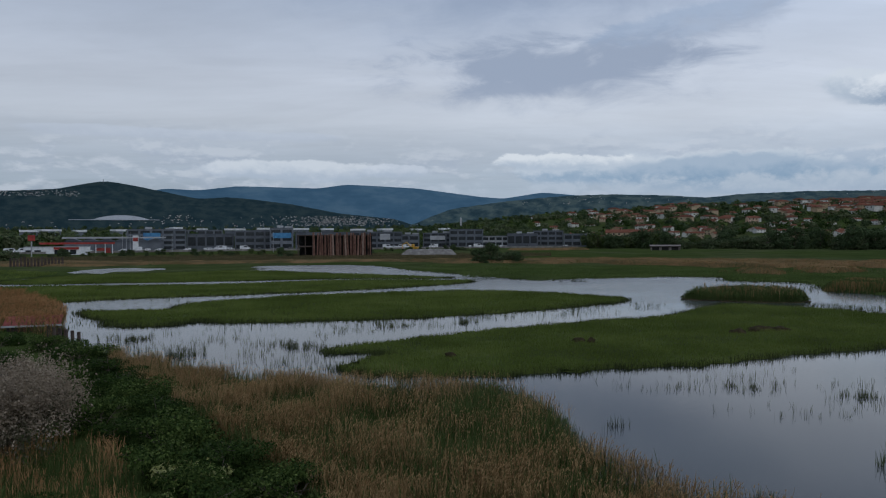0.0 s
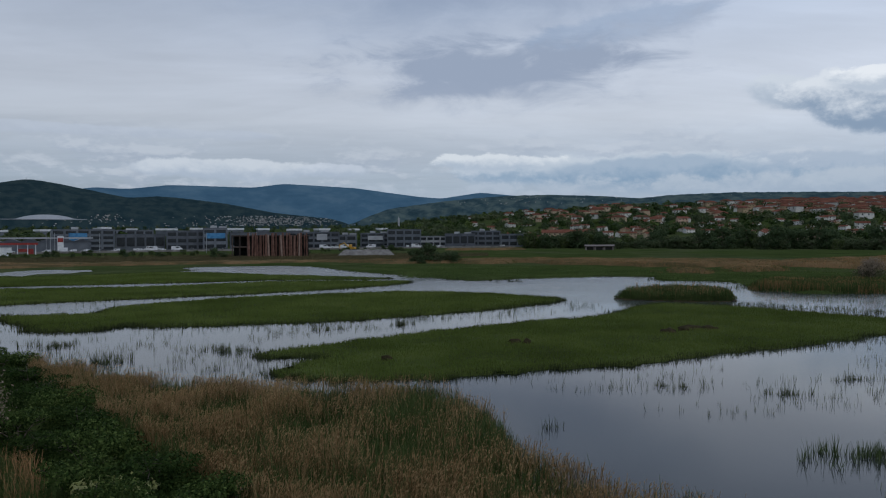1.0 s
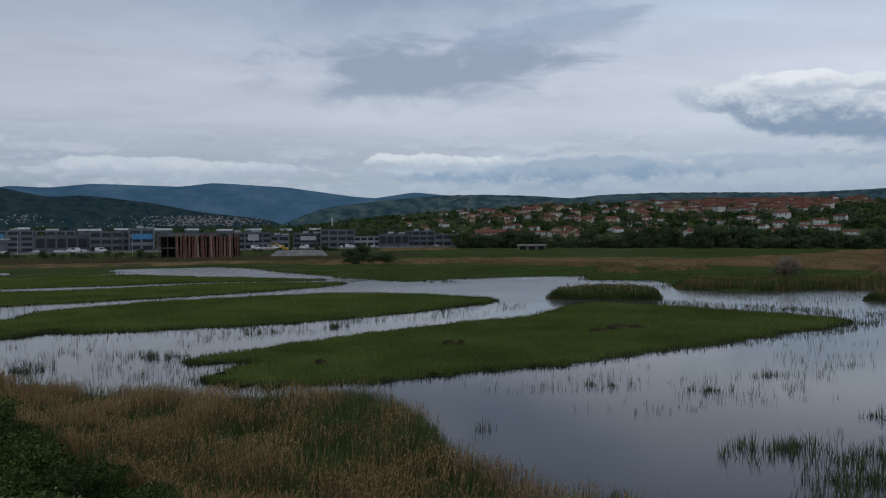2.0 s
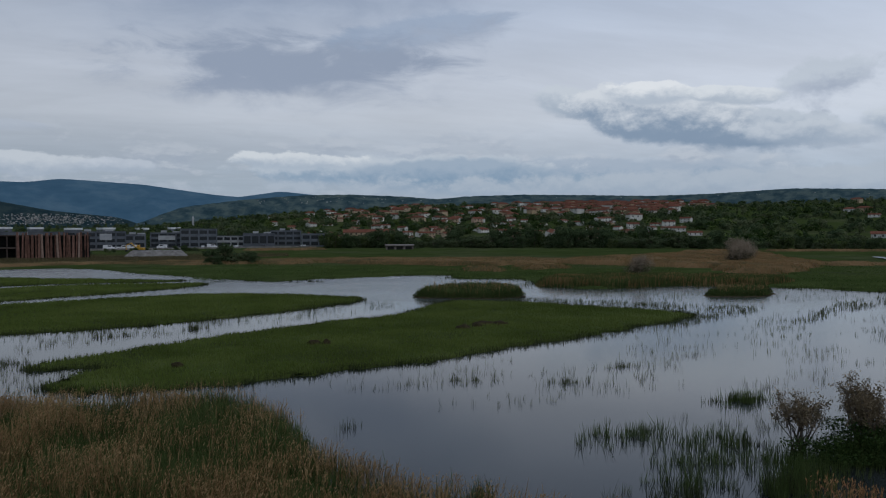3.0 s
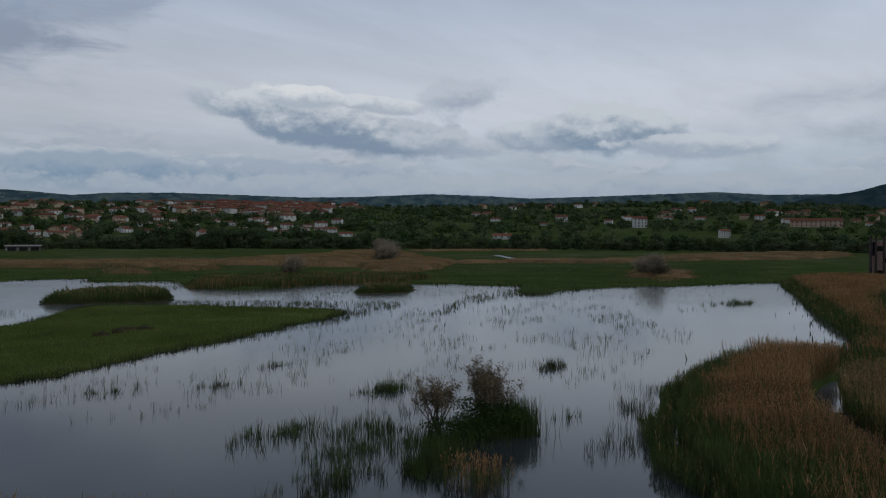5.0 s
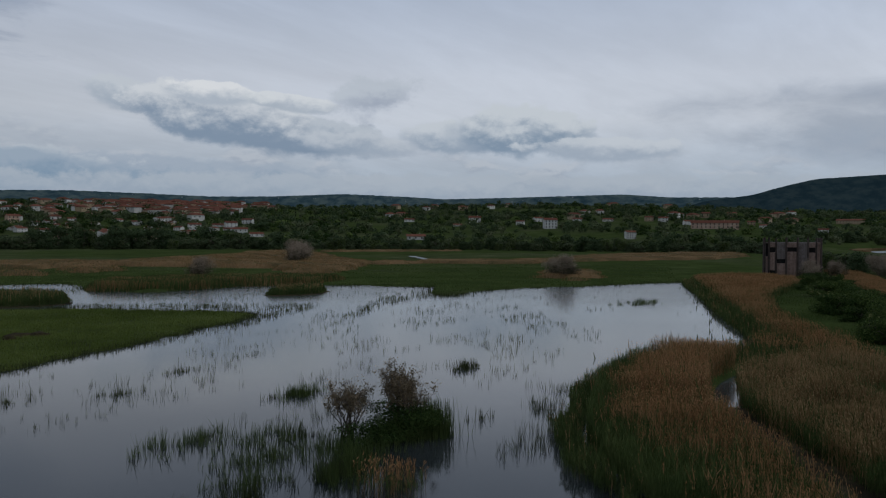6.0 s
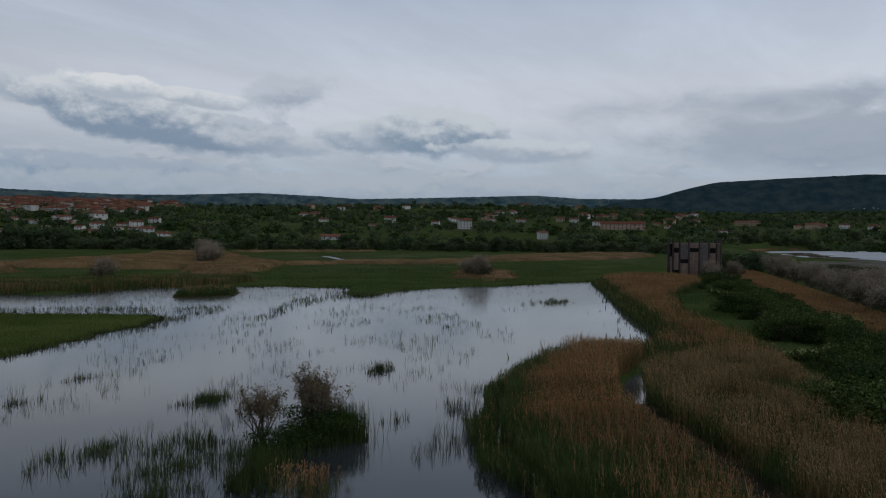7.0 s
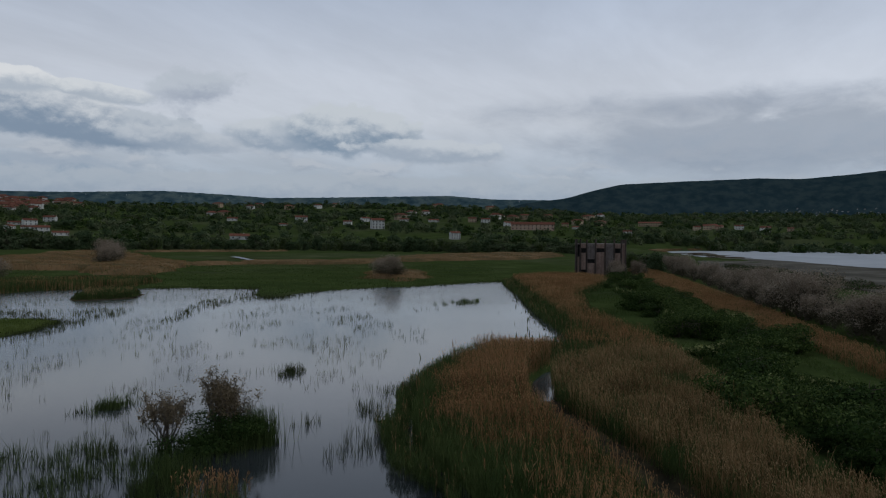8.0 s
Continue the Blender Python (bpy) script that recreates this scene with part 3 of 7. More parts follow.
# ---- plan of the marsh (metres, the camera starts over 0, 0) ----
BASIN = outline([
    (-37, 73), (-24, 56), (-17, 50), (-9, 46), (-3, 45), (1, 45.8), (4.2, 42.6), (5.6, 37), (5.9, 32), (7.0, 28.6), (8.6, 25.4),
    (11.3, 22.3), (16, 18.2), (23, 12.2), (27.9, 12.2), (33.4, 17.8), (41.3, 21.7), (48.2, 24.3), (55, 25.6), (59, 24.6), (65, 22.8), (71, 21.8), (77.5, 22.5),
    (95, 31), (130, 47), (164, 62.5), (150, 70), (138, 74), (128, 80), (112, 82), (103, 80), (104, 86), (116, 95), (112, 104), (106, 114),
    (92, 124), (74, 123), (68, 136), (74, 154), (61, 163), (64, 178), (52, 180), (30, 174), (19, 170), (6, 193), (-8, 217),
    (-28, 259), (-63, 253), (-56, 229), (-75, 209), (-94, 197), (-98, 165), (-72, 122), (-50, 94)], 4)
DITCH = outline([(58.5, 18.2), (53.5, 18.2), (48, 16.6), (43.5, 15.0), (42.4, 12.6), (46.1, 13.3), (53.5, 15.6), (58.5, 16.2)], 4)
POOL = outline([(-105, 212), (-107, 238), (-90, 241), (-83.5, 222), (-96, 205)], 5)
LAGOON = outline([(470, 56), (560, 84), (640, 94), (720, 30), (786, -60), (700, -190), (420, -160), (250, -70), (297, -24), (322, -11), (367, 7), (398, 18), (412, 35)], 5)
HILL_TOP = ((-180, 12), (-40, 14), (-30, 21), (-10, 21), (0, 26), (5, 39), (10, 49), (14, 57), (20, 61), (30, 63), (38, 61), (44, 58), (55, 65),
            (65, 63), (70, 59), (75, 50), (95, 49), (110, 40), (180, 12))


def land_height(x, y):
    """Height of the ground: flooded basin, flat meadow, then the town's slope."""
    x, y = np.asarray(x, float), np.asarray(y, float)
    r, a = np.hypot(x, y), np.degrees(np.arctan2(x, y))
    top = np.interp(a, [p[0] for p in HILL_TOP], [p[1] for p in HILL_TOP])
    foot = np.interp(a, [-180, -8, 4, 75, 85, 180], [900, 800, 560, 560, 640, 800])
    s = np.clip((r - foot) / (1400 - foot), 0, 1)
    z = 0.45 + 0.12 * waves(x, y, 3, 23) + (top - 1) * s**1.05 * (1 + 0.10 * waves(x, y, 4, 260) * s * (1 - s) * 2)
    z = z + 1.0 * np.clip((r - 330) / 120, 0, 1)
    z = np.where(r > 1400, z - np.clip((r - 1400) / 900, 0, 1) * top * 0.6, z)
    for poly, depth in ((BASIN, 0.7), (DITCH, 0.6), (POOL, 0.6), (LAGOON, 0.8)):
        sd = edge_distance(poly, x, y) * np.where(inside(poly, x, y), -1, 1)
        wide = 14.0 if poly is LAGOON else (0.35 if poly is DITCH else 1.2)
        z = np.where(sd < wide, np.minimum(z, -depth + (0.45 + depth) * np.clip((sd + wide) / (2 * wide), 0, 1)), z)
    return z


def ring_mesh(name, az, rad, height, material):
    """A sheet laid out in rings round the start: bearings az, distances rad, height(x, y)."""
    aa, rr = np.meshgrid(np.radians(az), rad)
    x, y = rr * np.sin(aa), rr * np.cos(aa)
    z = height(x, y)
    k, m = x.shape
    i = np.arange(k * m).reshape(k, m)
    faces = np.stack([i[:-1, :-1], i[1:, :-1], i[1:, 1:], i[:-1, 1:]], -1).reshape(-1, 4)
    return fast_mesh(name, np.stack([x, y, z], -1).reshape(-1, 3), faces, [material], smooth=True)


az_all = np.concatenate([np.arange(-180, -40, 4.0), np.arange(-40, 105, 0.45), np.arange(105, 180.1, 4.0)])
az_all[-1] = 180.0
ground = new("ground", ring_mesh("ground", az_all, np.concatenate([[0.02, 0.7, 1.4], 2.0 * np.exp(np.arange(0, 7.82, 0.028))]), land_height, M_LAND))
tagged(ground, "flat wet meadow rising to a green hillside", "ground", kind="structure")

water = new("water", fast_mesh("water", [(-260, -300, 0), (1100, -300, 0), (1100, 420, 0), (-260, 420, 0)], [(0, 1, 2, 3)], [M_WATER]))
tagged(water, "still shallow marsh water mirroring a cloudy sky", "water", kind="structure")

lagoon_water = new("water_lagoon", fast_mesh("water_lagoon", [(195, -260, 0.01), (1000, -260, 0.01), (1000, 120, 0.01), (195, 120, 0.01)], [(0, 1, 2, 3)], [M_RUFFLED]))
tagged(lagoon_water, "pale wind-ruffled water of a shallow lagoon", "water", kind="structure")

puddle_line = outline([(258, 226), (246, 211), (235, 199), (226, 187), (221, 179), (224, 178), (230, 187), (239, 199), (250, 212), (261, 224)], 4, 0.3, 31)
bm = bmesh.new()
f = bm.faces.new([bm.verts.new((x, y, 0.78)) for x, y in puddle_line])
bmesh.ops.recalc_face_normals(bm, faces=bm.faces)
me = bpy.data.meshes.new("water_puddle")
bm.to_mesh(me)
bm.free()
me.materials.append(M_RUFFLED)
tagged(new("water_puddle", me), "pale flooded dip in the far meadow", "water", kind="structure")

# ---- hills and mountains ----


HILLS = []  # (bearings, distances, heights) of every ridge


def ridge(name, crest, far, wide, material, rough, seed, label):
    """A long hill: crest is (bearing, height) pairs at the distance far; wide: how far the near slope reaches."""
    lo, hi = crest[0][0], crest[-1][0]
    az = np.arange(lo, hi + 0.01, 0.12)
    top = np.interp(az, [c[0] for c in crest], [c[1] for c in crest])
    kern = np.hanning(13)
    top = np.convolve(np.pad(top, 6, mode="edge"), kern / kern.sum(), mode="valid")
    s = np.concatenate([np.linspace(0, 1, 26), [1.12, 1.3]])
    ss, tt = np.meshgrid(s, top, indexing="ij")
    aa = np.radians(np.meshgrid(s, az, indexing="ij")[1])
    r = far - wide + wide * np.minimum(ss, 1) + (ss > 1) * (ss - 1) * 900
    x, y = r * np.sin(aa), r * np.cos(aa)
    up = np.clip(ss, 0, 1)
    z = tt * np.where(ss > 1, 1 - (ss - 1) * 2.2, up**0.9) + rough * waves(x, y, seed, 420, 4) * up * (1 - up) * 4
    z = z + 0.05 * rough * waves(x, y, seed + 1, 40, 3) * (up > 0.05) - 4 * (ss == 0)
    HILLS.append((az, r[:, 0], z))
    k, m = x.shape
    i = np.arange(k * m).reshape(k, m)
    faces = np.stack([i[:-1, :-1], i[1:, :-1], i[1:, 1:], i[:-1, 1:]], -1).reshape(-1, 4)
    ob = new(name, fast_mesh(name, np.stack([x, y, z], -1).reshape(-1, 3), faces, [material], smooth=True))
    return tagged(ob, label, "mountain" if "mountain" in name else "hill", kind="structure")


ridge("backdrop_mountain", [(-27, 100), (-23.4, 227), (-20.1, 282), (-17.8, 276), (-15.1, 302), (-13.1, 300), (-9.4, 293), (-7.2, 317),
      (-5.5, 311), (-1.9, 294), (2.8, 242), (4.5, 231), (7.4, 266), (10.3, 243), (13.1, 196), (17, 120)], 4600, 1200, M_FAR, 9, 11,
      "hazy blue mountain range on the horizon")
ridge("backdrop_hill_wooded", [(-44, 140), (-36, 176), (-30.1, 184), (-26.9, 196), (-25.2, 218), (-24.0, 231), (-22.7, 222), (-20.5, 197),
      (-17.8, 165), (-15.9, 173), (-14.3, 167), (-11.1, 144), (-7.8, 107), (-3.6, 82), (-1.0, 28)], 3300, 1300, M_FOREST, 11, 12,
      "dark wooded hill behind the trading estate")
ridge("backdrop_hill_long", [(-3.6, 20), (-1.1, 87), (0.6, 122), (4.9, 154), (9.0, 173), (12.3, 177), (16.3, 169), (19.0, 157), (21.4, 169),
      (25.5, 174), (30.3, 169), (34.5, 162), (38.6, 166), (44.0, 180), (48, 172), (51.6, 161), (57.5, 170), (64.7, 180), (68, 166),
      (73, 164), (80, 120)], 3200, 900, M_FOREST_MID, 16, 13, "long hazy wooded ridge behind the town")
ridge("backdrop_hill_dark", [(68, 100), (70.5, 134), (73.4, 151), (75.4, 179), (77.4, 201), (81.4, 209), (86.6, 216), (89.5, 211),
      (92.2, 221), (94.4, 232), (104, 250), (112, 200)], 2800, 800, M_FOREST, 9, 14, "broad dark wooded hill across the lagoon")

# ---- grass islands ----


def island(points, label, top=0.16, seed=0, soil=M_GRASS_SOIL):
    """A low island: a flat top with a soft sloping bank below the water line."""
    line = outline(points, 7, 0.35, seed)
    mid = line.mean(0)
    rings = []
    for k, (shrink, z) in enumerate(((1.02, -0.55), (1.0, 0.02), (0.985, top * 0.8))):
        rings.append(np.column_stack([mid + (line - mid) * shrink, np.full(len(line), z)]))
    bm = bmesh.new()
    rows = [[bm.verts.new(v) for v in ring] for ring in rings]
    m = len(line)
    for a, b in zip(rows, rows[1:]):
        for i in range(m):
            bm.faces.new((a[i], a[(i + 1) % m], b[(i + 1) % m], b[i]))
    cap = bm.faces.new(rows[-1])
    bmesh.ops.triangulate(bm, faces=[cap])
    bmesh.ops.recalc_face_normals(bm, faces=bm.faces)
    me = bpy.data.meshes.new("grass_island")
    bm.to_mesh(me)
    bm.free()
    me.materials.append(soil)
    ob = tagged(new("grass_island", me), label, "island", kind="structure")
    return ob, line


MAIN = [(-10.5, 65.5), (-4.6, 64.3), (-7.8, 57.5), (-3.4, 54.3), (4.6, 54.3), (12, 57), (20, 58.6), (29, 63.2), (39.6, 67.4), (50.3, 73), (60, 78),
        (61, 84), (55.9, 93), (50.7, 101), (41, 108.5), (36, 104), (26.9, 92.6), (18.5, 88.7), (8.8, 82.5), (-2, 74)]
STRIP = [(-48, 101), (-38, 103), (-37, 113), (-26, 125), (-8.5, 133.5), (6.6, 137), (20, 129), (28.6, 117.5), (16.7, 105.5), (1, 95), (-12.4, 90.5),
         (-25, 88.5), (-29, 90), (-31, 86), (-37, 85.5), (-41, 92)]
LOW = [(-66, 113), (-53, 122), (-37, 130), (-19, 139), (1, 156), (5, 168), (-20, 172), (-46, 158), (-84, 152), (-96, 142), (-84, 124)]
HIGH = [(-92, 161), (-48, 170), (-25, 178), (1, 179), (-6, 186), (-28, 201), (-55, 219), (-75, 208), (-93, 196), (-97, 178)]
rng = np.random.default_rng(5)


def grass(name, line, per, tall, width, material, label, seed, soft=0.0, clumpy=0.35, z=0.1):
    """Standing grass over an outline: stuff."""
    rng = np.random.default_rng(seed)
    p = scatter(line, int(area(line) * per), rng)
    w = waves(p[:, 0], p[:, 1], seed, 9.0)
    keep = rng.random(len(p)) < 1 - clumpy * (w < -0.2)
    p, w = p[keep], w[keep]
    h = tall * (1 + 0.15 * w) * rng.uniform(0.75, 1.2, len(p))
    q = blades(p, z, h, width * rng.uniform(0.7, 1.4, len(p)), 0.28, rng, 0.12)
    return tagged(new(name, quads_mesh(name, q, [material])), label, "grass", kind="stuff")


for k, (pts, per, tall, wid, lab) in enumerate((
        (MAIN, 46, 0.24, 0.06, "large low island of trodden green marsh grass"),
        (STRIP, 26, 0.26, 0.11, "long narrow grass island between two channels"),
        (LOW, 12, 0.28, 0.16, "flat grass island by the far channel"),
        (HIGH, 9, 0.28, 0.2, "farthest flat grass island in the marsh"))):
    isle, line = island(pts, lab, seed=k + 20)
    grass("marsh_grass", line, per, tall, wid, M_GRASS, "short dense green marsh grass on an island", 30 + k)
    # taller fringe along the bank
    rg = np.random.default_rng(60 + k)
    s = rg.integers(0, len(line), int(len(line) * (70 if k == 0 else 44)))
    base = line[s] + (np.roll(line, -1, 0)[s] - line[s]) * rg.random(len(s))[:, None] + rg.normal(0, 1, (len(s), 2)) * (0.35 + 2.2 * np.clip(waves(line[s, 0], line[s, 1], 66 + k, 11), 0, 1) * rg.random(len(s)) ** 2)[:, None] * (1.0, 1.0 + 0.5 * (k > 0))
    q = blades(base, -0.05, 0.42 * rg.uniform(0.5, 1.3, len(s)), wid * 0.8, 0.18, rg, 0.15)
    tagged(new("bank_sedge", quads_mesh("bank_sedge", q, [M_SEDGE])), "dark sedge fringe along a grass island's bank", "sedge", kind="stuff")

# trampled hummocks on the main island
for x, y, r in ((29.5, 76.5, 0.6), (33, 79, 0.9), (34.6, 78.4, 0.7), (31.6, 77.6, 0.4), (12.5, 70.5, 0.4), (13.6, 70.2, 0.3), (0.5, 62, 0.3)):
    bm = bmesh.new()
    bmesh.ops.create_icosphere(bm, subdivisions=3, radius=1.0)
    for v in bm.verts:
        v.co *= 1 + 0.35 * noise.noise(v.co * 1.7 + Vector((x, y, 0)))
        v.co = Vector((v.co.x * r * 1.5, v.co.y * r, 0.12 + v.co.z * 0.42))
    ob = part("earth_hummock", bm, M_REED_SOIL, None)
    ob.location = (x, y, 0)
    tagged(ob, "dark bare earth hummock on the grass island", "hummock", "hummocks on the island")

# ---- reed beds ----


def matted_reed(line, tall, seed, step=2.0):
    """The close mass of stalks that fills a far reed bed up to most of its height."""
    lo, hi = line.min(0) - step, line.max(0) + step
    gx, gy = np.meshgrid(np.arange(lo[0], hi[0], step), np.arange(lo[1], hi[1], step), indexing="ij")
    deep = edge_distance(line, gx, gy) * np.where(inside(line, gx, gy), 1, -1)
    rise = np.clip(deep / (0.8 * step), 0, 1)
    z = land_height(gx, gy) - 0.45 + (0.45 + tall * 0.8) * rise + 0.10 * tall * waves(gx, gy, seed, 9) * rise
    i = np.arange(gx.size).reshape(gx.shape)
    fs = np.stack([i[:-1, :-1], i[1:, :-1], i[1:, 1:], i[:-1, 1:]], -1)[(deep[:-1, :-1] > -step * 1.5) & (deep[1:, 1:] > -step * 1.5)]
    me = fast_mesh("matted_reed", np.stack([gx, gy, z], -1).reshape(-1, 3), fs, [M_LITTER], smooth=True)
    tagged(new("matted_reed", me), "matted rust-brown dry reed stalks", "reeds", kind="stuff")


def reed_bed(line, per, tall, label, seed, dry=0.6, rust=False, leaves=3, width=0.016, plume=0.09, patch=9.0, z=0.3, green_edge=0.0, green_heart=None, taper=0.0, green_side=None, contrast=0.42):
    """A stand of reeds over a plan outline: last year's dry stalks with plumes among green shoots."""
    rng = np.random.default_rng(seed)
    p = scatter(line, int(area(line) * per), rng)
    if per > 40:  # thinner close under the bank
        p = p[(np.hypot(p[:, 0], p[:, 1]) > 24) | (rng.random(len(p)) < 0.15)]
    w = waves(p[:, 0], p[:, 1], seed + 7, patch)
    chance = np.clip(dry + contrast * w, 0.04, 0.97)
    if green_side:
        side, wide = np.array(green_side[0], float), green_side[1]
        off = edge_distance(np.vstack([side, side[::-1]]), p[:, 0], p[:, 1]) * (1 + 0.3 * w)
        chance = chance * np.clip((off - 0.35 * wide) / (0.65 * wide), 0.02, 1)
    if green_edge:
        chance = chance * np.clip(edge_distance(line, p[:, 0], p[:, 1]) / green_edge, 0.05, 1)
    if green_heart:
        hx, hy, inner, outer = green_heart
        chance = chance * np.clip((np.hypot(p[:, 0] - hx, p[:, 1] - hy) - inner) / (outer - inner), 0.2, 1)
    is_dry = rng.random(len(p)) < chance
    h = tall * np.where(is_dry, rng.uniform(0.82, 1.12, len(p)), rng.uniform(0.5, 0.86, len(p))) * (1 + 0.10 * waves(p[:, 0], p[:, 1], seed + 9, 6.0))
    if taper:
        h = h * np.clip(edge_distance(line, p[:, 0], p[:, 1]) / taper, 0.3, 1)
    q, i = reed_quads(p, z, h, rng, is_dry, leaves, width, plume)
    mats = [M_RUST if rust else M_DRY, M_SHOOT, M_TOP_LIT if rust else M_PLUME]
    ob = tagged(new("reed_bed", quads_mesh("reed_bed", q, mats, i)), label, "reeds", kind="stuff")
    return ob


def far_reeds(line, per, tall, label, seed, dry):
    """A far stand of reeds: many slim stalks of almost one height, rust-brown with green among them."""
    rng = np.random.default_rng(seed)
    p = scatter(line, int(area(line) * per), rng)
    w = waves(p[:, 0], p[:, 1], seed + 7, 16.0)
    h = tall * rng.uniform(0.86, 1.08, len(p)) * (1 + 0.08 * w) * np.clip(0.45 + edge_distance(line, p[:, 0], p[:, 1]) / 3.0, 0.4, 1)
    q = blades(p, land_height(p[:, 0], p[:, 1]) - 0.1, h, 0.07 * rng.uniform(0.7, 1.4, len(p)), 0.10, rng, 0.5)
    i = np.where(rng.random(len(p)) < np.clip(dry + 0.35 * w, 0.05, 0.96), rng.integers(0, 2, len(p)), 2)
    return tagged(new("reed_bed", quads_mesh("reed_bed", q, [M_RUST, M_DRY, M_SHOOT], i)), label, "reeds", kind="stuff")


FRONT = outline([(-25, 57), (-17, 50.5), (-9, 46.5), (-3, 45.5), (1, 46), (4.3, 42.8), (5.7, 37.3), (6.0, 32.4), (7.1, 28.8), (8.7, 25.5), (11.3, 22.5),
                 (15.6, 18.4), (15.5, 10.5), (8, 12), (0, 15), (-3, 21), (-5, 27), (-9, 33), (-14, 40), (-19, 46)], 4)
reed_bed(FRONT, 120, 1.5, "dense reed bed, tan dry stalks over green shoots", 101, 0.40, False, 2, 0.012, 0.037, 5.0, 0.2, green_heart=(3.0, 37.0, 3.0, 11.0), contrast=0.8)
reed_bed(outline([(-19, 33.5), (-15, 33), (-12, 29), (-10.5, 26), (-9, 18), (-9, 12), (-18, 12), (-24, 24), (-24, 34)], 4), 60, 1.2, "dark rust-brown reeds beside the shrubs", 102, 0.22, True, 2, 0.012, 0.02, 4.0, contrast=0.4)
reed_bed(outline([(-44, 76), (-38, 73), (-41, 82), (-46, 92), (-59, 110), (-71, 122), (-84, 116), (-78, 96), (-60, 78)], 4), 16, 1.5,
         "rust-brown dry reed bed on the shore", 103, 0.62, True, 2, 0.03, 0.09)
P_ONE = outline([(27.9, 12.6), (33.4, 17.6), (41.3, 21.4), (48.2, 24.0), (55, 25.2), (58.5, 24), (60.5, 21.3), (59, 18.8), (53.0, 18.4), (48, 16.9),
                 (41.3, 14.4), (36.8, 11.3), (30.9, 7.0), (26.7, 4.1), (17, -2), (15, 1), (22.0, 6.8)], 4)
WATER_SIDE = [(17, 3), (22.6, 9.5), (27.5, 13.2), (33, 18.3), (41, 22), (48, 24.4), (55, 25.2)]
reed_bed(P_ONE, 110, 1.75, "reed bed with rust-tan tops and a green margin", 104, 0.82, True, 2, 0.013, 0.034, 7.0, green_side=(WATER_SIDE, 4.6), green_heart=(23, 8, 3.0, 21.0))
P_TWO = outline([(51.7, 16.2), (45.6, 14.3), (42.0, 12.5), (38.6, 10.0), (35.2, 7.4), (32.4, 5.4), (27.0, 1.6), (19.0, -4.3), (22, -10), (28, -3.5), (34, 0), (44, 3.4), (58, 8.5), (62, 13.0), (57, 14.6)], 4)
reed_bed(P_TWO, 120, 1.85, "reed bed of mixed tan and green stalks", 105, 0.42, False, 2, 0.013, 0.034, 6.0, contrast=0.5)
# dark soil-coloured strip added for the shadow that fills the reed gap
shade_line = np.array([(44.2, 13.9), (40.5, 11.6), (37.6, 9.3), (34.2, 6.9), (29.6, 3.4), (24, -0.4), (17, -5)])
across = np.array([(-0.62, 0.78)])
i = np.arange(len(shade_line) - 1)
k = len(shade_line)
ditch_bed = fast_mesh("ditch_bed", np.column_stack([np.vstack([shade_line + across * 1.5, shade_line, shade_line - across * 1.5]), np.repeat([0.8, 0.66, 0.8], k)]),
                      np.concatenate([np.stack([i, i + 1, k + i + 1, k + i], 1), np.stack([k + i, k + i + 1, 2 * k + i + 1, 2 * k + i], 1)]), [M_REED_SOIL])
tagged(new("ditch_bed", ditch_bed), "dark strip standing for shade in a ditch between reeds", "ditch", kind="structure")
HOOK = outline([(55, 25), (59, 24.2), (65, 22.4), (71, 21.3), (77, 22), (70, 17), (63, 13.5), (59, 13.5), (60.5, 16.5), (59.5, 19.5), (58, 21)], 4)
reed_bed(HOOK, 36, 1.0, "green reeds closing the head of a ditch", 108, 0.14, True, 3, 0.018, 0.045, 10.0)
MARGIN = outline([(26.2, 11.6), (29.0, 15.4), (32.9, 18.6), (36.9, 21.1), (42.2, 23.4), (48, 25.3), (52, 25.8), (48.2, 24.1), (41.3, 21.5), (33.4, 17.7), (27.9, 12.8)], 4, 0.25, 9)
reed_bed(MARGIN, 90, 1.25, "green sedge margin standing in the water", 109, 0.0, False, 2, 0.016, 0.03, 4.0, -0.1, contrast=0.03)
BANK = outline([(77.5, 22), (100, 32.3), (130, 46.3), (165, 62), (176, 63), (186, 58), (182, 44), (160, 38.5), (128, 34.5), (111, 29.5), (94, 24), (72, 12), (60, 8.6),
                (62.5, 14.4), (70, 18)], 4)
reed_bed(BANK, 34, 1.35, "rust-coloured reeds along the embankment", 106, 0.88, True, 2, 0.022, 0.045, 15.0, green_edge=4.0)
reed_bed(outline([(78, 23.4), (95, 32), (130, 48), (162, 63), (165, 60.5), (130, 44.5), (96, 29), (79.5, 20.8)], 4), 30, 1.0, "dark green reed margin below the embankment", 110, 0.0, False, 2, 0.03, 0.03, 6.0, 0.0, contrast=0.03)
LANE = outline([(228, 49), (160, 27.5), (110, 11.8), (76, 0.2), (58, -6), (48, -10.5), (40, -16), (46, -19), (57, -12), (68, -7), (83, -2), (127, 10), (231, 42)], 4)
reed_bed(LANE, 32, 1.0, "narrow strip of rust-coloured dry reeds beside a track", 107, 0.82, True, 2, 0.022, 0.040, 15.0)
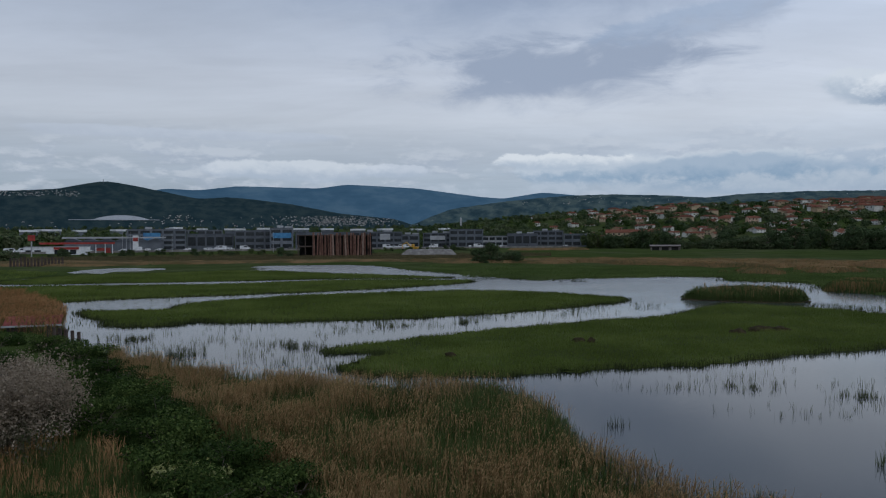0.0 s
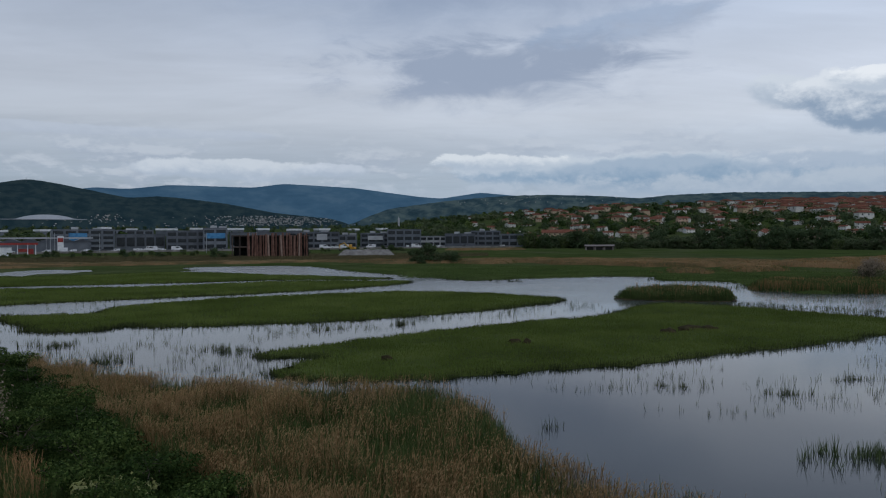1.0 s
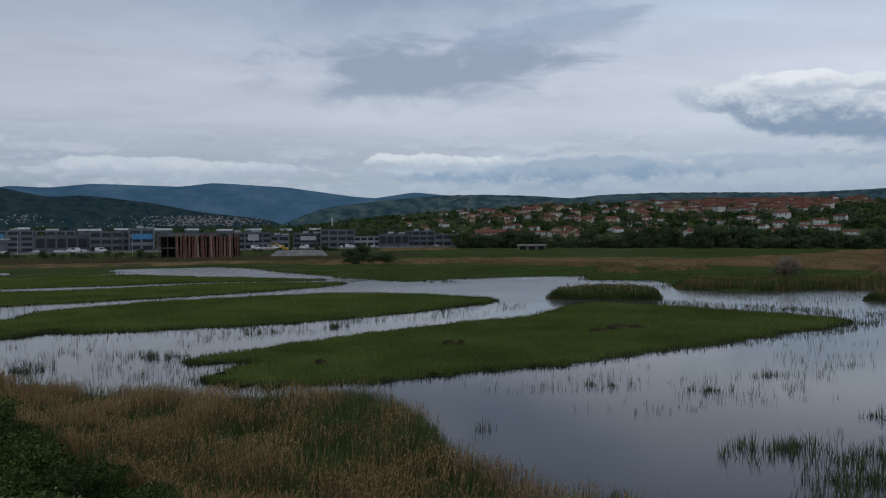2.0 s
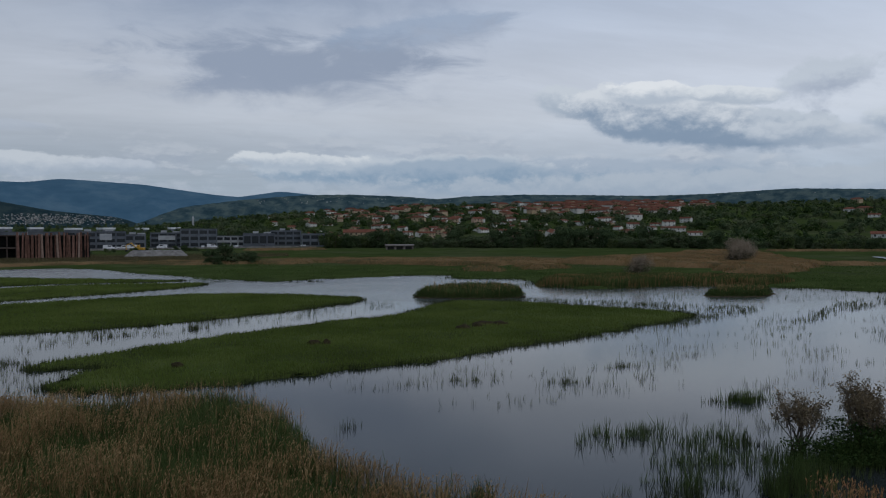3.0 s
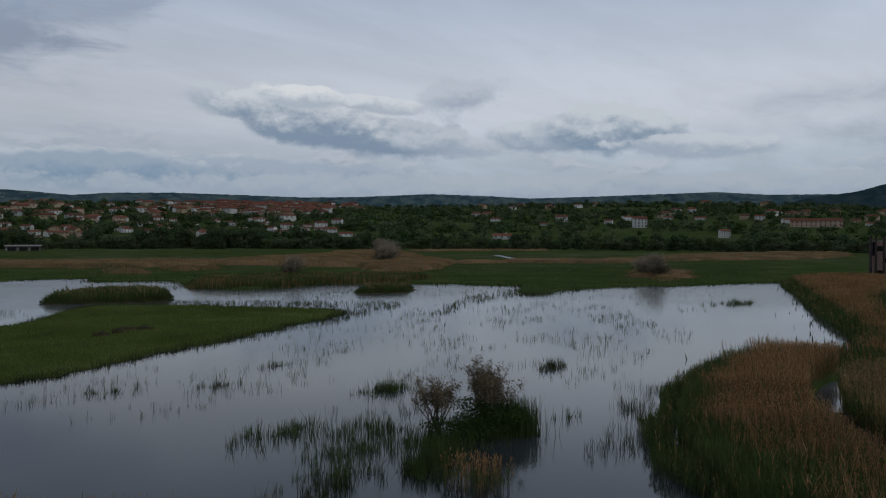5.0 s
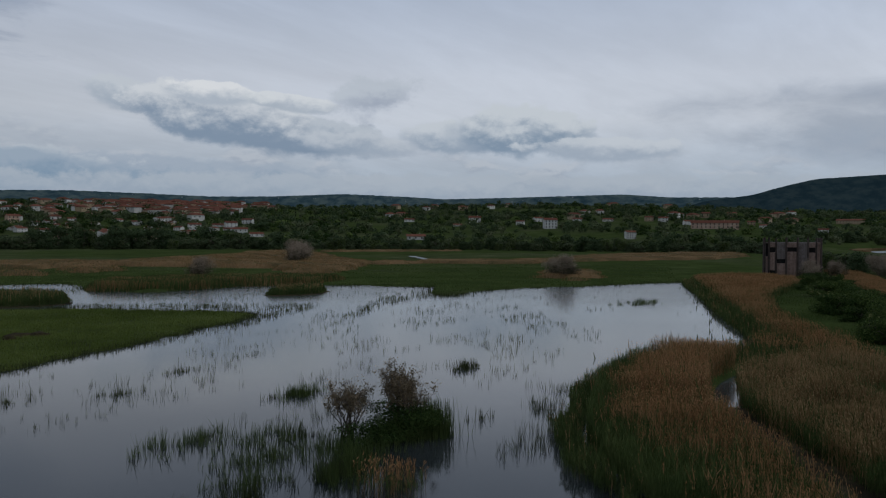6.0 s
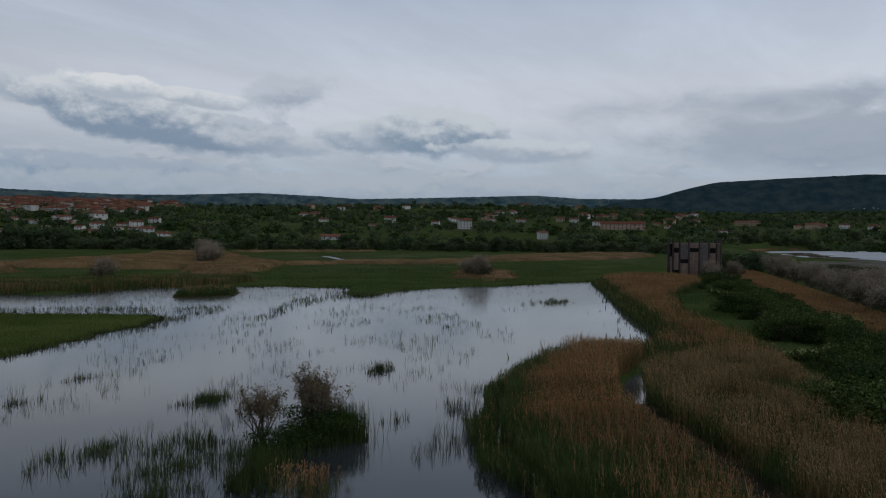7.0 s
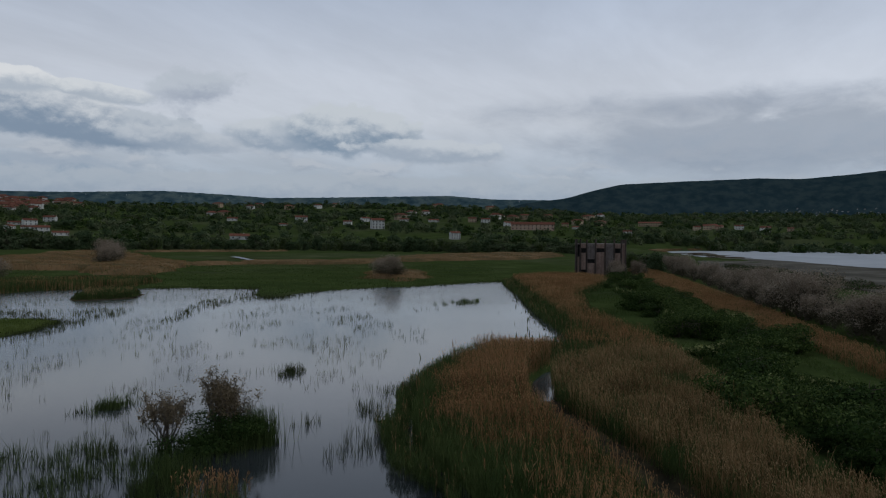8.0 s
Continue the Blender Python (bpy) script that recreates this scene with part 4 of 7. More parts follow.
for k, (pts, per, tall, dry, lab) in enumerate((
        ([(37, 119), (41, 114.5), (47, 111.5), (53, 111.5), (56, 118), (58, 128), (52, 133), (43, 128)], 24, 1.9, 0.0, "small green reed islet in open water"),
        ([(81.5, 102.8), (85, 99), (91.5, 99.5), (97, 105), (97, 111), (90, 110)], 24, 1.5, 0.06, "low reed islet with a pale top"),
        ([(66, 135), (71, 127), (80, 122), (92, 123), (103, 116), (116, 119), (120, 130), (104, 142), (84, 151)], 9, 1.3, 0.2, "olive reed stand at the far shore"),
        ([(117, 223), (135, 192), (137, 170), (131, 152), (133, 143), (146, 150), (172, 169), (190, 187), (232, 245), (256, 284), (262, 308), (240, 306), (195, 278), (140, 248)], 3.2, 1.6, 0.8,
         "broad rust-brown dry reed field"),
        ([(34, 281), (43, 270), (59, 245), (79, 224), (99, 218), (117, 216), (130, 235), (124, 262), (99, 272), (70, 283), (47, 292)], 3.2, 1.4, 0.65, "rust-brown strip of far dry reeds"),
        ([(-14, 279), (3, 271), (23, 263), (40, 253), (46, 268), (36, 290), (10, 290), (-12, 286)], 3, 1.2, 0.5, "brown reeds before the gravel heap"),
        ([(181, 181), (193, 169), (203, 165), (216, 145), (232, 142), (273, 136), (296, 122), (342, 109), (400, 128), (372, 158), (320, 166), (262, 158), (243, 163), (217, 177), (200, 178), (188, 187)],
         2.4, 1.3, 0.75, "long rust-brown reed belt below the hillside"),
        ([(71, 191), (74, 182), (82, 185), (84, 193), (82, 203), (74, 198)], 5, 1.2, 0.6, "brown reed clump in the meadow"),
        ([(91, 195), (96, 188), (106, 191), (111, 201), (108, 211), (98, 208)], 5, 1.2, 0.6, "brown reed clump in the far meadow"),
        ([(149, 85), (154, 82), (166, 86), (184, 96), (190, 106), (176, 106), (160, 98)], 5, 1.1, 0.8, "rust-brown reeds round a grey shrub"),
        ([(41, 440), (60, 440), (85, 448), (84, 458), (60, 458), (40, 452)], 2, 1.3, 0.6, "pale dry grass strip below the trees"),
        ([(247, 316), (297, 293), (338, 260), (342, 268), (300, 302), (252, 325)], 2, 1.2, 0.7, "thin tan reed line below the hillside trees"),
        ([(-100, 262), (-60, 272), (-20, 280), (10, 262), (22, 276), (-20, 300), (-66, 292), (-104, 282)], 2.2, 0.8, 0.12, "brown reed margin along the far bank"),
        ([(-180, 250), (-110, 250), (-104, 282), (-176, 290)], 2.0, 0.8, 0.12, "brown reed margin below the road"))):
    line = outline(pts, 5, 0.4 if k < 3 else 2.2, 200 + k)
    if k > 2:
        matted_reed(line, tall, 240 + k)
    if k < 2:
        island(pts, "low muddy reed islet", 0.1, 220 + k, M_REED_SOIL)
    if k < 2:
        reed_bed(line, per * 1.6, tall * 0.8, lab, 300 + k, dry, False, 2, 0.03, 0.05, 14.0, 0.1, 1.5, None, 0.7, contrast=0.08)
    else:
        far_reeds(line, per * 2.2, tall, lab, 300 + k, dry)

# ---- grass on the shores and in the far meadow ----
for k, (pts, per, tall, wid, mat_) in enumerate((
        ([(104, 81), (113, 83), (128, 81), (138, 75), (152, 71), (165, 64), (176, 70), (250, 110), (235, 180), (190, 200), (150, 165), (128, 130), (100, 128), (107, 114), (113, 104), (117, 95), (105, 86)], 4, 0.3, 0.2, M_MEADOW),
        ([(6, 176), (30, 176), (52, 182), (66, 180), (62, 164), (74, 156), (96, 170), (60, 230), (30, 262), (-6, 250), (4, 205)], 3, 0.3, 0.22, M_MEADOW),
        ([(74, 155), (70, 138), (98, 142), (160, 215), (120, 245), (90, 200)], 3, 0.3, 0.22, M_MEADOW),
        ([(95, 25), (112, 30), (128, 35), (160, 39), (176, 42), (166, 35), (120, 20), (80, 8), (62, 3), (62, 9)], 16, 0.3, 0.12, M_MEADOW),
        ([(200, 43), (110, 14), (76, 3), (50, -5), (30, -12), (24, -16), (40, -15), (60, -4), (110, 12), (220, 47)], 16, 0.3, 0.10, M_MEADOW),
        ([(-98, 165), (-104, 205), (-150, 220), (-170, 160), (-110, 110), (-84, 118), (-72, 123)], 3.5, 0.35, 0.22, M_GRASS),
        ([(-44, 75), (-37, 73), (-24, 56), (-12, 40), (-6, 26), (-4, 16), (-16, 14), (-26, 30), (-40, 60)], 14, 0.35, 0.06, M_MEADOW))):
    grass("meadow_grass", outline(pts, 4), per, tall, wid, mat_, "lush green meadow grass at the water's edge", 400 + k, z=0.35)
for k, (a0, a1, r0, r1) in enumerate(((-34, -20, 292, 404), (-20, -9, 300, 436), (-9, 3, 288, 345), (-9, 8, 345, 455))):
    line = np.array([polar(a, r0 + 6 * math.sin(a)) for a in np.arange(a0, a1 + 0.1, 1.0)] + [polar(a, r1) for a in np.arange(a1, a0 - 0.1, -1.0)])
    grass("verge_grass", line, 4.5, 0.7, 0.34, M_VERGE, "rough dry olive grass on the road's verge", 430 + k, z=0.4, clumpy=0.5)
grass("sea_grass_spit", outline([(100, 84), (93, 86), (84, 81), (78, 76), (70, 72), (66, 68), (72, 70), (84, 77), (96, 80), (104, 78)], 4), 4.5, 0.5, 0.09, M_SEDGE,
      "thin line of sedge on a sunken bar", 420, z=-0.1, clumpy=0.8)

# ---- stalks standing in the water ----


def sprigs(name, centres, spread, each, tall, width, seed, label):
    rng = np.random.default_rng(seed)
    centres = np.asarray(centres, float)
    groups = max(1, each // 3)
    hub = np.repeat(centres, groups, 0) + rng.normal(0, 1, (len(centres) * groups, 2)) * spread
    p = np.repeat(hub, 4, 0)
    p = p + rng.normal(0, 0.06 + width * 2, p.shape)
    keep = inside(BASIN, p[:, 0], p[:, 1])
    p = p[keep]
    h = tall * rng.uniform(0.35, 1.2, len(p))
    q = blades(p, -0.1, h + 0.1, width, 0.24, rng, 0.3)
    return tagged(new(name, quads_mesh(name, q, [M_SEDGE])), label, "sedge", kind="stuff")


rng = np.random.default_rng(77)
field = scatter(outline([(8, 50), (25, 56), (45, 65), (66, 76), (98, 82), (100, 72), (78, 40), (56, 32), (40, 30), (30, 30), (20, 38)], 3), 900, rng)
w = waves(field[:, 0], field[:, 1], 78, 13.0)
sprigs("water_sedge", field[w > 0.0][:430], (0.8, 0.5), 9, 0.40, 0.024, 79, "thin sedge stalks scattered in open water")
field = scatter(outline([(-36, 74), (-24, 57), (-9, 47.5), (-2, 50), (-12, 66), (-10, 78), (8, 88), (30, 104), (26, 112), (-4, 90), (-30, 82)], 3), 500, rng)
w = waves(field[:, 0], field[:, 1], 81, 11.0)
sprigs("water_sedge", field[w > -0.15][:260], (1.0, 0.6), 10, 0.45, 0.03, 80, "thin sedge stalks along a channel")
field = scatter(outline([(14, 56.5), (28, 61.2), (40, 65.2), (50, 69.5), (58, 73), (70, 79), (76, 86), (66, 97), (56, 107), (48, 112), (42, 110), (52, 100), (57, 92), (61, 84), (60, 78), (50, 73), (39, 67.5), (28, 63), (14, 58)], 3), 420, rng)
sprigs("water_sedge", field, (0.8, 0.5), 10, 0.38, 0.045, 85, "flooded grass fringing the large island")
field = scatter(outline([(60, 112), (66, 100), (84, 92), (104, 84), (104, 100), (92, 118), (74, 120)], 3), 130, rng)
sprigs("water_sedge", field, (1.2, 0.7), 8, 0.4, 0.045, 82, "thin sedge stalks before the far shore")
field = scatter(outline([(-60, 108), (-40, 100), (-50, 96), (-20, 84), (10, 92), (24, 108), (30, 122), (8, 146), (2, 156), (-30, 128), (-50, 116)], 3), 330, rng)
sprigs("water_sedge", field, (1.2, 0.6), 8, 0.42, 0.045, 83, "thin sedge stalks between the grass islands")
sprigs("water_sedge", [(140, 68), (128, 68), (110, 66), (120, 60), (105, 70), (90, 60), (95, 50), (132, 62), (60, 60), (70, 58)], (4, 1.2), 26, 0.35, 0.05, 84,
       "thin sedge stalks near the meadow shore")
# ragged grass and mud along the far shore
rg = np.random.default_rng(88)
far_line = BASIN[np.hypot(BASIN[:, 0], BASIN[:, 1]) > 62]
s = rg.integers(0, len(far_line) - 1, 5200)
hop = far_line[s + 1] - far_line[s]
ok = np.hypot(hop[:, 0], hop[:, 1]) < 15
base = (far_line[s] + hop * rg.random(len(s))[:, None])[ok]
base = base + rg.normal(0, 1.0, base.shape) * (1 + 1.6 * np.abs(waves(base[:, 0], base[:, 1], 89, 17)))[:, None]
tagged(new("shore_sedge", quads_mesh("shore_sedge", blades(base, -0.05, rg.uniform(0.15, 0.6, len(base)), 0.16, 0.25, rg, 0.2), [M_SEDGE])),
       "ragged sedge along the far shore", "sedge", kind="stuff")
# margins of the reed beds
rg = np.random.default_rng(90)
edge = outline([(31, 19.8), (34.5, 20.2), (38, 22.6), (41, 24), (46, 26), (52, 27.4)], 1)[:5]
sprigs("margin_sedge", np.repeat(edge, 5, 0) + rg.normal(0, 0.9, (25, 2)), (0.7, 0.5), 34, 0.55, 0.022, 91, "green sedge fringe standing in the water by the reeds")
sprigs("margin_sedge", [(6.6, 33.5), (6.3, 37.5), (7.7, 29.2), (9.4, 26.2), (12.2, 23.2), (17, 20.5), (5.3, 41.5), (3, 45.5), (-2, 47), (-7, 48), (-14, 52), (-20, 56), (-11, 50.5), (21, 19.5)],
       (0.9, 0.5), 24, 0.7, 0.02, 92, "green sedge fringe at the front reed bed")


def sedge_tuft(x, y, wide, deep, tall, count, seed, label, green=M_SEDGE):
    rng = np.random.default_rng(seed)
    count = int(count * 1.4)
    hubs = rng.normal(0, 1, (max(4, count // 14), 2)) * (wide / 2.4, deep / 2.4)
    pick = rng.integers(0, len(hubs), count)
    p = hubs[pick] + rng.normal(0, 0.10 + 0.02 * wide, (count, 2))
    h = 0.68 * tall * rng.uniform(0.35, 1.05, count) ** 1.5 * rng.uniform(0.55, 1.2, len(hubs))[pick]
    ob = new("sedge_tuft", quads_mesh("sedge_tuft", blades(p, -0.1, h + 0.1, 0.022 + 0.0003 * math.hypot(x, y), 0.3, rng, 0.2), [green]))
    ob.location = (x, y, 0)
    return tagged(ob, label, "sedge tuft", "sedge tufts in the water", "stuff")


for k, (x, y, wide, deep, tall, count) in enumerate((
        (33.2, 37.8, 1.7, 1.2, 1.2, 420), (31.8, 38.2, 2.6, 0.9, 0.8, 90), (47.9, 35.7, 1.9, 1.0, 1.0, 220), (46.4, 35.2, 1.2, 0.7, 0.8, 70),
        (22.0, 33.2, 3.4, 1.7, 1.1, 420), (24.8, 31.0, 3.0, 1.8, 1.1, 360), (22.4, 28.4, 3.0, 1.9, 1.1, 420), (26.6, 30.2, 1.3, 1.1, 1.0, 120),
        (20.0, 25.8, 2.4, 1.6, 1.1, 320), (18.4, 24.5, 2.4, 1.5, 1.0, 300), (23.0, 24.2, 1.8, 1.2, 1.1, 260), (9.0, 39.8, 0.5, 0.4, 0.9, 26),
        (11.7, 27.6, 0.9, 0.6, 1.2, 80), (110.5, 49.5, 6.0, 3.0, 0.9, 420), (-12.5, 69.0, 3.4, 1.4, 1.0, 240), (35.4, 25.3, 1.0, 0.5, 1.1, 40),
        (-6, 84, 2.6, 1.2, 1.0, 130), (2.5, 88, 2.2, 1.2, 1.1, 150), (26, 47, 2.6, 1.0, 0.9, 90), (33, 51, 2.6, 1.0, 0.8, 80), (20, 50, 2.6, 1.0, 0.8, 80),
        (-30, 74, 3.0, 1.3, 1.0, 160), (-22, 64, 2.4, 1.2, 1.3, 180), (-36, 68, 1.6, 1.0, 1.2, 110), (28, 165, 6, 3, 0.9, 130), (-40, 62, 2, 1, 1.2, 90), (24.6, 24.4, 2.2, 1.5, 1.9, 420), (31.2, 25.6, 1.2, 1.0, 2.9, 240), (22.6, 23.4, 1.4, 1.0, 1.6, 160))):
    sedge_tuft(x, y, wide, deep, tall, count, 500 + k, "tuft of dark green sedge standing in shallow water", M_SHOOT if k in (0, 4, 5, 6, 8, 13, 26, 27, 28) else M_SEDGE)

# ---- shrubs and trees ----


def shrub(name, m, width, height, leaves, size, mats, seed, label, category, lobe=9, flowers=0, stalks=8, thick=0.045, low=0.25, shell=0.35, group="", tuft=0):
    """A shrub: bent stems and a crown of many leaves; flowers: how many blossom clusters."""
    rng = np.random.default_rng(seed)
    top = thing(name, m, label, category, group)
    part("branchwork", stems(rng, width * 0.8, height * (0.78 if name != "tamarisk" else 0.95), stalks, thick), M_BARK, top)
    c, r = lobes(rng, lobe, width, height, low)
    q = leaf_cloud(c, r, leaves, size, rng, shell)
    if tuft:  # feathery sprays instead of an even cover
        hubs = leaf_cloud(c, r, leaves // tuft, 0.01, rng, shell).mean(1)
        q = q - q.mean(1, keepdims=True) + (np.repeat(hubs, tuft, 0)[:leaves] + rng.normal(0, 1, (leaves // tuft * tuft, 3)) * (0.10 + 0.012 * width, 0.10 + 0.012 * width, 0.16 + 0.02 * width))[:, None, :]
    idx = rng.integers(0, len(mats), len(q)) if len(mats) > 1 else None
    if tuft:  # blossom on the outer sprays, dull leaves low down
        up = q[:, 0, 2] / height + np.repeat(rng.normal(0, 0.16, len(q) // tuft + 1), tuft)[:len(q)]
        idx = np.where(up > (0.35 if tuft > 20 else 0.5), 0, len(mats) - 1)
    part("foliage", quads_mesh("foliage", q, mats, idx), None, top)
    if flowers:
        hubs = leaf_cloud(c, r * 1.03, max(5, flowers // 22), 0.01, rng, 0.0).mean(1)
        hubs = hubs[hubs[:, 2] > height * 0.45]
        p = np.repeat(hubs, 22, 0)
        p = p + rng.normal(0, 0.13, p.shape)
        t, b = rng.normal(0, 1, p.shape) * 0.045, rng.normal(0, 1, p.shape) * 0.045
        part("blossom", quads_mesh("blossom", np.stack([p - t, p - b, p + t, p + b], 1), [M_FLOWER]), None, top, "cream-yellow blossom clusters")
    return top


def spot(x, y, turn=0.0, size=1.0, z=0.3):
    return pose(x, y, z, 0, 0, turn) @ Matrix.Scale(size, 4)


rng = np.random.default_rng(600)
away = pose(0, -40, 0.3)
bramble = [shrub("bramble_shrub", spot(-19, 45), 4.6, 2.4, 7000, 0.074, [M_SHRUB, M_SHRUB], 601, "dense dark green bramble shrub", "shrub", 11, low=0.15, group="shrubs on the bank"),
           shrub("bramble_shrub", spot(-12.2, 33.5), 4.4, 2.3, 7000, 0.074, [M_SHRUB, M_SHRUB_LIGHT], 602, "dense green bramble shrub beside the reeds", "shrub", 11, low=0.15, group="shrubs on the bank"),
           shrub("dogwood_shrub", spot(-9.2, 27.2), 3.0, 1.9, 5200, 0.060, [M_SHRUB, M_SHRUB_LIGHT], 603, "green dogwood shrub with cream-yellow blossom", "shrub", 9, 440, low=0.2, group="flowering shrubs on the bank")]
for x, y, k, s in ((-14.5, 38.5, 0, 0.95), (-16.5, 42, 1, 0.9), (-8.6, 30.2, 0, 0.8), (-5.6, 26.6, 1, 0.85), (-7.4, 24.0, 0, 0.8), (-4.0, 23.4, 1, 0.7), (-11.5, 30.0, 1, 0.9),
                   (-22.5, 50.5, 0, 1.0), (-26, 55, 1, 0.95), (-24, 47, 1, 0.9), (-29, 58.5, 0, 0.9), (-33, 63, 1, 0.8), (-3.0, 20.2, 0, 0.8), (-6.5, 20.5, 1, 0.8),
                   (-21, 41, 0, 1.0), (-17, 37, 1, 0.9), (-14.5, 34.5, 0, 0.85), (-38, 67, 0, 0.7), (-31, 52, 0, 1.0), (-36, 60, 1, 1.0), (-12.5, 24, 0, 0.7)):
    copy_thing(bramble[k], spot(x, y, rng.uniform(0, 360), s * rng.uniform(0.9, 1.1)))
for x, y, s in ((-5.2, 28.6, 0.75), (-10.2, 23.8, 0.85)):
    copy_thing(bramble[2], spot(x, y, rng.uniform(0, 360), s))
# shrub belt along the embankment
lane = np.array([(178, 40), (160, 35), (140, 28.5), (120, 21.5), (105, 16), (92, 11.5), (80, 8), (70, 5), (61, 2.6), (53, 0.2), (46, -1.6), (40, -3.8), (34, -6.2), (28, -9)], float)
for k in range(92):
    s = rng.uniform(0, len(lane) - 1.001)
    i = int(s)
    p = lane[i] + (lane[i + 1] - lane[i]) * (s - i)
    side = rng.normal(0.3, 2.1)
    p = p + np.array((-0.32, 0.95)) * side
    pick = rng.choice(3, p=(0.45, 0.33, 0.22))
    copy_thing(bramble[pick], spot(p[0], p[1], rng.uniform(0, 360), rng.uniform(0.55, 1.5), 0.4))

# tamarisks
tam = [shrub("tamarisk", spot(-19.2, 32.8, 0, 1.0, 0.4), 6.2, 4.6, 26000, 0.058, [M_TAMARISK, M_TAMARISK, M_TAMGREEN], 611, "tall pink-grey flowering tamarisk bush", "shrub", 16, 0, 14, 0.06, 0.3, 0.5, "tamarisks", 25),
       shrub("tamarisk", spot(124, 7.2, 0, 1.0, 0.4), 5.6, 4.6, 9000, 0.075, [M_TAMARISK, M_TAMGREEN, M_TAMGREEN], 612, "grey-pink tamarisk bush in a long row", "shrub", 14, 0, 10, 0.06, 0.25, 0.5, "tamarisks", 20),
       shrub("tamarisk", spot(112, 3.4, 0, 1.0, 0.4), 6.0, 4.2, 9000, 0.075, [M_TAMARISK, M_TAMGREEN], 613, "pale pink-grey tamarisk bush in a long row", "shrub", 14, 0, 10, 0.06, 0.25, 0.5, "tamarisks", 20)]
copy_thing(tam[0], spot(-22.5, 38.5, 130, 0.8, 0.4))
row = np.array([(226, 36), (200, 28.5), (175, 21.5), (150, 14), (128, 7.5), (110, 2.5), (96, -1.5), (86, -5.5), (77, -10), (68, -16)], float)
for k in range(40):
    s = (k + rng.uniform(0.0, 1.0)) / 40 * (len(row) - 1)
    i = min(int(s), len(row) - 2)
    p = row[i] + (row[i + 1] - row[i]) * (s - i) + np.array((0.3, -0.95)) * abs(rng.normal(0, 1.3))
    copy_thing(tam[1 + k % 2], spot(p[0], p[1], rng.uniform(0, 360), rng.choice((rng.uniform(0.55, 0.9), rng.uniform(0.9, 1.5))), 0.3))
for x, y, s, z in ((98, 146, 1.2, 0.4), (168, 196, 1.5, 0.4), (174, 202, 1.6, 0.4), (196, 226, 1.7, 0.5), (206, 238, 1.9, 0.5), (156, 88, 1.35, 0.4), (160, 93, 1.1, 0.4),
                   (189, 43.5, 1.1, 0.4), (184, 42.0, 0.85, 0.4), (200, 40, 1.0, 0.4)):
    copy_thing(tam[2], spot(x, y, rng.uniform(0, 360), s, z))

# the half-dead willow clump standing in the water
clump = thing("willow_clump", pose(29.2, 26.3, 0.0, 0, 0, -46), "half-dead willow clump with sedge, standing in the water", "shrub")
bm = bmesh.new()
rg = np.random.default_rng(620)
tips = []
for bx, by, count, hh in ((-2.2, 0.5, 22, 2.6), (0.2, 0.6, 24, 3.6), (1.0, 0.2, 14, 3.1)):
    for _ in range(count):
        a, rr = rg.uniform(0, 2 * math.pi), rg.uniform(0.2, 1.3)
        e = Vector((bx + rr * math.cos(a), by + rr * math.sin(a), hh * rg.uniform(0.65, 1.0)))
        m1 = Vector((bx, by, 0)).lerp(e, 0.5) + Vector((rg.normal(0, 0.15), rg.normal(0, 0.15), 0.2))
        tube(bm, [(bx + rg.normal(0, 0.2), by + rg.normal(0, 0.2), -0.2), m1, e], [0.035, 0.022, 0.006], 5)
        for _ in range(9):
            s = m1.lerp(e, rg.uniform(0, 1.0))
            t = s + Vector((rg.normal(0, 0.22), rg.normal(0, 0.22), abs(rg.normal(0.25, 0.15))))
            tube(bm, [s, t], [0.012, 0.004], 4)
            tips.append((s + t) / 2)
            tips.append(t)
part("branch_work", bm, M_BARK, clump, "bare grey branches")
tips = np.array(tips)
p = np.repeat(tips, 11, 0) + rg.normal(0, 0.11, (len(tips) * 11, 3))
t, b = rg.normal(0, 0.032, p.shape), rg.normal(0, 0.020, p.shape)
part("dry_leaves", quads_mesh("dry_leaves", np.stack([p - t, p - b, p + t, p + b], 1), [M_WILLOW]), None, clump, "sparse pale brown leaves")
xy = np.vstack([rg.normal(0, 1, (900, 2)) * (0.6, 0.35) + (1.9, 0.1), rg.normal(0, 1, (900, 2)) * (0.8, 0.5) + (0.5, -0.3), rg.normal(0, 1, (900, 2)) * (1.3, 0.9) + (-2.0, -2.0)])
part("sedge", quads_mesh("sedge", blades(xy, -0.1, np.concatenate([rg.uniform(0.8, 2.1, 900), rg.uniform(0.5, 1.5, 900), rg.uniform(0.3, 0.9, 900)]), 0.03, 0.12, rg, 0.3), [M_SHOOT]), None, clump, "green sedge round the foot")
c, r = lobes(rg, 14, 4.8, 2.3, 0.1)
low_c, low_r = lobes(rg, 8, 3.6, 1.3, 0.1)
c, r = np.vstack([c + (0.5, 0.1, 0), low_c + (-1.4, -1.5, 0)]), np.vstack([r, low_r])
part("leafy_base", quads_mesh("leafy_base", leaf_cloud(c, r, 9000, 0.06, rg), [M_SHRUB]), None, clump, "dark green leafy base")
reed_bed(outline([(22.2, 22.5), (23.5, 22.7), (24.3, 21.3), (23.7, 19.5), (22.0, 20.0)], 4), 40, 0.95, "small tan reed tuft by the willow", 621, 0.5, True, 3, 0.014, 0.05, 3.0, 0.0)


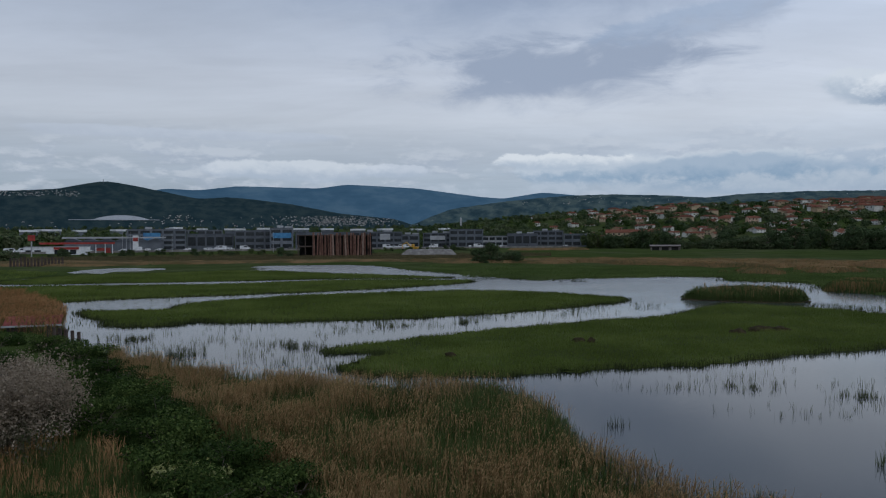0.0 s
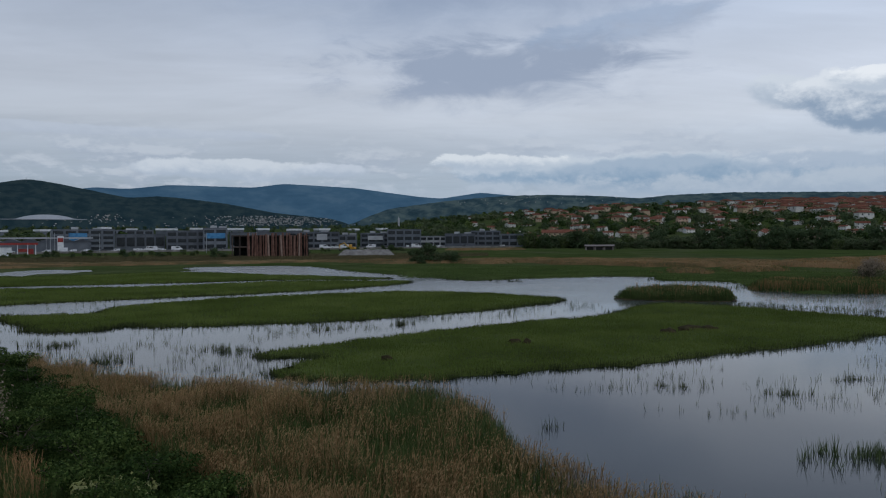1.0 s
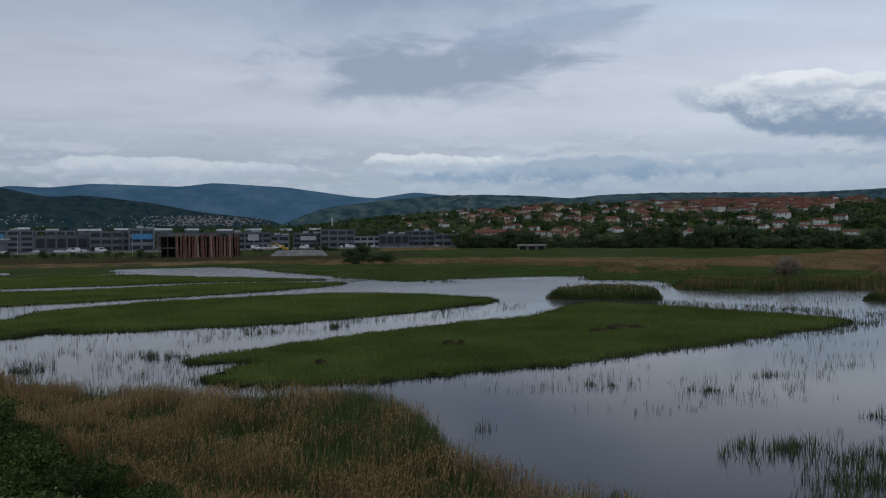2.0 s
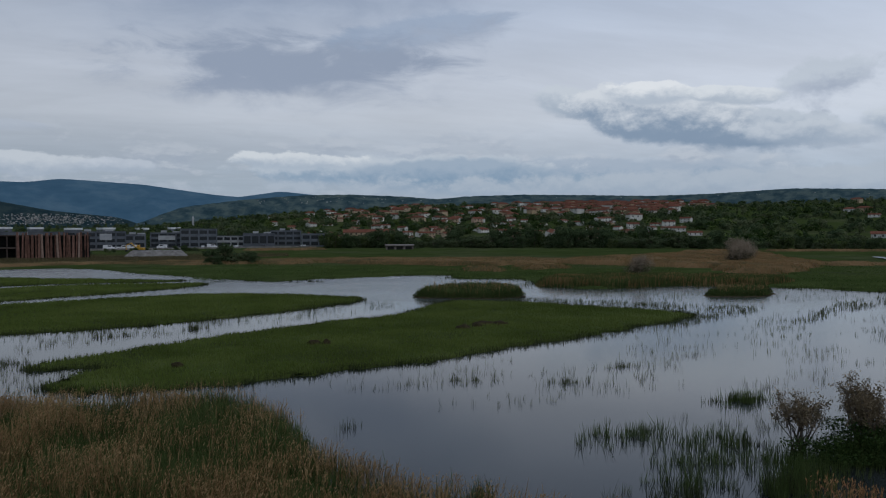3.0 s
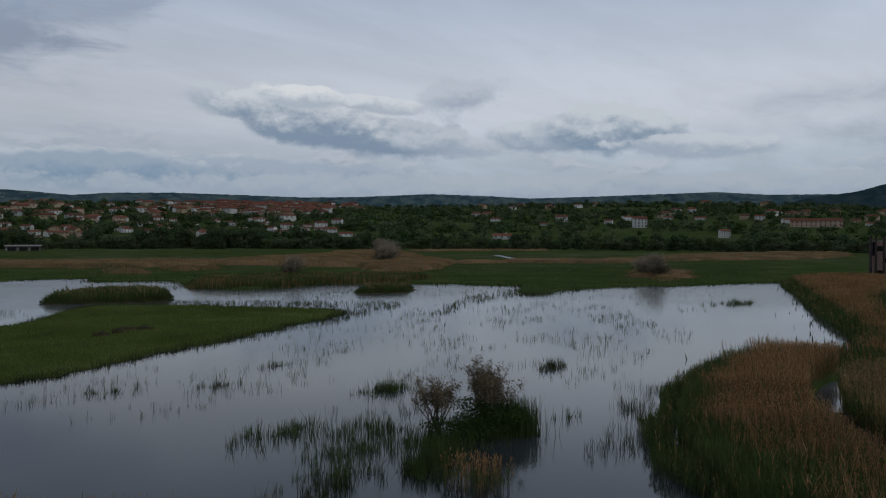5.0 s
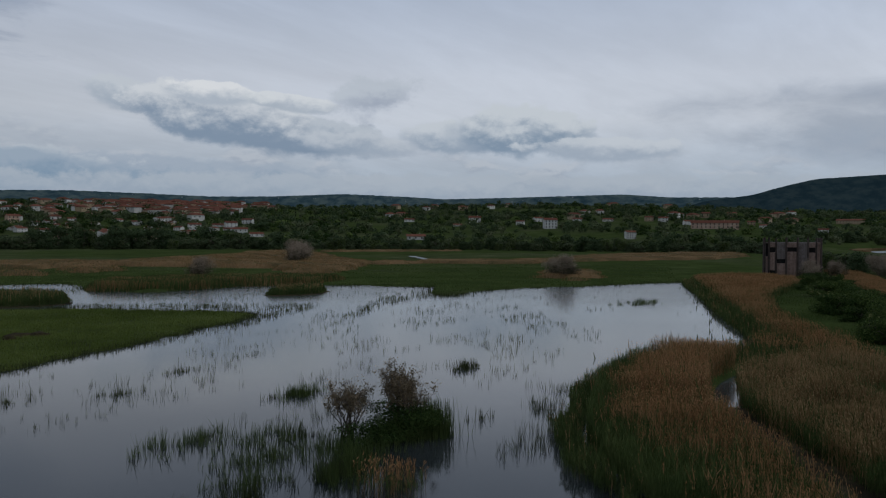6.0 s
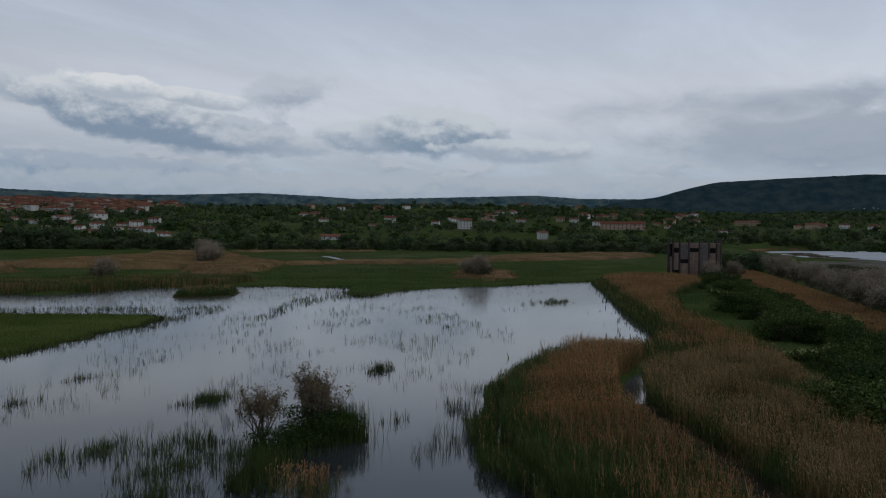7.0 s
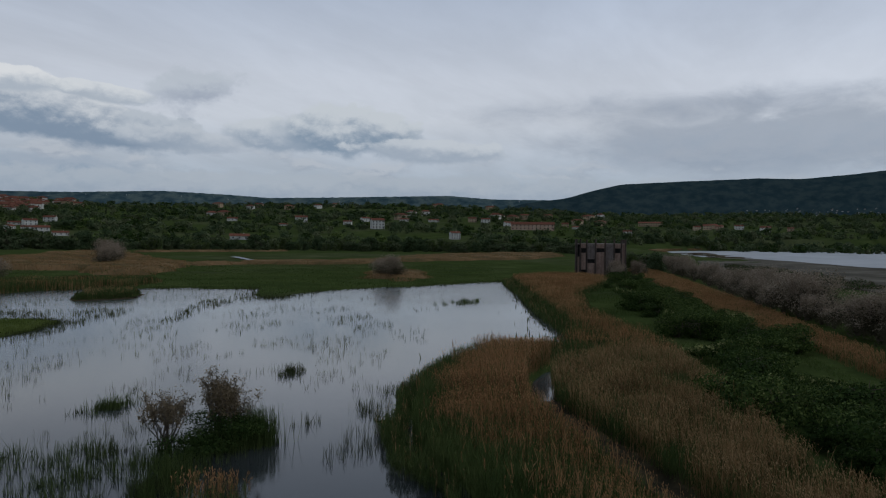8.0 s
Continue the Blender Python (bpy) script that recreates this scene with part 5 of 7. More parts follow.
def tree(name, m, width, height, leaves, size, mats, seed, label, lobe=12, trunk=0.22, group="", low=0.35):
    rng = np.random.default_rng(seed)
    top = thing(name, m, label, "tree", group)
    bm = bmesh.new()
    tube(bm, [(0, 0, -0.4), (0.02 * width, 0, height * 0.35), (0, 0.02 * width, height * 0.8)], [trunk, trunk * 0.7, trunk * 0.15], 7)
    for _ in range(7):
        a, z0 = rng.uniform(0, 2 * math.pi), rng.uniform(0.22, 0.55) * height
        tube(bm, [(0, 0, z0), (0.2 * width * math.cos(a), 0.2 * width * math.sin(a), z0 + 0.12 * height),
                  (0.38 * width * math.cos(a), 0.38 * width * math.sin(a), z0 + 0.2 * height)], [trunk * 0.45, trunk * 0.3, trunk * 0.08], 5)
    part("trunk", bm, M_BARK, top)
    c, r = lobes(rng, lobe, width, height, low)
    part("crown", quads_mesh("crown", leaf_cloud(c, r, leaves, size, rng, 0.3, 0.35), mats, rng.integers(0, len(mats), leaves)), None, top)
    return top


kinds = [tree("broadleaf_tree", pose(*polar(12, 520), 1.4), 9, 9.5, 1050, 0.5, [M_TREE, M_TREE], 631, "dark green broadleaf tree at the meadow's edge", 15, group="trees along the meadow", low=0.08),
         tree("broadleaf_tree", pose(*polar(16, 520), 1.4), 7.5, 8, 1300, 0.40, [M_OLIVE, M_SHRUB_LIGHT], 632, "light green broadleaf tree at the meadow's edge", 14, group="trees along the meadow", low=0.07),
         tree("broadleaf_tree", pose(*polar(20, 520), 1.4), 10, 7, 1050, 0.5, [M_TREE, M_OLIVE], 633, "wide green willow at the meadow's edge", 16, group="trees along the meadow", low=0.06)]


def ground_at(x, y):
    return float(land_height(np.array([x]), np.array([y]))[0])


# houses that stand clear of the trees: bearing, distance, kind, turn
PLACED = ((48.9, 930, 0, 0), (52.5, 840, 0, 10), (58.5, 900, 1, 30), (57.2, 850, 1, -10), (61.4, 930, 0, 0), (65.2, 660, 2, 20), (63.6, 920, 0, 10),
                      (77.9, 800, 1, 0), (82.7, 930, 3, 20), (83.4, 940, 3, 0), (84.2, 935, 4, -15), (85.5, 960, 1, 10), (87.2, 930, 1, 5), (88.8, 930, 4, 0), (83.8, 960, 3, 40),
                      (67.5, 930, 1, 0), (66.5, 940, 3, 10), (69.2, 880, 1, 20), (74.2, 860, 1, 0), (73.4, 900, 3, 0), (79.5, 1000, 5, 0),
                      (33.4, 760, 1, 10), (35.0, 800, 0, 0), (35.9, 790, 1, 15), (37.1, 860, 1, -20), (37.7, 670, 0, 10), (36.6, 690, 1, 0),
                      (16.8, 670, 1, 10), (18.5, 650, 3, 0), (19.8, 640, 3, 20), (23.8, 680, 1, 0), (24.7, 640, 4, 10), (26.5, 660, 3, -10), (27.3, 625, 2, 70), (29.2, 590, 4, 0),
                      (30.4, 600, 4, 10), (7.0, 640, 1, 10), (9.9, 640, 3, 10), (10.8, 650, 4, 0), (8.2, 830, 4, 0), (11.8, 1000, 3, 10), (14.4, 880, 4, 0), (12.0, 650, 0, 0), (15.6, 660, 3, 30))
CLEAR = [(p[0], p[1]) for p in PLACED] + [(49.4, 640), (53.8, 905), (59.4, 790), (20.2, 860), (22.0, 870), (13.9, 640), (71.0, 830), (12.9, 640), (14.9, 640), (70.0, 830), (72.0, 830)]


def hides_house(a, r, width=0.75):
    return any(abs(a - b) < width and d - 75 < r < d + 6 for b, d in CLEAR)


edge_r = ((-2, 545), (4, 520), (8, 505), (14, 492), (25, 470), (40, 450), (55, 440), (70, 420), (76, 430), (77, 640), (96, 760))
for k in range(270):
    a = 10.5 + 85.5 * (k + rng.uniform(0, 1)) / 270
    r = np.interp(a, [e[0] for e in edge_r], [e[1] for e in edge_r]) + abs(rng.normal(0, 30))
    if hides_house(a, r, 0.9):
        continue
    x, y = polar(a, r)
    copy_thing(kinds[int(rng.integers(0, 3))], pose(x, y, ground_at(x, y) - 0.2, 0, 0, rng.uniform(0, 360)) @ Matrix.Scale(rng.uniform(0.55, 1.15) * float(np.interp(a, [5, 9, 36, 42], [0.9, 1.4, 1.4, 1.0])), 4))
for a, r, s in ((2.6, 268, 0.62), (3.5, 272, 0.85), (4.2, 266, 0.45), (5.1, 270, 0.78), (3.0, 264, 0.4), (5.6, 266, 0.5), (-26.6, 395, 0.5), (-29.8, 330, 0.9), (-12.0, 352, 0.55), (-11.4, 356, 0.5), (-18, 372, 0.3),
                (-17, 372, 0.35), (-13.6, 372, 0.35), (78.2, 236, 0.85), (79.2, 242, 1.0), (80.1, 250, 0.95), (77.6, 246, 0.7), (80.9, 262, 0.9), (79.8, 232, 0.7), (-15.6, 376, 0.4)):
    x, y = polar(a, r)
    copy_thing(kinds[int(a * 7) % 3], pose(x, y, ground_at(x, y) - 0.2, 0, 0, rng.uniform(0, 360)) @ Matrix.Scale(s, 4))

for k in range(84):  # bushes along the verge of the road
    a = rng.uniform(-31, 2)
    x, y = polar(a, np.interp(a, [-34, -10, 10], [386, 426, 480]) - abs(rng.normal(0, 14)))
    copy_thing(kinds[k % 3], pose(x, y, ground_at(x, y) - 0.2, 0, 0, rng.uniform(0, 360)) @ Matrix.Scale(rng.uniform(0.16, 0.42), 4))

# where the town's houses stand: bearing, distance, kind, turn, size
rg = np.random.default_rng(700)
TOWN = []
while len(TOWN) < 270:  # the packed core on the crest
    a, r = rg.normal(32.6, 3.4), 1045 + 340 * rg.random() ** 0.8
    if 25.4 < a < 40 and r < 1385 and not (a > 37 and r < 1200):
        TOWN.append((a, r, 7 + int(rg.integers(0, 3)), rg.uniform(-60, 60), rg.uniform(0.85, 1.2)))
while len(TOWN) < 345:  # the lower quarter behind the meadow trees
    a, r = rg.uniform(8, 36), rg.uniform(640, 900)
    if not (a < 14 and rg.random() < 0.5) and not (a > 32 and r > 800):
        TOWN.append((a, r, int(rg.choice((0, 1, 3, 4, 1, 0))), rg.uniform(-70, 70), rg.uniform(0.55, 0.78)))
while len(TOWN) < 450:  # scattered between
    a, r = rg.uniform(6, 34), rg.uniform(880, 1380)
    if not (a < 12 and rg.random() < 0.6):
        TOWN.append((a, r, 7 + int(rg.integers(0, 3)), rg.uniform(-70, 70), rg.uniform(0.8, 1.15)))
for _ in range(24):
    TOWN.append((rg.uniform(47, 76), rg.uniform(950, 1380), 7 + int(rg.integers(0, 2)), rg.uniform(-60, 60), rg.uniform(0.85, 1.1)))

# woods, orchards and hedges of the slopes: stuff
qs, idx = [], []
rg = np.random.default_rng(640)
spots = []
while len(spots) < 5000:
    a, r = rg.uniform(-1, 97), 545 + 900 * rg.uniform(0, 1) ** 0.75
    x, y = polar(a, r)
    field_ = waves(np.array([radians(a) * 300]), np.array([r]), 641, 120)[0] + rg.normal(0, 0.16)  # hedges and woods follow the contours
    if hides_house(a, r) or (25 < a < 38.5 and r > 1040 and rg.random() < 0.55):
        continue
    if (field_ > (0.12 if a < 16 or a > 40 else -0.08) or rg.random() < 0.07) and not (a > 78 and r < 640):
        grow = rg.uniform(0.55, 1.2) * (1.25 if rg.random() < 0.15 else 1.0)
        spots.append((x, y, 9 * grow, 7.5 * grow))
for _ in range(900):
    a, r = rg.uniform(-36, 2), rg.uniform(640, 1500)
    spots.append((*polar(a, r), rg.uniform(4, 9), rg.uniform(5, 10)))
for a, r, *_ in TOWN:
    if rg.random() < 0.5:
        spots.append((*polar(a + rg.normal(0, 7) / r * 57, r - rg.uniform(6, 14)), rg.uniform(4, 7), rg.uniform(3.5, 6.5)))
for _ in range(760):
    spots.append((*polar(rg.uniform(-34, 1), rg.uniform(600, 930)), rg.uniform(6, 12), rg.uniform(6, 12)))
for _ in range(110):
    spots.append((*polar(rg.uniform(-33, -18), rg.uniform(540, 600)), rg.uniform(8, 12), rg.uniform(10, 14)))
spots = np.array(spots)
zs = land_height(spots[:, 0], spots[:, 1])
for (x, y, ww, hh), z in zip(spots, zs):
    c, r = lobes(rg, 6, ww, hh, 0.2)
    qs.append(leaf_cloud(c + (x, y, z - 0.3), r * 1.2, 64, 0.072 * (ww + hh), rg, 0.2, 0.3))
    idx.append(np.full(64, int(rg.choice(4, p=(0.52, 0.18, 0.10, 0.20)))))
tagged(new("hillside_woods", quads_mesh("hillside_woods", np.concatenate(qs), [M_TREE, M_SHRUB, M_SHRUB_LIGHT, M_OLIVE], np.concatenate(idx))),
       "dark green woods, hedges and orchards on the slopes", "woods", kind="stuff")


def cypress(m, height, seed):
    rg = np.random.default_rng(seed)
    top = thing("cypress_tree", m, "slender dark cypress on the hillside", "tree", "cypresses")
    bm = bmesh.new()
    tube(bm, [(0, 0, -0.3), (0, 0, height * 0.6)], [0.2, 0.05], 6)
    part("trunk", bm, M_BARK, top)
    z = np.linspace(0.12, 0.9, 9) * height
    rr = 0.13 * height * np.sin(np.linspace(0.5, 2.9, 9)) ** 0.7
    part("crown", quads_mesh("crown", leaf_cloud(np.column_stack([0 * z, 0 * z, z]), np.column_stack([rr, rr, 0 * z + height * 0.09]), 420, 0.32, rg), [M_CYPRESS]), None, top)
    return top


cyp = cypress(pose(*polar(48.4, 1000), ground_at(*polar(48.4, 1000))), 14, 650)
for a, r, s in ((48.9, 1005, 0.85), (53.2, 1010, 1.2), (53.6, 1012, 1.3), (53.9, 1015, 1.1), (34.8, 980, 0.8), (0.2, 900, 0.9), (-0.5, 900, 0.8), (0.9, 905, 1.0), (1.6, 900, 0.9),
                (2.4, 910, 0.95), (-1.2, 905, 0.7), (75.8, 1000, 0.9), (40.5, 1020, 0.8)):
    x, y = polar(a, r)
    copy_thing(cyp, pose(x, y, ground_at(x, y), 0, 0, a * 37) @ Matrix.Scale(s, 4))

# ---- houses of the town ----


def house(m, wide, deep, storeys, wall, label, roof=0.42, windows=3, group="houses of the town", chimney=True):
    """A rendered house with a tiled gable roof. Its front looks towards -y."""
    top = thing("house", m, label, "house", group)
    h = 2.9 * storeys
    rise = deep * 0.5 * roof
    bm = bmesh.new()
    box(bm, -wide / 2, wide / 2, -deep / 2, deep / 2, -2.5, h)
    for sx_ in (-1, 1):
        x = sx_ * wide / 2
        f = [bm.verts.new((x, -deep / 2, h)), bm.verts.new((x, deep / 2, h)), bm.verts.new((x, 0, h + rise))]
        bm.faces.new(f if sx_ > 0 else f[::-1])
    body = part("wall", bm, wall, top)
    bm = bmesh.new()
    for sy_ in (-1, 1):
        o, t = 0.5, 0.22
        drop = rise * (o / (deep / 2))
        pts = [(-wide / 2 - o, sy_ * (deep / 2 + o), h - drop), (wide / 2 + o, sy_ * (deep / 2 + o), h - drop), (wide / 2 + o, 0, h + rise), (-wide / 2 - o, 0, h + rise)]
        lo = [bm.verts.new(q) for q in pts]
        hi = [bm.verts.new((q[0], q[1], q[2] + t)) for q in pts]
        bm.faces.new(lo)
        bm.faces.new(hi)
        for i in range(4):
            bm.faces.new((lo[i], lo[(i + 1) % 4], hi[(i + 1) % 4], hi[i]))
    bmesh.ops.recalc_face_normals(bm, faces=bm.faces)
    tiles = part("roof", bm, M_ROOF, top)
    if chimney:
        part("chimney", boxes((wide * 0.2, wide * 0.2 + 0.6, 0.5, 1.1, h + rise * 0.4, h + rise + 0.8), (wide * 0.2 - 0.08, wide * 0.2 + 0.68, 0.42, 1.18, h + rise + 0.8, h + rise + 0.92)), wall, tiles)
    shared = None
    for s in range(storeys):
        for k in range(windows):
            x = (k + 0.5) / windows * wide - wide / 2
            if shared is None:
                shared = boxes((-0.55, 0.55, -0.06, 0.05, 0, 1.35), (-0.65, 0.65, -0.14, 0.02, -0.1, 0))
                pane = part("window", shared, M_GLASS, top)
                shared = pane.data
            else:
                pane = part("window", shared, None, top)
            pane.location = (x, -deep / 2 - 0.01, 2.9 * s + 0.95)
    door = part("door", boxes((-0.5, 0.5, -0.09, 0.02, 0, 2.1)), M_WOOD_DARK, top)
    door.location = (wide * 0.5 - 0.8, -deep / 2 - 0.02, 0)
    return top


def far_house(m, wide, deep, high, wall, label):
    """A small house of the packed town: walls, a hipped tile roof with eaves, two windows."""
    top = thing("house", m, label, "house", "houses of the town")
    part("wall", boxes((-wide / 2, wide / 2, -deep / 2, deep / 2, -3, high)), wall, top)
    bm = bmesh.new()
    x, y, rise, hip = wide / 2 + 0.5, deep / 2 + 0.5, deep * 0.22, deep * 0.32
    lo = [bm.verts.new(p) for p in ((-x, -y, high - 0.1), (x, -y, high - 0.1), (x, y, high - 0.1), (-x, y, high - 0.1))]
    eave = [bm.verts.new((v.co.x, v.co.y, high + 0.2)) for v in lo]
    r0, r1 = bm.verts.new((-x + hip, 0, high + 0.2 + rise)), bm.verts.new((x - hip, 0, high + 0.2 + rise))
    for i in range(4):
        bm.faces.new((lo[i], lo[(i + 1) % 4], eave[(i + 1) % 4], eave[i]))
    for f in ((eave[0], eave[1], r1, r0), (eave[1], eave[2], r1), (eave[2], eave[3], r0, r1), (eave[3], eave[0], r0), lo[::-1]):
        bm.faces.new(f)
    part("roof", bm, M_ROOF, top)
    pane = part("window", boxes((-0.6, 0.6, -0.06, 0.05, 0, 1.4), (-0.7, 0.7, -0.14, 0.02, -0.1, 0)), M_GLASS, top)
    pane.location = (-wide * 0.25, -deep / 2 - 0.01, high - 2.3)
    part("window", pane.data, None, top).location = (wide * 0.22, -deep / 2 - 0.01, high - 2.3)
    return top


def facing(a, r, turn=0.0, up=0.0, size=1.0):
    """A place on the slope, its front towards the marsh."""
    x, y = polar(a, r)
    return pose(x, y, ground_at(x, y) + up, 0, 0, -a + turn) @ Matrix.Scale(size, 4)


types = [house(facing(49.4, 640), 15, 8, 1, M_WALL_W, "low white house with an orange tiled roof", group="houses of the town"),
         house(facing(53.8, 905), 14, 9, 2, M_WALL_W, "white two-storey house with a tiled roof"),
         house(facing(59.4, 790, 12), 13, 10, 3, M_WALL_W, "white three-storey house among trees", windows=4),
         house(facing(20.2, 860), 12, 9, 2, M_WALL_C, "ochre two-storey house with a tiled roof"),
         house(facing(22.0, 870, 20), 11, 8, 2, M_WALL_R, "salmon two-storey house with a tiled roof"),
         house(facing(13.9, 640), 42, 11, 2, M_WALL_C, "long ochre apartment row with a tiled roof", windows=10),
         house(facing(71.0, 830), 46, 12, 2, M_WALL_R, "long salmon apartment row with a tiled roof", windows=11),
         far_house(facing(31.2, 1190, -0.6), 12, 10, 6.2, M_WALL_W, "white house with a hipped red tile roof"),
         far_house(facing(29.0, 1150, 20), 14, 9, 6.6, M_WALL_C, "ochre house with a hipped red tile roof"),
         far_house(facing(33.6, 1230, -15), 10, 9, 4.8, M_WALL_W, "low white house with a hipped red tile roof")]
rg = np.random.default_rng(705)
for a, r, k, turn in PLACED:
    copy_thing(types[k], facing(a, r, turn, size=rg.uniform(0.6, 0.8) if k in (0, 1, 3, 4) and (a > 50 or a < 30) else (0.62 if k == 2 else rg.uniform(0.7, 0.9))))


def crowd(name, rows, label):
    """Houses crowded behind one another, too small to tell apart: rows of pose and pattern, joined as stuff."""
    mats, vs, fs, idx, base = [], [], [], [], 0
    for m, pattern in rows:
        for piece in pattern.children:
            piece.data.calc_loop_triangles()
            if piece.data.materials[0] not in mats:
                mats.append(piece.data.materials[0])
            tri = np.array([t.vertices[:] for t in piece.data.loop_triangles])
            vs.extend((m @ piece.matrix_basis @ v.co)[:] for v in piece.data.vertices)
            fs.append(tri + base)
            idx.append(np.full(len(tri), mats.index(piece.data.materials[0])))
            base += len(piece.data.vertices)
    tagged(new(name, fast_mesh(name, vs, np.concatenate(fs), mats, np.concatenate(idx))), label, "houses", kind="stuff")


crowd("town_quarter", [(facing(a, r, turn, -0.6, size), types[k]) for a, r, k, turn, size in TOWN[60:270]], "crowded white houses with red tile roofs on the hilltop")
for a, r, k, turn, size in TOWN[:60] + TOWN[270:]:
    copy_thing(types[k], facing(a, r, turn, -0.6, size))

# far villages on the wooded hill: small plain houses


def cottage(m, wall, label):
    top = thing("cottage", m, label, "house", "far village houses")
    part("wall", boxes((-6, 6, -4.5, 4.5, -4, 6)), wall, top)
    bm = bmesh.new()
    vs = [bm.verts.new(p) for p in ((-6.6, -5.1, 5.8), (6.6, -5.1, 5.8), (6.6, 5.1, 5.8), (-6.6, 5.1, 5.8), (-6.6, 0, 8.2), (6.6, 0, 8.2))]
    for f in ((0, 1, 5, 4), (2, 3, 4, 5), (1, 2, 5), (3, 0, 4), (3, 2, 1, 0)):
        bm.faces.new([vs[i] for i in f])
    part("roof", bm, M_WOOD_RED, top)
    return top



def on_hill(a, elevation):
    """Where a level look at a bearing and an elevation meets the hills."""
    best = None
    for az, r, z in HILLS:
        if az[0] <= a <= az[-1]:
            column = z[:, int(np.argmin(np.abs(az - a)))]
            gap = column - 10 - r * math.tan(radians(elevation))
            i = int(np.argmax(gap > 0))
            if gap[i] > 0 and i > 0:
                f = gap[i - 1] / (gap[i - 1] - gap[i])
                far = r[i - 1] + f * (r[i] - r[i - 1])
                if best is None or far < best[0]:
                    best = (far, column[i - 1] + f * (column[i] - column[i - 1]))
    return Vector((*polar(a, best[0]), best[1])) if best else None


first = [cottage(pose(*polar(-12, 1900), 12) @ Matrix.Scale(0.5, 4), M_WALL_W, "small white house in a far village"),
         cottage(pose(*polar(-11, 1900), 12) @ Matrix.Scale(0.5, 4), M_WALL_W, "small pale house in a far village")]
rg = np.random.default_rng(720)
rows = []
while len(rows) < 900:
    zone = rg.choice(6, p=(0.60, 0.16, 0.05, 0.06, 0.08, 0.05))
    a, e = ((rg.normal(-7.5, 2.4), rg.choice((rg.uniform(0.75, 1.1), rg.uniform(1.05, 1.45)), p=(0.4, 0.6))), (rg.uniform(-31, -25.5), rg.uniform(2.7, 3.15)), (rg.uniform(-31, -10), rg.uniform(0.5, 1.2)),
            (rg.uniform(86, 95), rg.uniform(1.6, 2.1)), (rg.choice((rg.normal(10, 4), rg.uniform(2, 70))), rg.uniform(2.3, 2.85)), (rg.normal(-19.3, 0.7), rg.uniform(1.0, 1.5)))[zone]
    p = on_hill(a, e)
    if p and p.length < 3400:
        rows.append((pose(p.x, p.y, p.z, 0, 0, -a + rg.uniform(-40, 40)) @ Matrix.Diagonal((*(rg.uniform(0.14, 0.34, 3) * (1.0, 1.0, 0.8)), 1)), first[int(rg.integers(0, 2))]))
crowd("village_houses", rows, "tiny pale houses with red roofs on the far hills")

# village church with its bell tower
church = thing("church", pose(*polar(1.3, 1180), ground_at(*polar(1.3, 1180)) - 1) @ Matrix.Scale(0.6, 4), "pale stone village church with a bell tower", "church")
part("nave", boxes((-14, -3, -6, 6, -3, 9)), M_PANEL_L, church)
part("bell_tower", boxes((-2.4, 2.4, -2.4, 2.4, -3, 25), (-2.7, 2.7, -2.7, 2.7, 25, 25.6)), M_PANEL_L, church)
bm = bmesh.new()
bmesh.ops.create_cone(bm, cap_ends=True, segments=4, radius1=3.4, radius2=0.1, depth=7, matrix=Matrix.Translation((0, 0, 29.1)) @ Matrix.Rotation(radians(45), 4, "Z"))
part("spire", bm, M_PANEL_L, church)

# ---- trading estate ----


def commercial(a, r, wide, deep, high, floors, bays, clad, label, stair=True, sign=None, roof_box=True):
    """A flat-roofed commercial building with window bands between pilasters, front towards the marsh."""
    x, y = polar(a, r)
    top = thing("commercial_building", pose(x, y, ground_at(x, y), 0, 0, -a), label, "building", "buildings of the trading estate")
    part("wall", boxes((-wide / 2, wide / 2, 0, deep, -1, high)), clad, top)
    part("roof", boxes((-wide / 2 - 0.2, wide / 2 + 0.2, -0.2, deep + 0.2, high, high + 0.5)), M_PANEL_D, top)
    step = wide / bays
    fh = high / floors
    me = None
    pm = None
    for f in range(floors):
        for b in range(bays):
            if me is None:
                ob = part("window", boxes((-step * 0.40, step * 0.40, -0.16, 0.1, 0, fh * 0.55)), M_GLASS, top)
                me = ob.data
            else:
                ob = part("window", me, None, top)
            ob.location = ((b + 0.5) * step - wide / 2, 0, f * fh + fh * 0.28)
    for b in range(bays + 1):
        if pm is None:
            ob = part("pilaster", boxes((-0.3, 0.3, -0.4, 0.02, -0.5, high)), clad, top)
            pm = ob.data
        else:
            ob = part("pilaster", pm, None, top)
        ob.location = (b * step - wide / 2, 0, 0)
    if sign:
        sx0, sx1, sz0, sz1, sm, lab = sign
        part("sign_panel", boxes((sx0, sx1, -0.62, -0.42, sz0, sz1)), sm, top, lab)
    if roof_box and int(wide) % 4 != 0:
        part("roof_plant", boxes((-wide * 0.2, -wide * 0.2 + 4, deep * 0.3, deep * 0.3 + 4, high + 0.5, high + 1.9), (wide * 0.15, wide * 0.15 + 5, deep * 0.3, deep * 0.3 + 4, high + 0.5, high + 1.4)), M_PANEL_L, top)
    return top


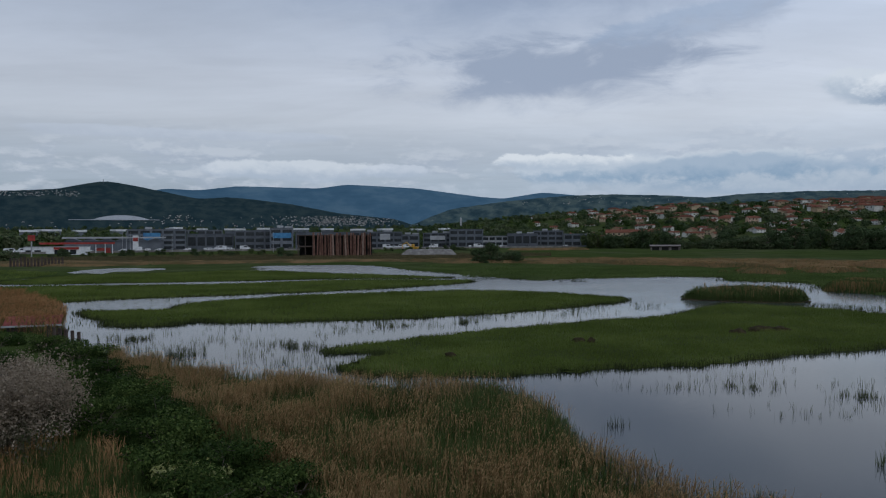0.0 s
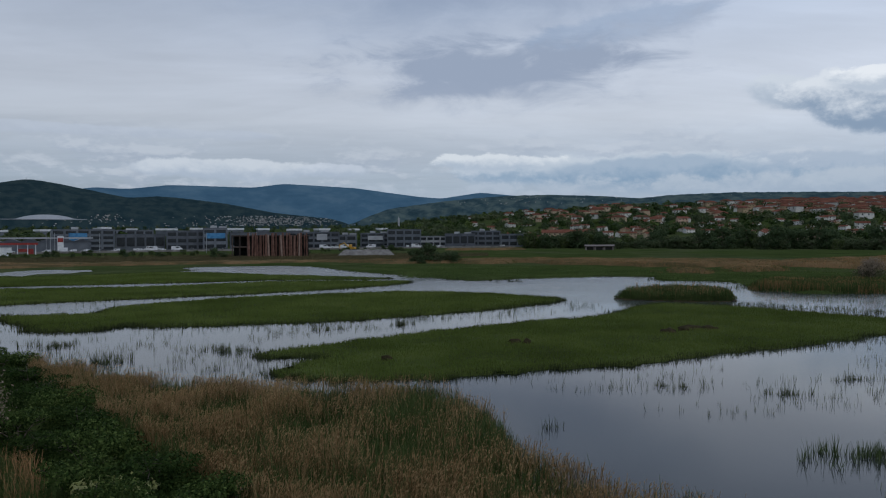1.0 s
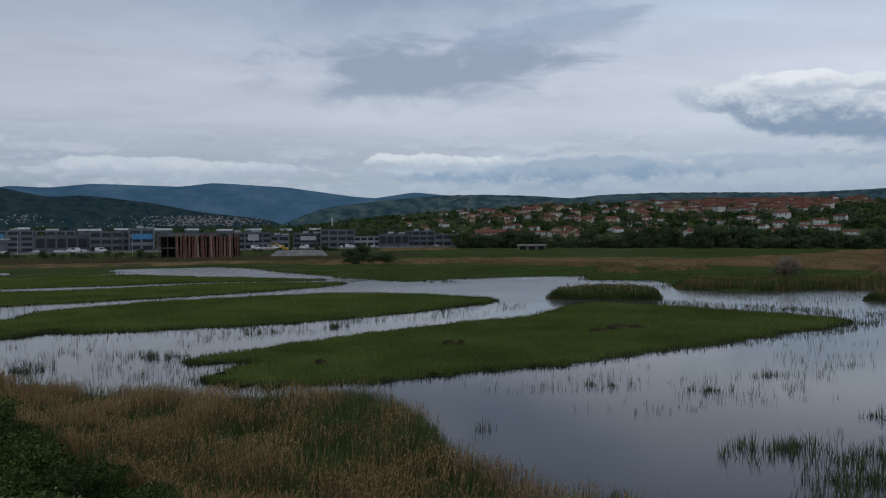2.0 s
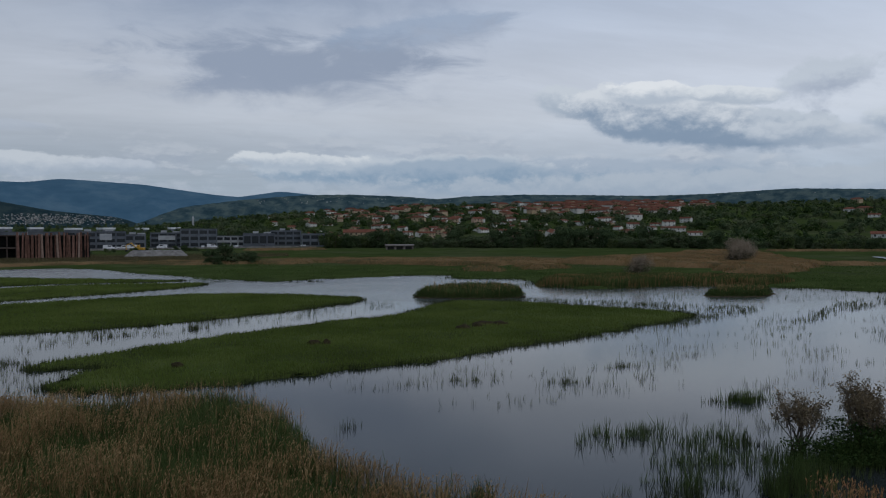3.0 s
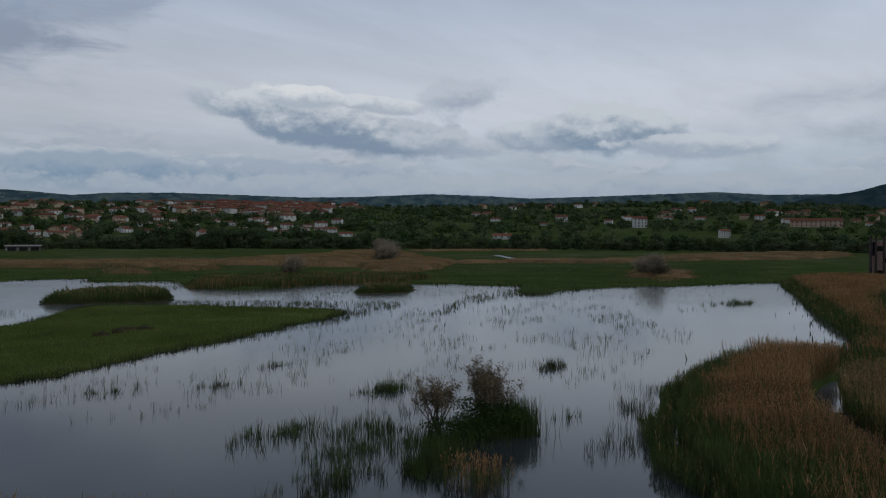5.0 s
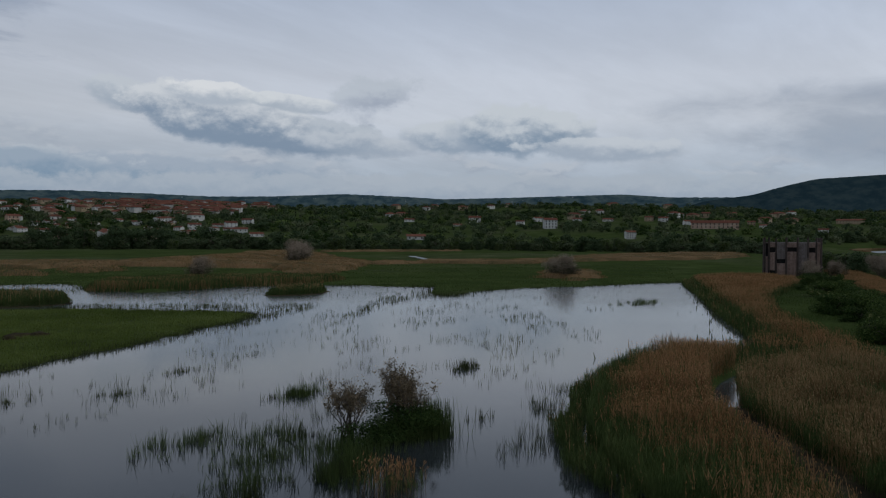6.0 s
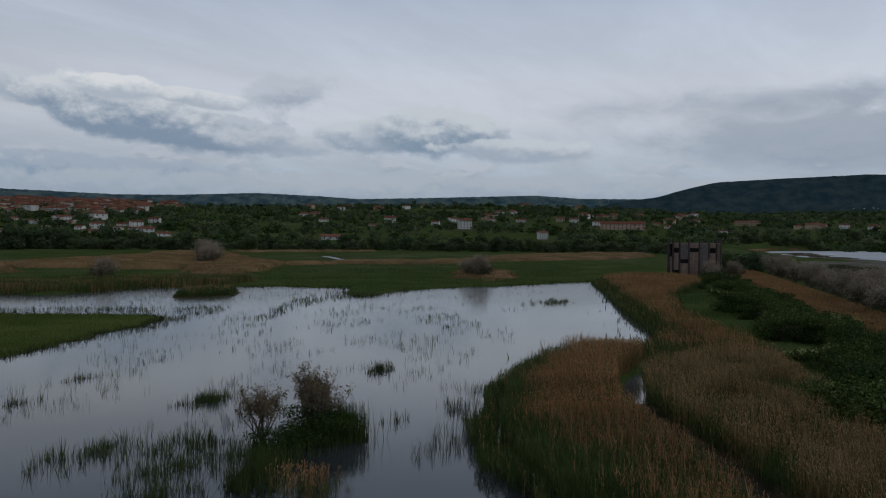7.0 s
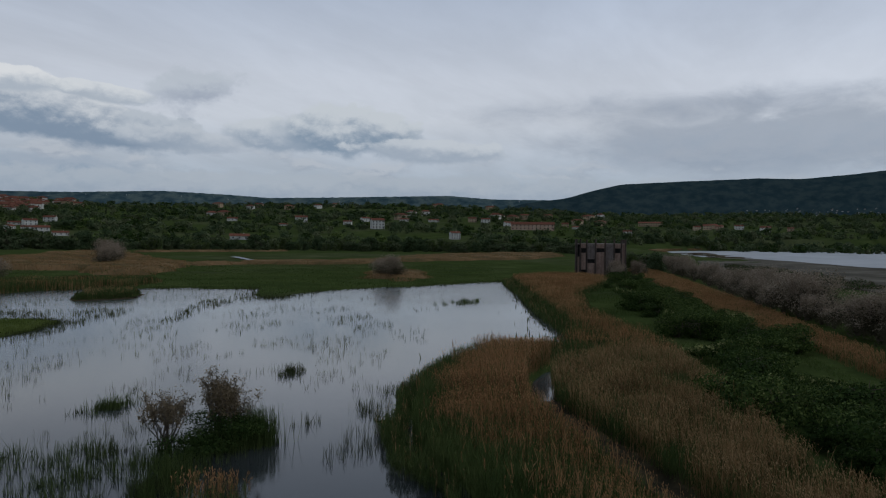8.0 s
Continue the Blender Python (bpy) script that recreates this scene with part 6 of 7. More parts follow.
commercial(-20.6, 505, 34, 22, 12.8, 4, 5, M_PANEL, "grey four-storey office block with window bays", sign=(-8, 2, 5.5, 11, M_BLUE, "blue and white sign panel"))
commercial(-17.0, 508, 28, 20, 9.8, 1, 5, M_PANEL_D, "grey office block with wide glazed bays")
commercial(-13.9, 498, 24, 20, 11.9, 3, 4, M_PANEL_D, "dark grey office block with a roof box")
commercial(-12.0, 492, 14, 20, 13.6, 3, 2, M_PANEL, "grey corner tower of the estate", sign=(-5.5, 6, 7.5, 10.8, M_BLUE, "large bright blue sign panel"))
commercial(-8.9, 500, 36, 22, 10.6, 1, 6, M_PANEL_D, "grey showroom with two tall glazed storeys")
commercial(-5.0, 520, 34, 20, 11.0, 3, 6, M_PANEL_D, "dark grey warehouse with window bands", sign=(2, 9, 6, 10, M_PANEL_L, "pale sign panel"))
commercial(-2.6, 535, 14, 20, 9.0, 2, 2, M_PANEL, "small dark grey flat-roofed office block")
commercial(-0.4, 560, 22, 20, 10.2, 3, 4, M_PANEL_D, "dark grey office block near the road", sign=(-6, 5, 5.5, 8.5, M_PANEL_L, "pale fascia panel"))
commercial(1.7, 555, 24, 20, 12.8, 3, 4, M_PANEL, "blue-grey office block near the road")
commercial(3.9, 570, 20, 20, 7.6, 2, 4, M_PANEL_L, "low pale warehouse beside the road")
commercial(5.9, 565, 22, 20, 9.4, 1, 4, M_PANEL_D, "dark grey office block below the town")
commercial(7.8, 575, 22, 20, 11.0, 3, 4, M_PANEL, "grey office block below the town")
commercial(10.2, 560, 24, 18, 9.3, 2, 4, M_PANEL, "grey two-storey commercial building below trees")
commercial(-27.5, 760, 50, 30, 7.6, 2, 8, M_PANEL_L, "large pale warehouse behind the fuel station")
commercial(-18.5, 740, 60, 30, 14.4, 3, 8, M_PANEL, "grey factory hall behind the offices")
commercial(-23.4, 780, 40, 30, 8.5, 2, 6, M_PANEL_L, "white warehouse behind the offices")

# pale sheds behind the offices
rg = np.random.default_rng(735)
for a, r, wide, rise in ((-28.6, 900, 22, 0.60), (-27.2, 960, 30, 0.64), (-25.4, 980, 16, 0.60), (-22.9, 960, 16, 0.64), (-19.2, 990, 16, 0.80), (-17.6, 1000, 16, 0.70),
                         (-15.4, 960, 30, 0.70), (-13.2, 980, 26, 0.74), (-10.6, 960, 30, 0.72), (-8.6, 1000, 20, 0.70), (-6.4, 980, 26, 0.66), (-4.2, 960, 20, 0.68), (-2.0, 1000, 18, 0.66), (0.2, 980, 20, 0.70)):
    x, y = polar(a, r)
    z = ground_at(x, y)
    wide *= 0.7
    high = 10 + r * math.tan(radians(rise - 0.12)) - z
    shed = thing("shed", pose(x, y, z, 0, 0, -a + rg.uniform(-25, 25)), "pale flat-roofed shed behind the trading estate", "building", "sheds behind the estate")
    part("wall", boxes((-wide / 2, wide / 2, 0, 18, -1, high - 2.2)), M_PANEL if rg.random() < 0.7 else M_PANEL_D, shed)
    part("roof", boxes((-wide / 2 - 0.4, wide / 2 + 0.4, -0.4, 18.4, high - 2.2, high)), M_WHITE, shed)
    part("gate", boxes((-3, 3, -0.25, 0.1, 0, 5)), M_PANEL_D, shed)

# hall with a row of low gables
hall = thing("market_hall", pose(*polar(-23.3, 470), 1.2, 0, 0, 23.3), "long low hall with gables darkened as shadow under a pale eave", "building")
part("wall", boxes((-26, 26, 0, 18, -1, 6.5)), M_PANEL_D, hall)
for k in range(6):
    bm = bmesh.new()
    x0 = -26 + k * 8.7
    vs = [bm.verts.new(p) for p in ((x0, -0.6, 6.5), (x0 + 8.5, -0.6, 6.5), (x0 + 4.25, -0.6, 8.2), (x0, 18, 6.5), (x0 + 8.5, 18, 6.5), (x0 + 4.25, 18, 8.2))]
    for f in ((0, 1, 2), (3, 5, 4), (0, 2, 5, 3), (2, 1, 4, 5), (1, 0, 3, 4)):
        bm.faces.new([vs[i] for i in f])
    # dark cladding colour stands for the triangular shadows below the eave
    part("gable_roof", bm, M_PANEL_D, hall)

part("eave", boxes((-27, 27, -1.4, -0.7, 7.9, 8.8)), M_PANEL_L, hall, "long pale eave board")

# fuel station
fuel = thing("fuel_station", pose(*polar(-26.5, 425), 1.3, 0, 0, 25.7) @ Matrix.Scale(0.86, 4), "white fuel station with red fascias", "fuel station")
part("shop_wall", boxes((-20, 14, -8, 4, -0.5, 4.4)), M_WHITE, fuel)
part("canopy", boxes((-12, 27, -3, 8, 5.9, 6.4), bevel=0.1), M_WHITE, fuel)
part("fascia", boxes((-12.2, 27.2, -3.25, -3.0, 5.9, 7.0), (27.0, 27.25, -3, 8, 5.9, 7.0), (-12.25, -12.0, -3, 8, 5.9, 7.0)), M_RED, fuel, "red canopy fascia")
for x in (17, 22, 26):
    part("column", boxes((x - 0.25, x + 0.25, -2.2, -1.7, -0.5, 5.9)), M_WHITE, fuel)
part("shop_band", boxes((-5, 8, -8.3, -8.02, 3.0, 4.3)), M_RED, fuel, "red band over the shop")
part("roof_edge", boxes((-20.2, 14.2, -8.2, 4.2, 4.4, 4.7)), M_PANEL_L, fuel, "pale roof edge")
for x in (-17.5, -13, -3, 1.0, 5):
    part("window", boxes((-1.6, 1.6, -0.12, 0.05, 0.3, 2.8)), M_GLASS, fuel).location = (x, -8, 0)
part("kiosk", boxes((17, 25, -1.0, 5, -0.5, 3.6)), M_RED, fuel, "red kiosk")
pylon = thing("price_pylon", pose(*polar(-28.4, 400), 1.2, 0, 0, 28) @ Matrix.Scale(0.8, 4), "tall fuel price pylon with a red top", "sign")
part("pole", boxes((-0.35, 0.35, -0.2, 0.2, -0.5, 11)), M_METAL, pylon)
part("sign_box", boxes((-1.9, 1.9, -0.4, 0.4, 8.8, 12.2), bevel=0.08), M_RED, pylon, "red sign box")
board = thing("sign_pylon", pose(*polar(-22.0, 430), 1.2, 0, 0, 22), "white and red advertising pylon", "sign")
part("sign_box", boxes((-1.4, 1.4, -0.3, 0.3, 0.0, 9.5), bevel=0.06), M_WHITE, board)
part("red_panel", boxes((-1.2, 1.2, -0.36, -0.31, 6.4, 8.4)), M_RED, board)
mast = thing("flagpole", pose(*polar(-22.6, 428), 1.2), "thin pale flagpole by the fuel station", "pole", "poles by the road")
bm = bmesh.new()
tube(bm, [(0, 0, -0.5), (0, 0, 11)], [0.16, 0.10], 8)
part("pole", bm, M_METAL, mast)
for a in (-22.85, -22.35, -19.6, -9.6, -9.1, -12.6):
    copy_thing(mast, pose(*polar(a, 430), 1.2))

# road along the estate
aa = np.radians(np.arange(-34, 10.1, 0.5))
rr = np.interp(np.degrees(aa), [-34, -10, 10], [412, 452, 520])
x0, y0, x1, y1 = (rr - 4) * np.sin(aa), (rr - 4) * np.cos(aa), (rr + 4) * np.sin(aa), (rr + 4) * np.cos(aa)
k = len(aa)
vs = np.concatenate([np.column_stack([x0, y0, np.full(k, 2.0)]), np.column_stack([x1, y1, np.full(k, 2.0)]), np.column_stack([x0 * 0.985, y0 * 0.985, np.full(k, 0.6)])])
i = np.arange(k - 1)
fs = np.concatenate([np.stack([i, i + 1, k + i + 1, k + i], 1), np.stack([2 * k + i, 2 * k + i + 1, i + 1, i], 1)])
me = fast_mesh("road", vs, fs, [M_ASPHALT, M_LAND], np.concatenate([np.zeros(k - 1), np.ones(k - 1)]))
tagged(new("road", me), "raised asphalt road along the trading estate", "road", kind="structure")
me = fast_mesh("guard_wall", np.concatenate([np.column_stack([x0 * 0.999, y0 * 0.999, np.full(k, 1.8)]), np.column_stack([x0 * 0.999, y0 * 0.999, np.full(k, 2.9)]),
                                              np.column_stack([x0, y0, np.full(k, 2.9)]), np.column_stack([x0, y0, np.full(k, 1.8)])]),
               np.concatenate([np.stack([i, i + 1, k + i + 1, k + i], 1), np.stack([k + i, k + i + 1, 2 * k + i + 1, 2 * k + i], 1),
                               np.stack([2 * k + i, 2 * k + i + 1, 3 * k + i + 1, 3 * k + i], 1)]), [M_GRAVEL])
tagged(new("guard_wall", me), "low concrete guard wall beside the road", "wall", kind="structure")


def vehicle(name, m, length, wide, high, hood, paint, label, category):
    """A parked car or van: shaped body, dark window band, four wheels with rims."""
    top = thing(name, m, label, category, "parked vehicles")
    bm = bmesh.new()
    prof = [(-length / 2, 0.35), (-length / 2, high * 0.9), (-length / 2 + 0.3, high), (length / 2 - hood - 0.7, high), (length / 2 - hood, high * 0.6), (length / 2 - 0.1, high * 0.5), (length / 2, 0.35)]
    a = [bm.verts.new((x, -wide / 2, z)) for x, z in prof]
    b = [bm.verts.new((x, wide / 2, z)) for x, z in prof]
    bm.faces.new(a)
    bm.faces.new(b[::-1])
    for i in range(len(prof)):
        bm.faces.new((a[i], b[i], b[(i + 1) % len(prof)], a[(i + 1) % len(prof)]))
    bmesh.ops.recalc_face_normals(bm, faces=bm.faces)
    part("body", bm, paint, top)
    part("window", boxes((-length * 0.1, length / 2 - hood - 0.75, -wide / 2 - 0.02, wide / 2 + 0.02, high * 0.62, high * 0.9)), M_GLASS, top)
    for sx_ in (-0.32, 0.32):
        for sy_ in (-1, 1):
            bm = bmesh.new()
            bmesh.ops.create_cone(bm, cap_ends=True, segments=14, radius1=0.34, radius2=0.34, depth=0.22, matrix=Matrix.Translation((sx_ * length, sy_ * (wide / 2 - 0.08), 0.34)) @ Matrix.Rotation(radians(90), 4, "X"))
            part("wheel", bm, M_TYRE, top)
    return top


van = vehicle("delivery_van", pose(*polar(-14.6, 472), 1.9, 0, 0, 14), 6.2, 2.1, 2.6, 1.0, M_WHITE, "white delivery van parked at the estate", "van")
car = vehicle("parked_car", pose(*polar(-16, 474), 1.9, 0, 0, 14), 4.4, 1.8, 1.5, 1.2, M_CAR_D, "dark grey car parked at the estate", "car")
pale = vehicle("parked_car", pose(*polar(-17, 474), 1.9, 0, 0, 14), 4.4, 1.8, 1.5, 1.2, M_WHITE, "white car parked at the estate", "car")
rg = np.random.default_rng(760)
for a, r, v in ((-28.9, 440, van), (-29.6, 436, van), (-28.2, 446, pale), (-19.4, 470, car), (-18.6, 470, pale), (-20.4, 466, car), (-16.4, 478, van), (-15.6, 474, pale), (-11.4, 472, car),
                (-10.2, 474, pale), (-9.4, 470, pale), (-8.6, 472, van), (-7.6, 474, car), (-8.1, 468, pale), (-6.8, 474, pale), (-3.2, 486, van), (-2.2, 488, car), (-21.3, 462, pale), (2.6, 520, van), (9.0, 530, pale)):
    copy_thing(v, pose(*polar(a, r), 1.9, 0, 0, -a + rg.uniform(-12, 12) + rg.choice((0, 180))))

rg = np.random.default_rng(745)
for k in range(26):  # more parked along the estate
    a = -27.5 + 34 * (k + rg.uniform(0, 1)) / 26
    r = np.interp(a, [-30, -10, 9], [432, 472, 540]) + rg.uniform(0, 14)
    copy_thing((van, pale, pale, car)[int(rg.integers(0, 4))], pose(*polar(a, r), 1.9, 0, 0, -a + rg.choice((0, 90, 180)) + rg.uniform(-8, 8)))
# forecourt of the estate and the motorway bank on the hill
aa = np.radians(np.arange(-30, 9.1, 0.5))
k = len(aa)
r0, r1 = np.interp(np.degrees(aa), [-30, -10, 9], [418, 458, 526]), np.interp(np.degrees(aa), [-30, -10, 9], [480, 500, 575])
vs = np.concatenate([np.column_stack([r0 * np.sin(aa), r0 * np.cos(aa), np.full(k, 1.86)]), np.column_stack([r1 * np.sin(aa), r1 * np.cos(aa), np.full(k, 1.86)])])
i = np.arange(k - 1)
tagged(new("pavement_forecourt", fast_mesh("pavement_forecourt", vs, np.stack([i, i + 1, k + i + 1, k + i], 1), [M_GRAVEL])), "grey paved forecourt of the trading estate", "pavement", kind="structure")
aa = np.radians(np.arange(-26.2, -20.3, 0.2))
k = len(aa)
high_ = 0.8 + 11.5 * np.clip(1 - ((np.degrees(aa) + 22.9) / 1.75) ** 2, 0, 1) ** 0.8
top_z = 54.5 + high_
rows = [[], [], [], []]
for a, zt, hh in zip(np.degrees(aa), top_z, high_):  # a strip laid on the slope
    up, down = (on_hill(a, math.degrees(math.atan((z - 10) / 2200))) for z in (zt, zt - hh))
    rows[0].append((down.x, down.y, down.z - 5))
    rows[1].append((down.x * 0.998, down.y * 0.998, down.z + 0.6))
    rows[2].append((up.x * 0.998, up.y * 0.998, up.z + 0.6))
    rows[3].append((up.x, up.y, up.z - 5))
vs = np.concatenate([np.array(r) for r in rows])
i = np.arange(k - 1)
fs = np.concatenate([np.stack([b * k + i, b * k + i + 1, (b + 1) * k + i + 1, (b + 1) * k + i], 1) for b in range(3)])
tagged(new("motorway_bank", fast_mesh("motorway_bank", vs, fs, [M_PANEL_L])), "pale motorway bank cut across the wooded hill", "embankment", kind="structure")

# ---- slatted visitor building ----
vx, vy = -50.5, 356.5
centre = thing("visitor_building", pose(vx, vy, 0.3, 0, 0, 7.0), "two-storey building behind upright red-brown logs", "building")
# black filling in place of the unlit rooms behind the logs
part("core", boxes((-10.5, 17.0, 1.4, 13, 0, 9.8)), M_SHADE, centre)
part("roof", boxes((-17.6, 17.6, 0.4, 13.4, 9.8, 10.3)), M_WOOD_DARK, centre)
part("floor_slab", boxes((-17.4, -10.4, 0.6, 13, 4.6, 5.1)), M_WOOD_DARK, centre)
# back of the open bay, blackened to read as deep shade
part("rear_wall", boxes((-17.4, -10.5, 11, 12.6, 0, 9.8)), M_SHADE, centre)
for x in (-17.3, -14.0, -10.7):
    part("post", boxes((x - 0.22, x + 0.22, 0.5, 0.95, 0, 9.8)), M_WOOD_DARK, centre)
rg = np.random.default_rng(770)
x = -10.0
while x < 17.2:
    w = rg.uniform(0.65, 1.15)
    bm = bmesh.new()
    tilt = rg.normal(0, 0.25)
    hgt = rg.uniform(9.9, 11.6)
    tube(bm, [(x, 0, -0.3), (x + tilt * 0.5, rg.normal(0, 0.08), hgt * 0.5), (x + tilt, 0, hgt)], [w * 0.55, w * 0.5, w * 0.44], 7)
    part("log", bm, M_WOOD_RED if rg.random() < 0.75 else M_WOOD, centre)
    x += w + abs(rg.normal(0.28, 0.22))

# gravel heap and digger
bm = bmesh.new()
bmesh.ops.create_grid(bm, x_segments=30, y_segments=14, size=1.0)
for v in bm.verts:
    x, y = v.co.x * 13.5, v.co.y * 7
    fall = min(1.0, (1 - abs(v.co.x)) * 4.5, (1 - abs(v.co.y)) * 2.2)
    v.co = Vector((x, y, 2.7 * max(0.0, fall) + 0.25 * noise.noise(Vector((x, y, 0)) * 0.5) - 0.15))
heap = part("gravel_heap", bm, M_GRAVEL, None)
heap.location, heap.rotation_euler = (*polar(-1.1, 368), 0.9), (0, 0, 0)
tagged(heap, "pale grey heap of crushed stone", "heap")
digger = thing("excavator", pose(*polar(-2.2, 430), 1.7, 0, 0, 160), "yellow excavator on the building site", "excavator")
part("tracks", boxes((-2, 2, -1.5, -0.9, 0, 0.9), (-2, 2, 0.9, 1.5, 0, 0.9), bevel=0.15), M_TYRE, digger)
part("cab", boxes((-2.2, 1.8, -1.4, 1.4, 1.0, 2.2), (0.4, 1.8, -1.3, 0.2, 2.2, 3.6), bevel=0.1), M_YELLOW, digger)
bm = bmesh.new()
tube(bm, [(1.5, 0.6, 1.8), (4.4, 0.6, 4.6), (7.2, 0.6, 3.2)], [0.35, 0.35, 0.25], 6)
tube(bm, [(7.2, 0.6, 3.2), (6.8, 0.6, 0.6)], [0.25, 0.2], 6)
part("arm", bm, M_YELLOW, digger)
part("bucket", boxes((6.2, 7.3, 0.0, 1.2, 0.1, 1.0), bevel=0.1), M_TYRE, digger)

# ---- timber observation tower ----
tw = thing("observation_tower", pose(193.2, 48.2, 0.3, 0, 0, -72.5) @ Matrix.Diagonal((0.93, 0.93, 1.0, 1.0)), "timber bird-watching tower with grey-brown board panels", "tower")
W, HH = 6.6, 8.6
# solid black filling, painted shade for the openings between the boards
part("core", boxes((-W + 0.3, W - 0.3, 0.5, 8.0, 0, HH - 0.3)), M_SHADE, tw)
part("roof", boxes((-W + 0.1, W - 0.1, 0.15, 8.3, HH - 0.25, HH), bevel=0.03), M_WOOD_GREY, tw)
posts = (-6.6, -5.6, -3.9, -1.5, 1.1, 3.5, 5.4, 6.5)
for k, x in enumerate(posts):
    bm = bmesh.new()
    tube(bm, [(x, -0.1, -0.4), (x, -0.1, HH + (1.15 if k not in (2,) else 0.9))], [0.27, 0.23], 8)
    part("post", bm, M_WOOD_DARK, tw)
for y in (3.0, 6.0, 8.3):
    for x in (-6.6, 6.6):
        bm = bmesh.new()
        tube(bm, [(x, y, -0.4), (x, y, HH + 1.0)], [0.27, 0.23], 8)
        part("post", bm, M_WOOD_DARK, tw)


def panel(x0, x1, z0, z1, mat_):
    n_ = max(2, int((x1 - x0) / 0.24))
    w_ = (x1 - x0) / n_
    for i_ in range(n_):
        part("board", boxes((x0 + i_ * w_ + 0.012, x0 + (i_ + 1) * w_ - 0.012, 0.12 + 0.02 * (i_ % 2), 0.18 + 0.02 * (i_ % 2), z0, z1)), mat_, tw)


for x0, x1, spans in ((-6.4, -5.8, ((0, 5.2),)), (-5.4, -4.1, ((0.0, 0.8), (1.9, 6.2), (7.4, HH))), (-3.7, -1.7, ((0, 3.6), (4.6, HH))), (-1.3, 0.9, ((0, 6.4), (7.4, HH))),
                      (1.3, 3.3, ((0, HH),)), (3.7, 5.2, ((0, 6.2), (7.4, HH))), (5.5, 6.4, ((0, HH),))):
    for k, (z0, z1) in enumerate(spans):
        panel(x0, x1, z0, z1, M_WOOD_GREY if (z1 > 8 and x0 in (-3.7, 1.3)) else M_WOOD)
for y0 in (0.6, 3.3, 6.3):
    for x in (-6.55, 6.5):
        part("side_board", boxes((x - 0.03, x + 0.03, y0, y0 + 2.2, 0, 5.6)), M_WOOD, tw)

# ---- low field shed under the meadow trees ----
x, y = polar(16.2, 446)
shed = thing("field_shed", pose(x, y, ground_at(x, y), 0, 0, -16.2), "long low grey field shed under the trees", "shed")
part("wall", boxes((-8, 8, 0, 4, -0.4, 2.3)), M_WOOD_GREY, shed)
bm = bmesh.new()
box(bm, -8.5, 8.5, -0.6, 4.6, 0.0, 0.14, turn=Matrix.Translation((0, 0, 2.35)) @ Matrix.Rotation(radians(7), 4, "X"))
part("roof", bm, M_WOOD_GREY, shed)
for x in (-5.2, 0.0, 5.2):
    # black panel on the solid wall, drawn as the shade of an open doorway
    part("doorway", boxes((x - 1.9, x + 1.9, -0.06, 0.1, -0.2, 1.9)), M_SHADE, shed)
    part("post", boxes((x + 2.3, x + 2.5, -0.2, 0.0, -0.3, 2.3)), M_WOOD_DARK, shed)

# ---- mast on the wooded hill ----
top_of = on_hill(-24.0, 3.62) or on_hill(-24.0, 3.4)
mast = thing("radio_mast", pose(*top_of), "thin radio mast on the hilltop", "mast")
bm = bmesh.new()
tube(bm, [(0, 0, -4), (0, 0, 9), (0, 0, 19)], [0.9, 0.7, 0.4], 6)
part("pole", bm, M_PANEL_D, mast)
part("platform", boxes((-2.2, 2.2, -2.2, 2.2, 11, 12.2), bevel=0.2), M_PANEL_D, mast)

# ---- shore fittings on the left: a hide roof and mooring posts ----
hide = thing("bird_hide", pose(-41.8, 77.5, 0.4, 0, 0, 22), "low wooden bird hide with a faded red roof", "hut")
part("wall", boxes((-2.3, 2.3, -0.9, 0.9, -0.3, 0.8)), M_WOOD_DARK, hide)
bm = bmesh.new()
box(bm, -2.6, 2.6, -1.4, 1.4, 0.0, 0.1, turn=Matrix.Translation((0, 0, 1.05)) @ Matrix.Rotation(radians(14), 4, "X"))
part("roof", bm, M_RED_ROOF, hide)
part("roof_edge", boxes((-2.7, 2.7, -1.46, -1.36, 0.62, 0.80)), M_PANEL_L, hide, "pale metal roof edge")
for k in range(6):
    bm = bmesh.new()
    tube(bm, [(0, 0, -0.8), (0.02, 0, 0.6), (0.0, 0.02, 1.35)], [0.19, 0.18, 0.16], 8)
    ob = part("timber_post", bm, M_WOOD_DARK, None)
    ob.location = (-38.6 + k * 1.05, 74.2 - k * 0.95, 0.0)
    tagged(ob, "short dark timber post at the water's edge", "post", "timber posts at the shore")
# palisade by the far bank
fence = thing("timber_screen", pose(*polar(-28.0, 283), 0.5, 0, 0, 28), "dark upright timber screen on the far bank", "fence")
rg = np.random.default_rng(780)
for k in range(16):
    x = -8 + k
    bm = bmesh.new()
    tube(bm, [(x, 0, -0.5), (x, rg.normal(0, 0.05), rg.uniform(2.4, 3.1))], [0.36, 0.33], 7)
    part("pale", bm, M_WOOD_DARK, fence)

# ---- mudflats round the lagoon ----
line = outline([(228, 24), (262, 30), (320, 40), (392, 50), (410, 37), (396, 20), (366, 9), (321, -9), (296, -21), (250, -60), (190, -50), (150, -26), (190, 2)], 5, 0.5, 795)
bm = bmesh.new()
f = bm.faces.new([bm.verts.new((x, y, 0.66)) for x, y in line])
ext = bmesh.ops.extrude_face_region(bm, geom=[f])
for v in [g for g in ext["geom"] if isinstance(g, bmesh.types.BMVert)]:
    v.co.z = -0.6
bmesh.ops.recalc_face_normals(bm, faces=bm.faces)
tagged(part("mud_flat", bm, M_MUD, None), "wide tan mud flat beside the lagoon", "mud flat", kind="structure")
rg = np.random.default_rng(796)
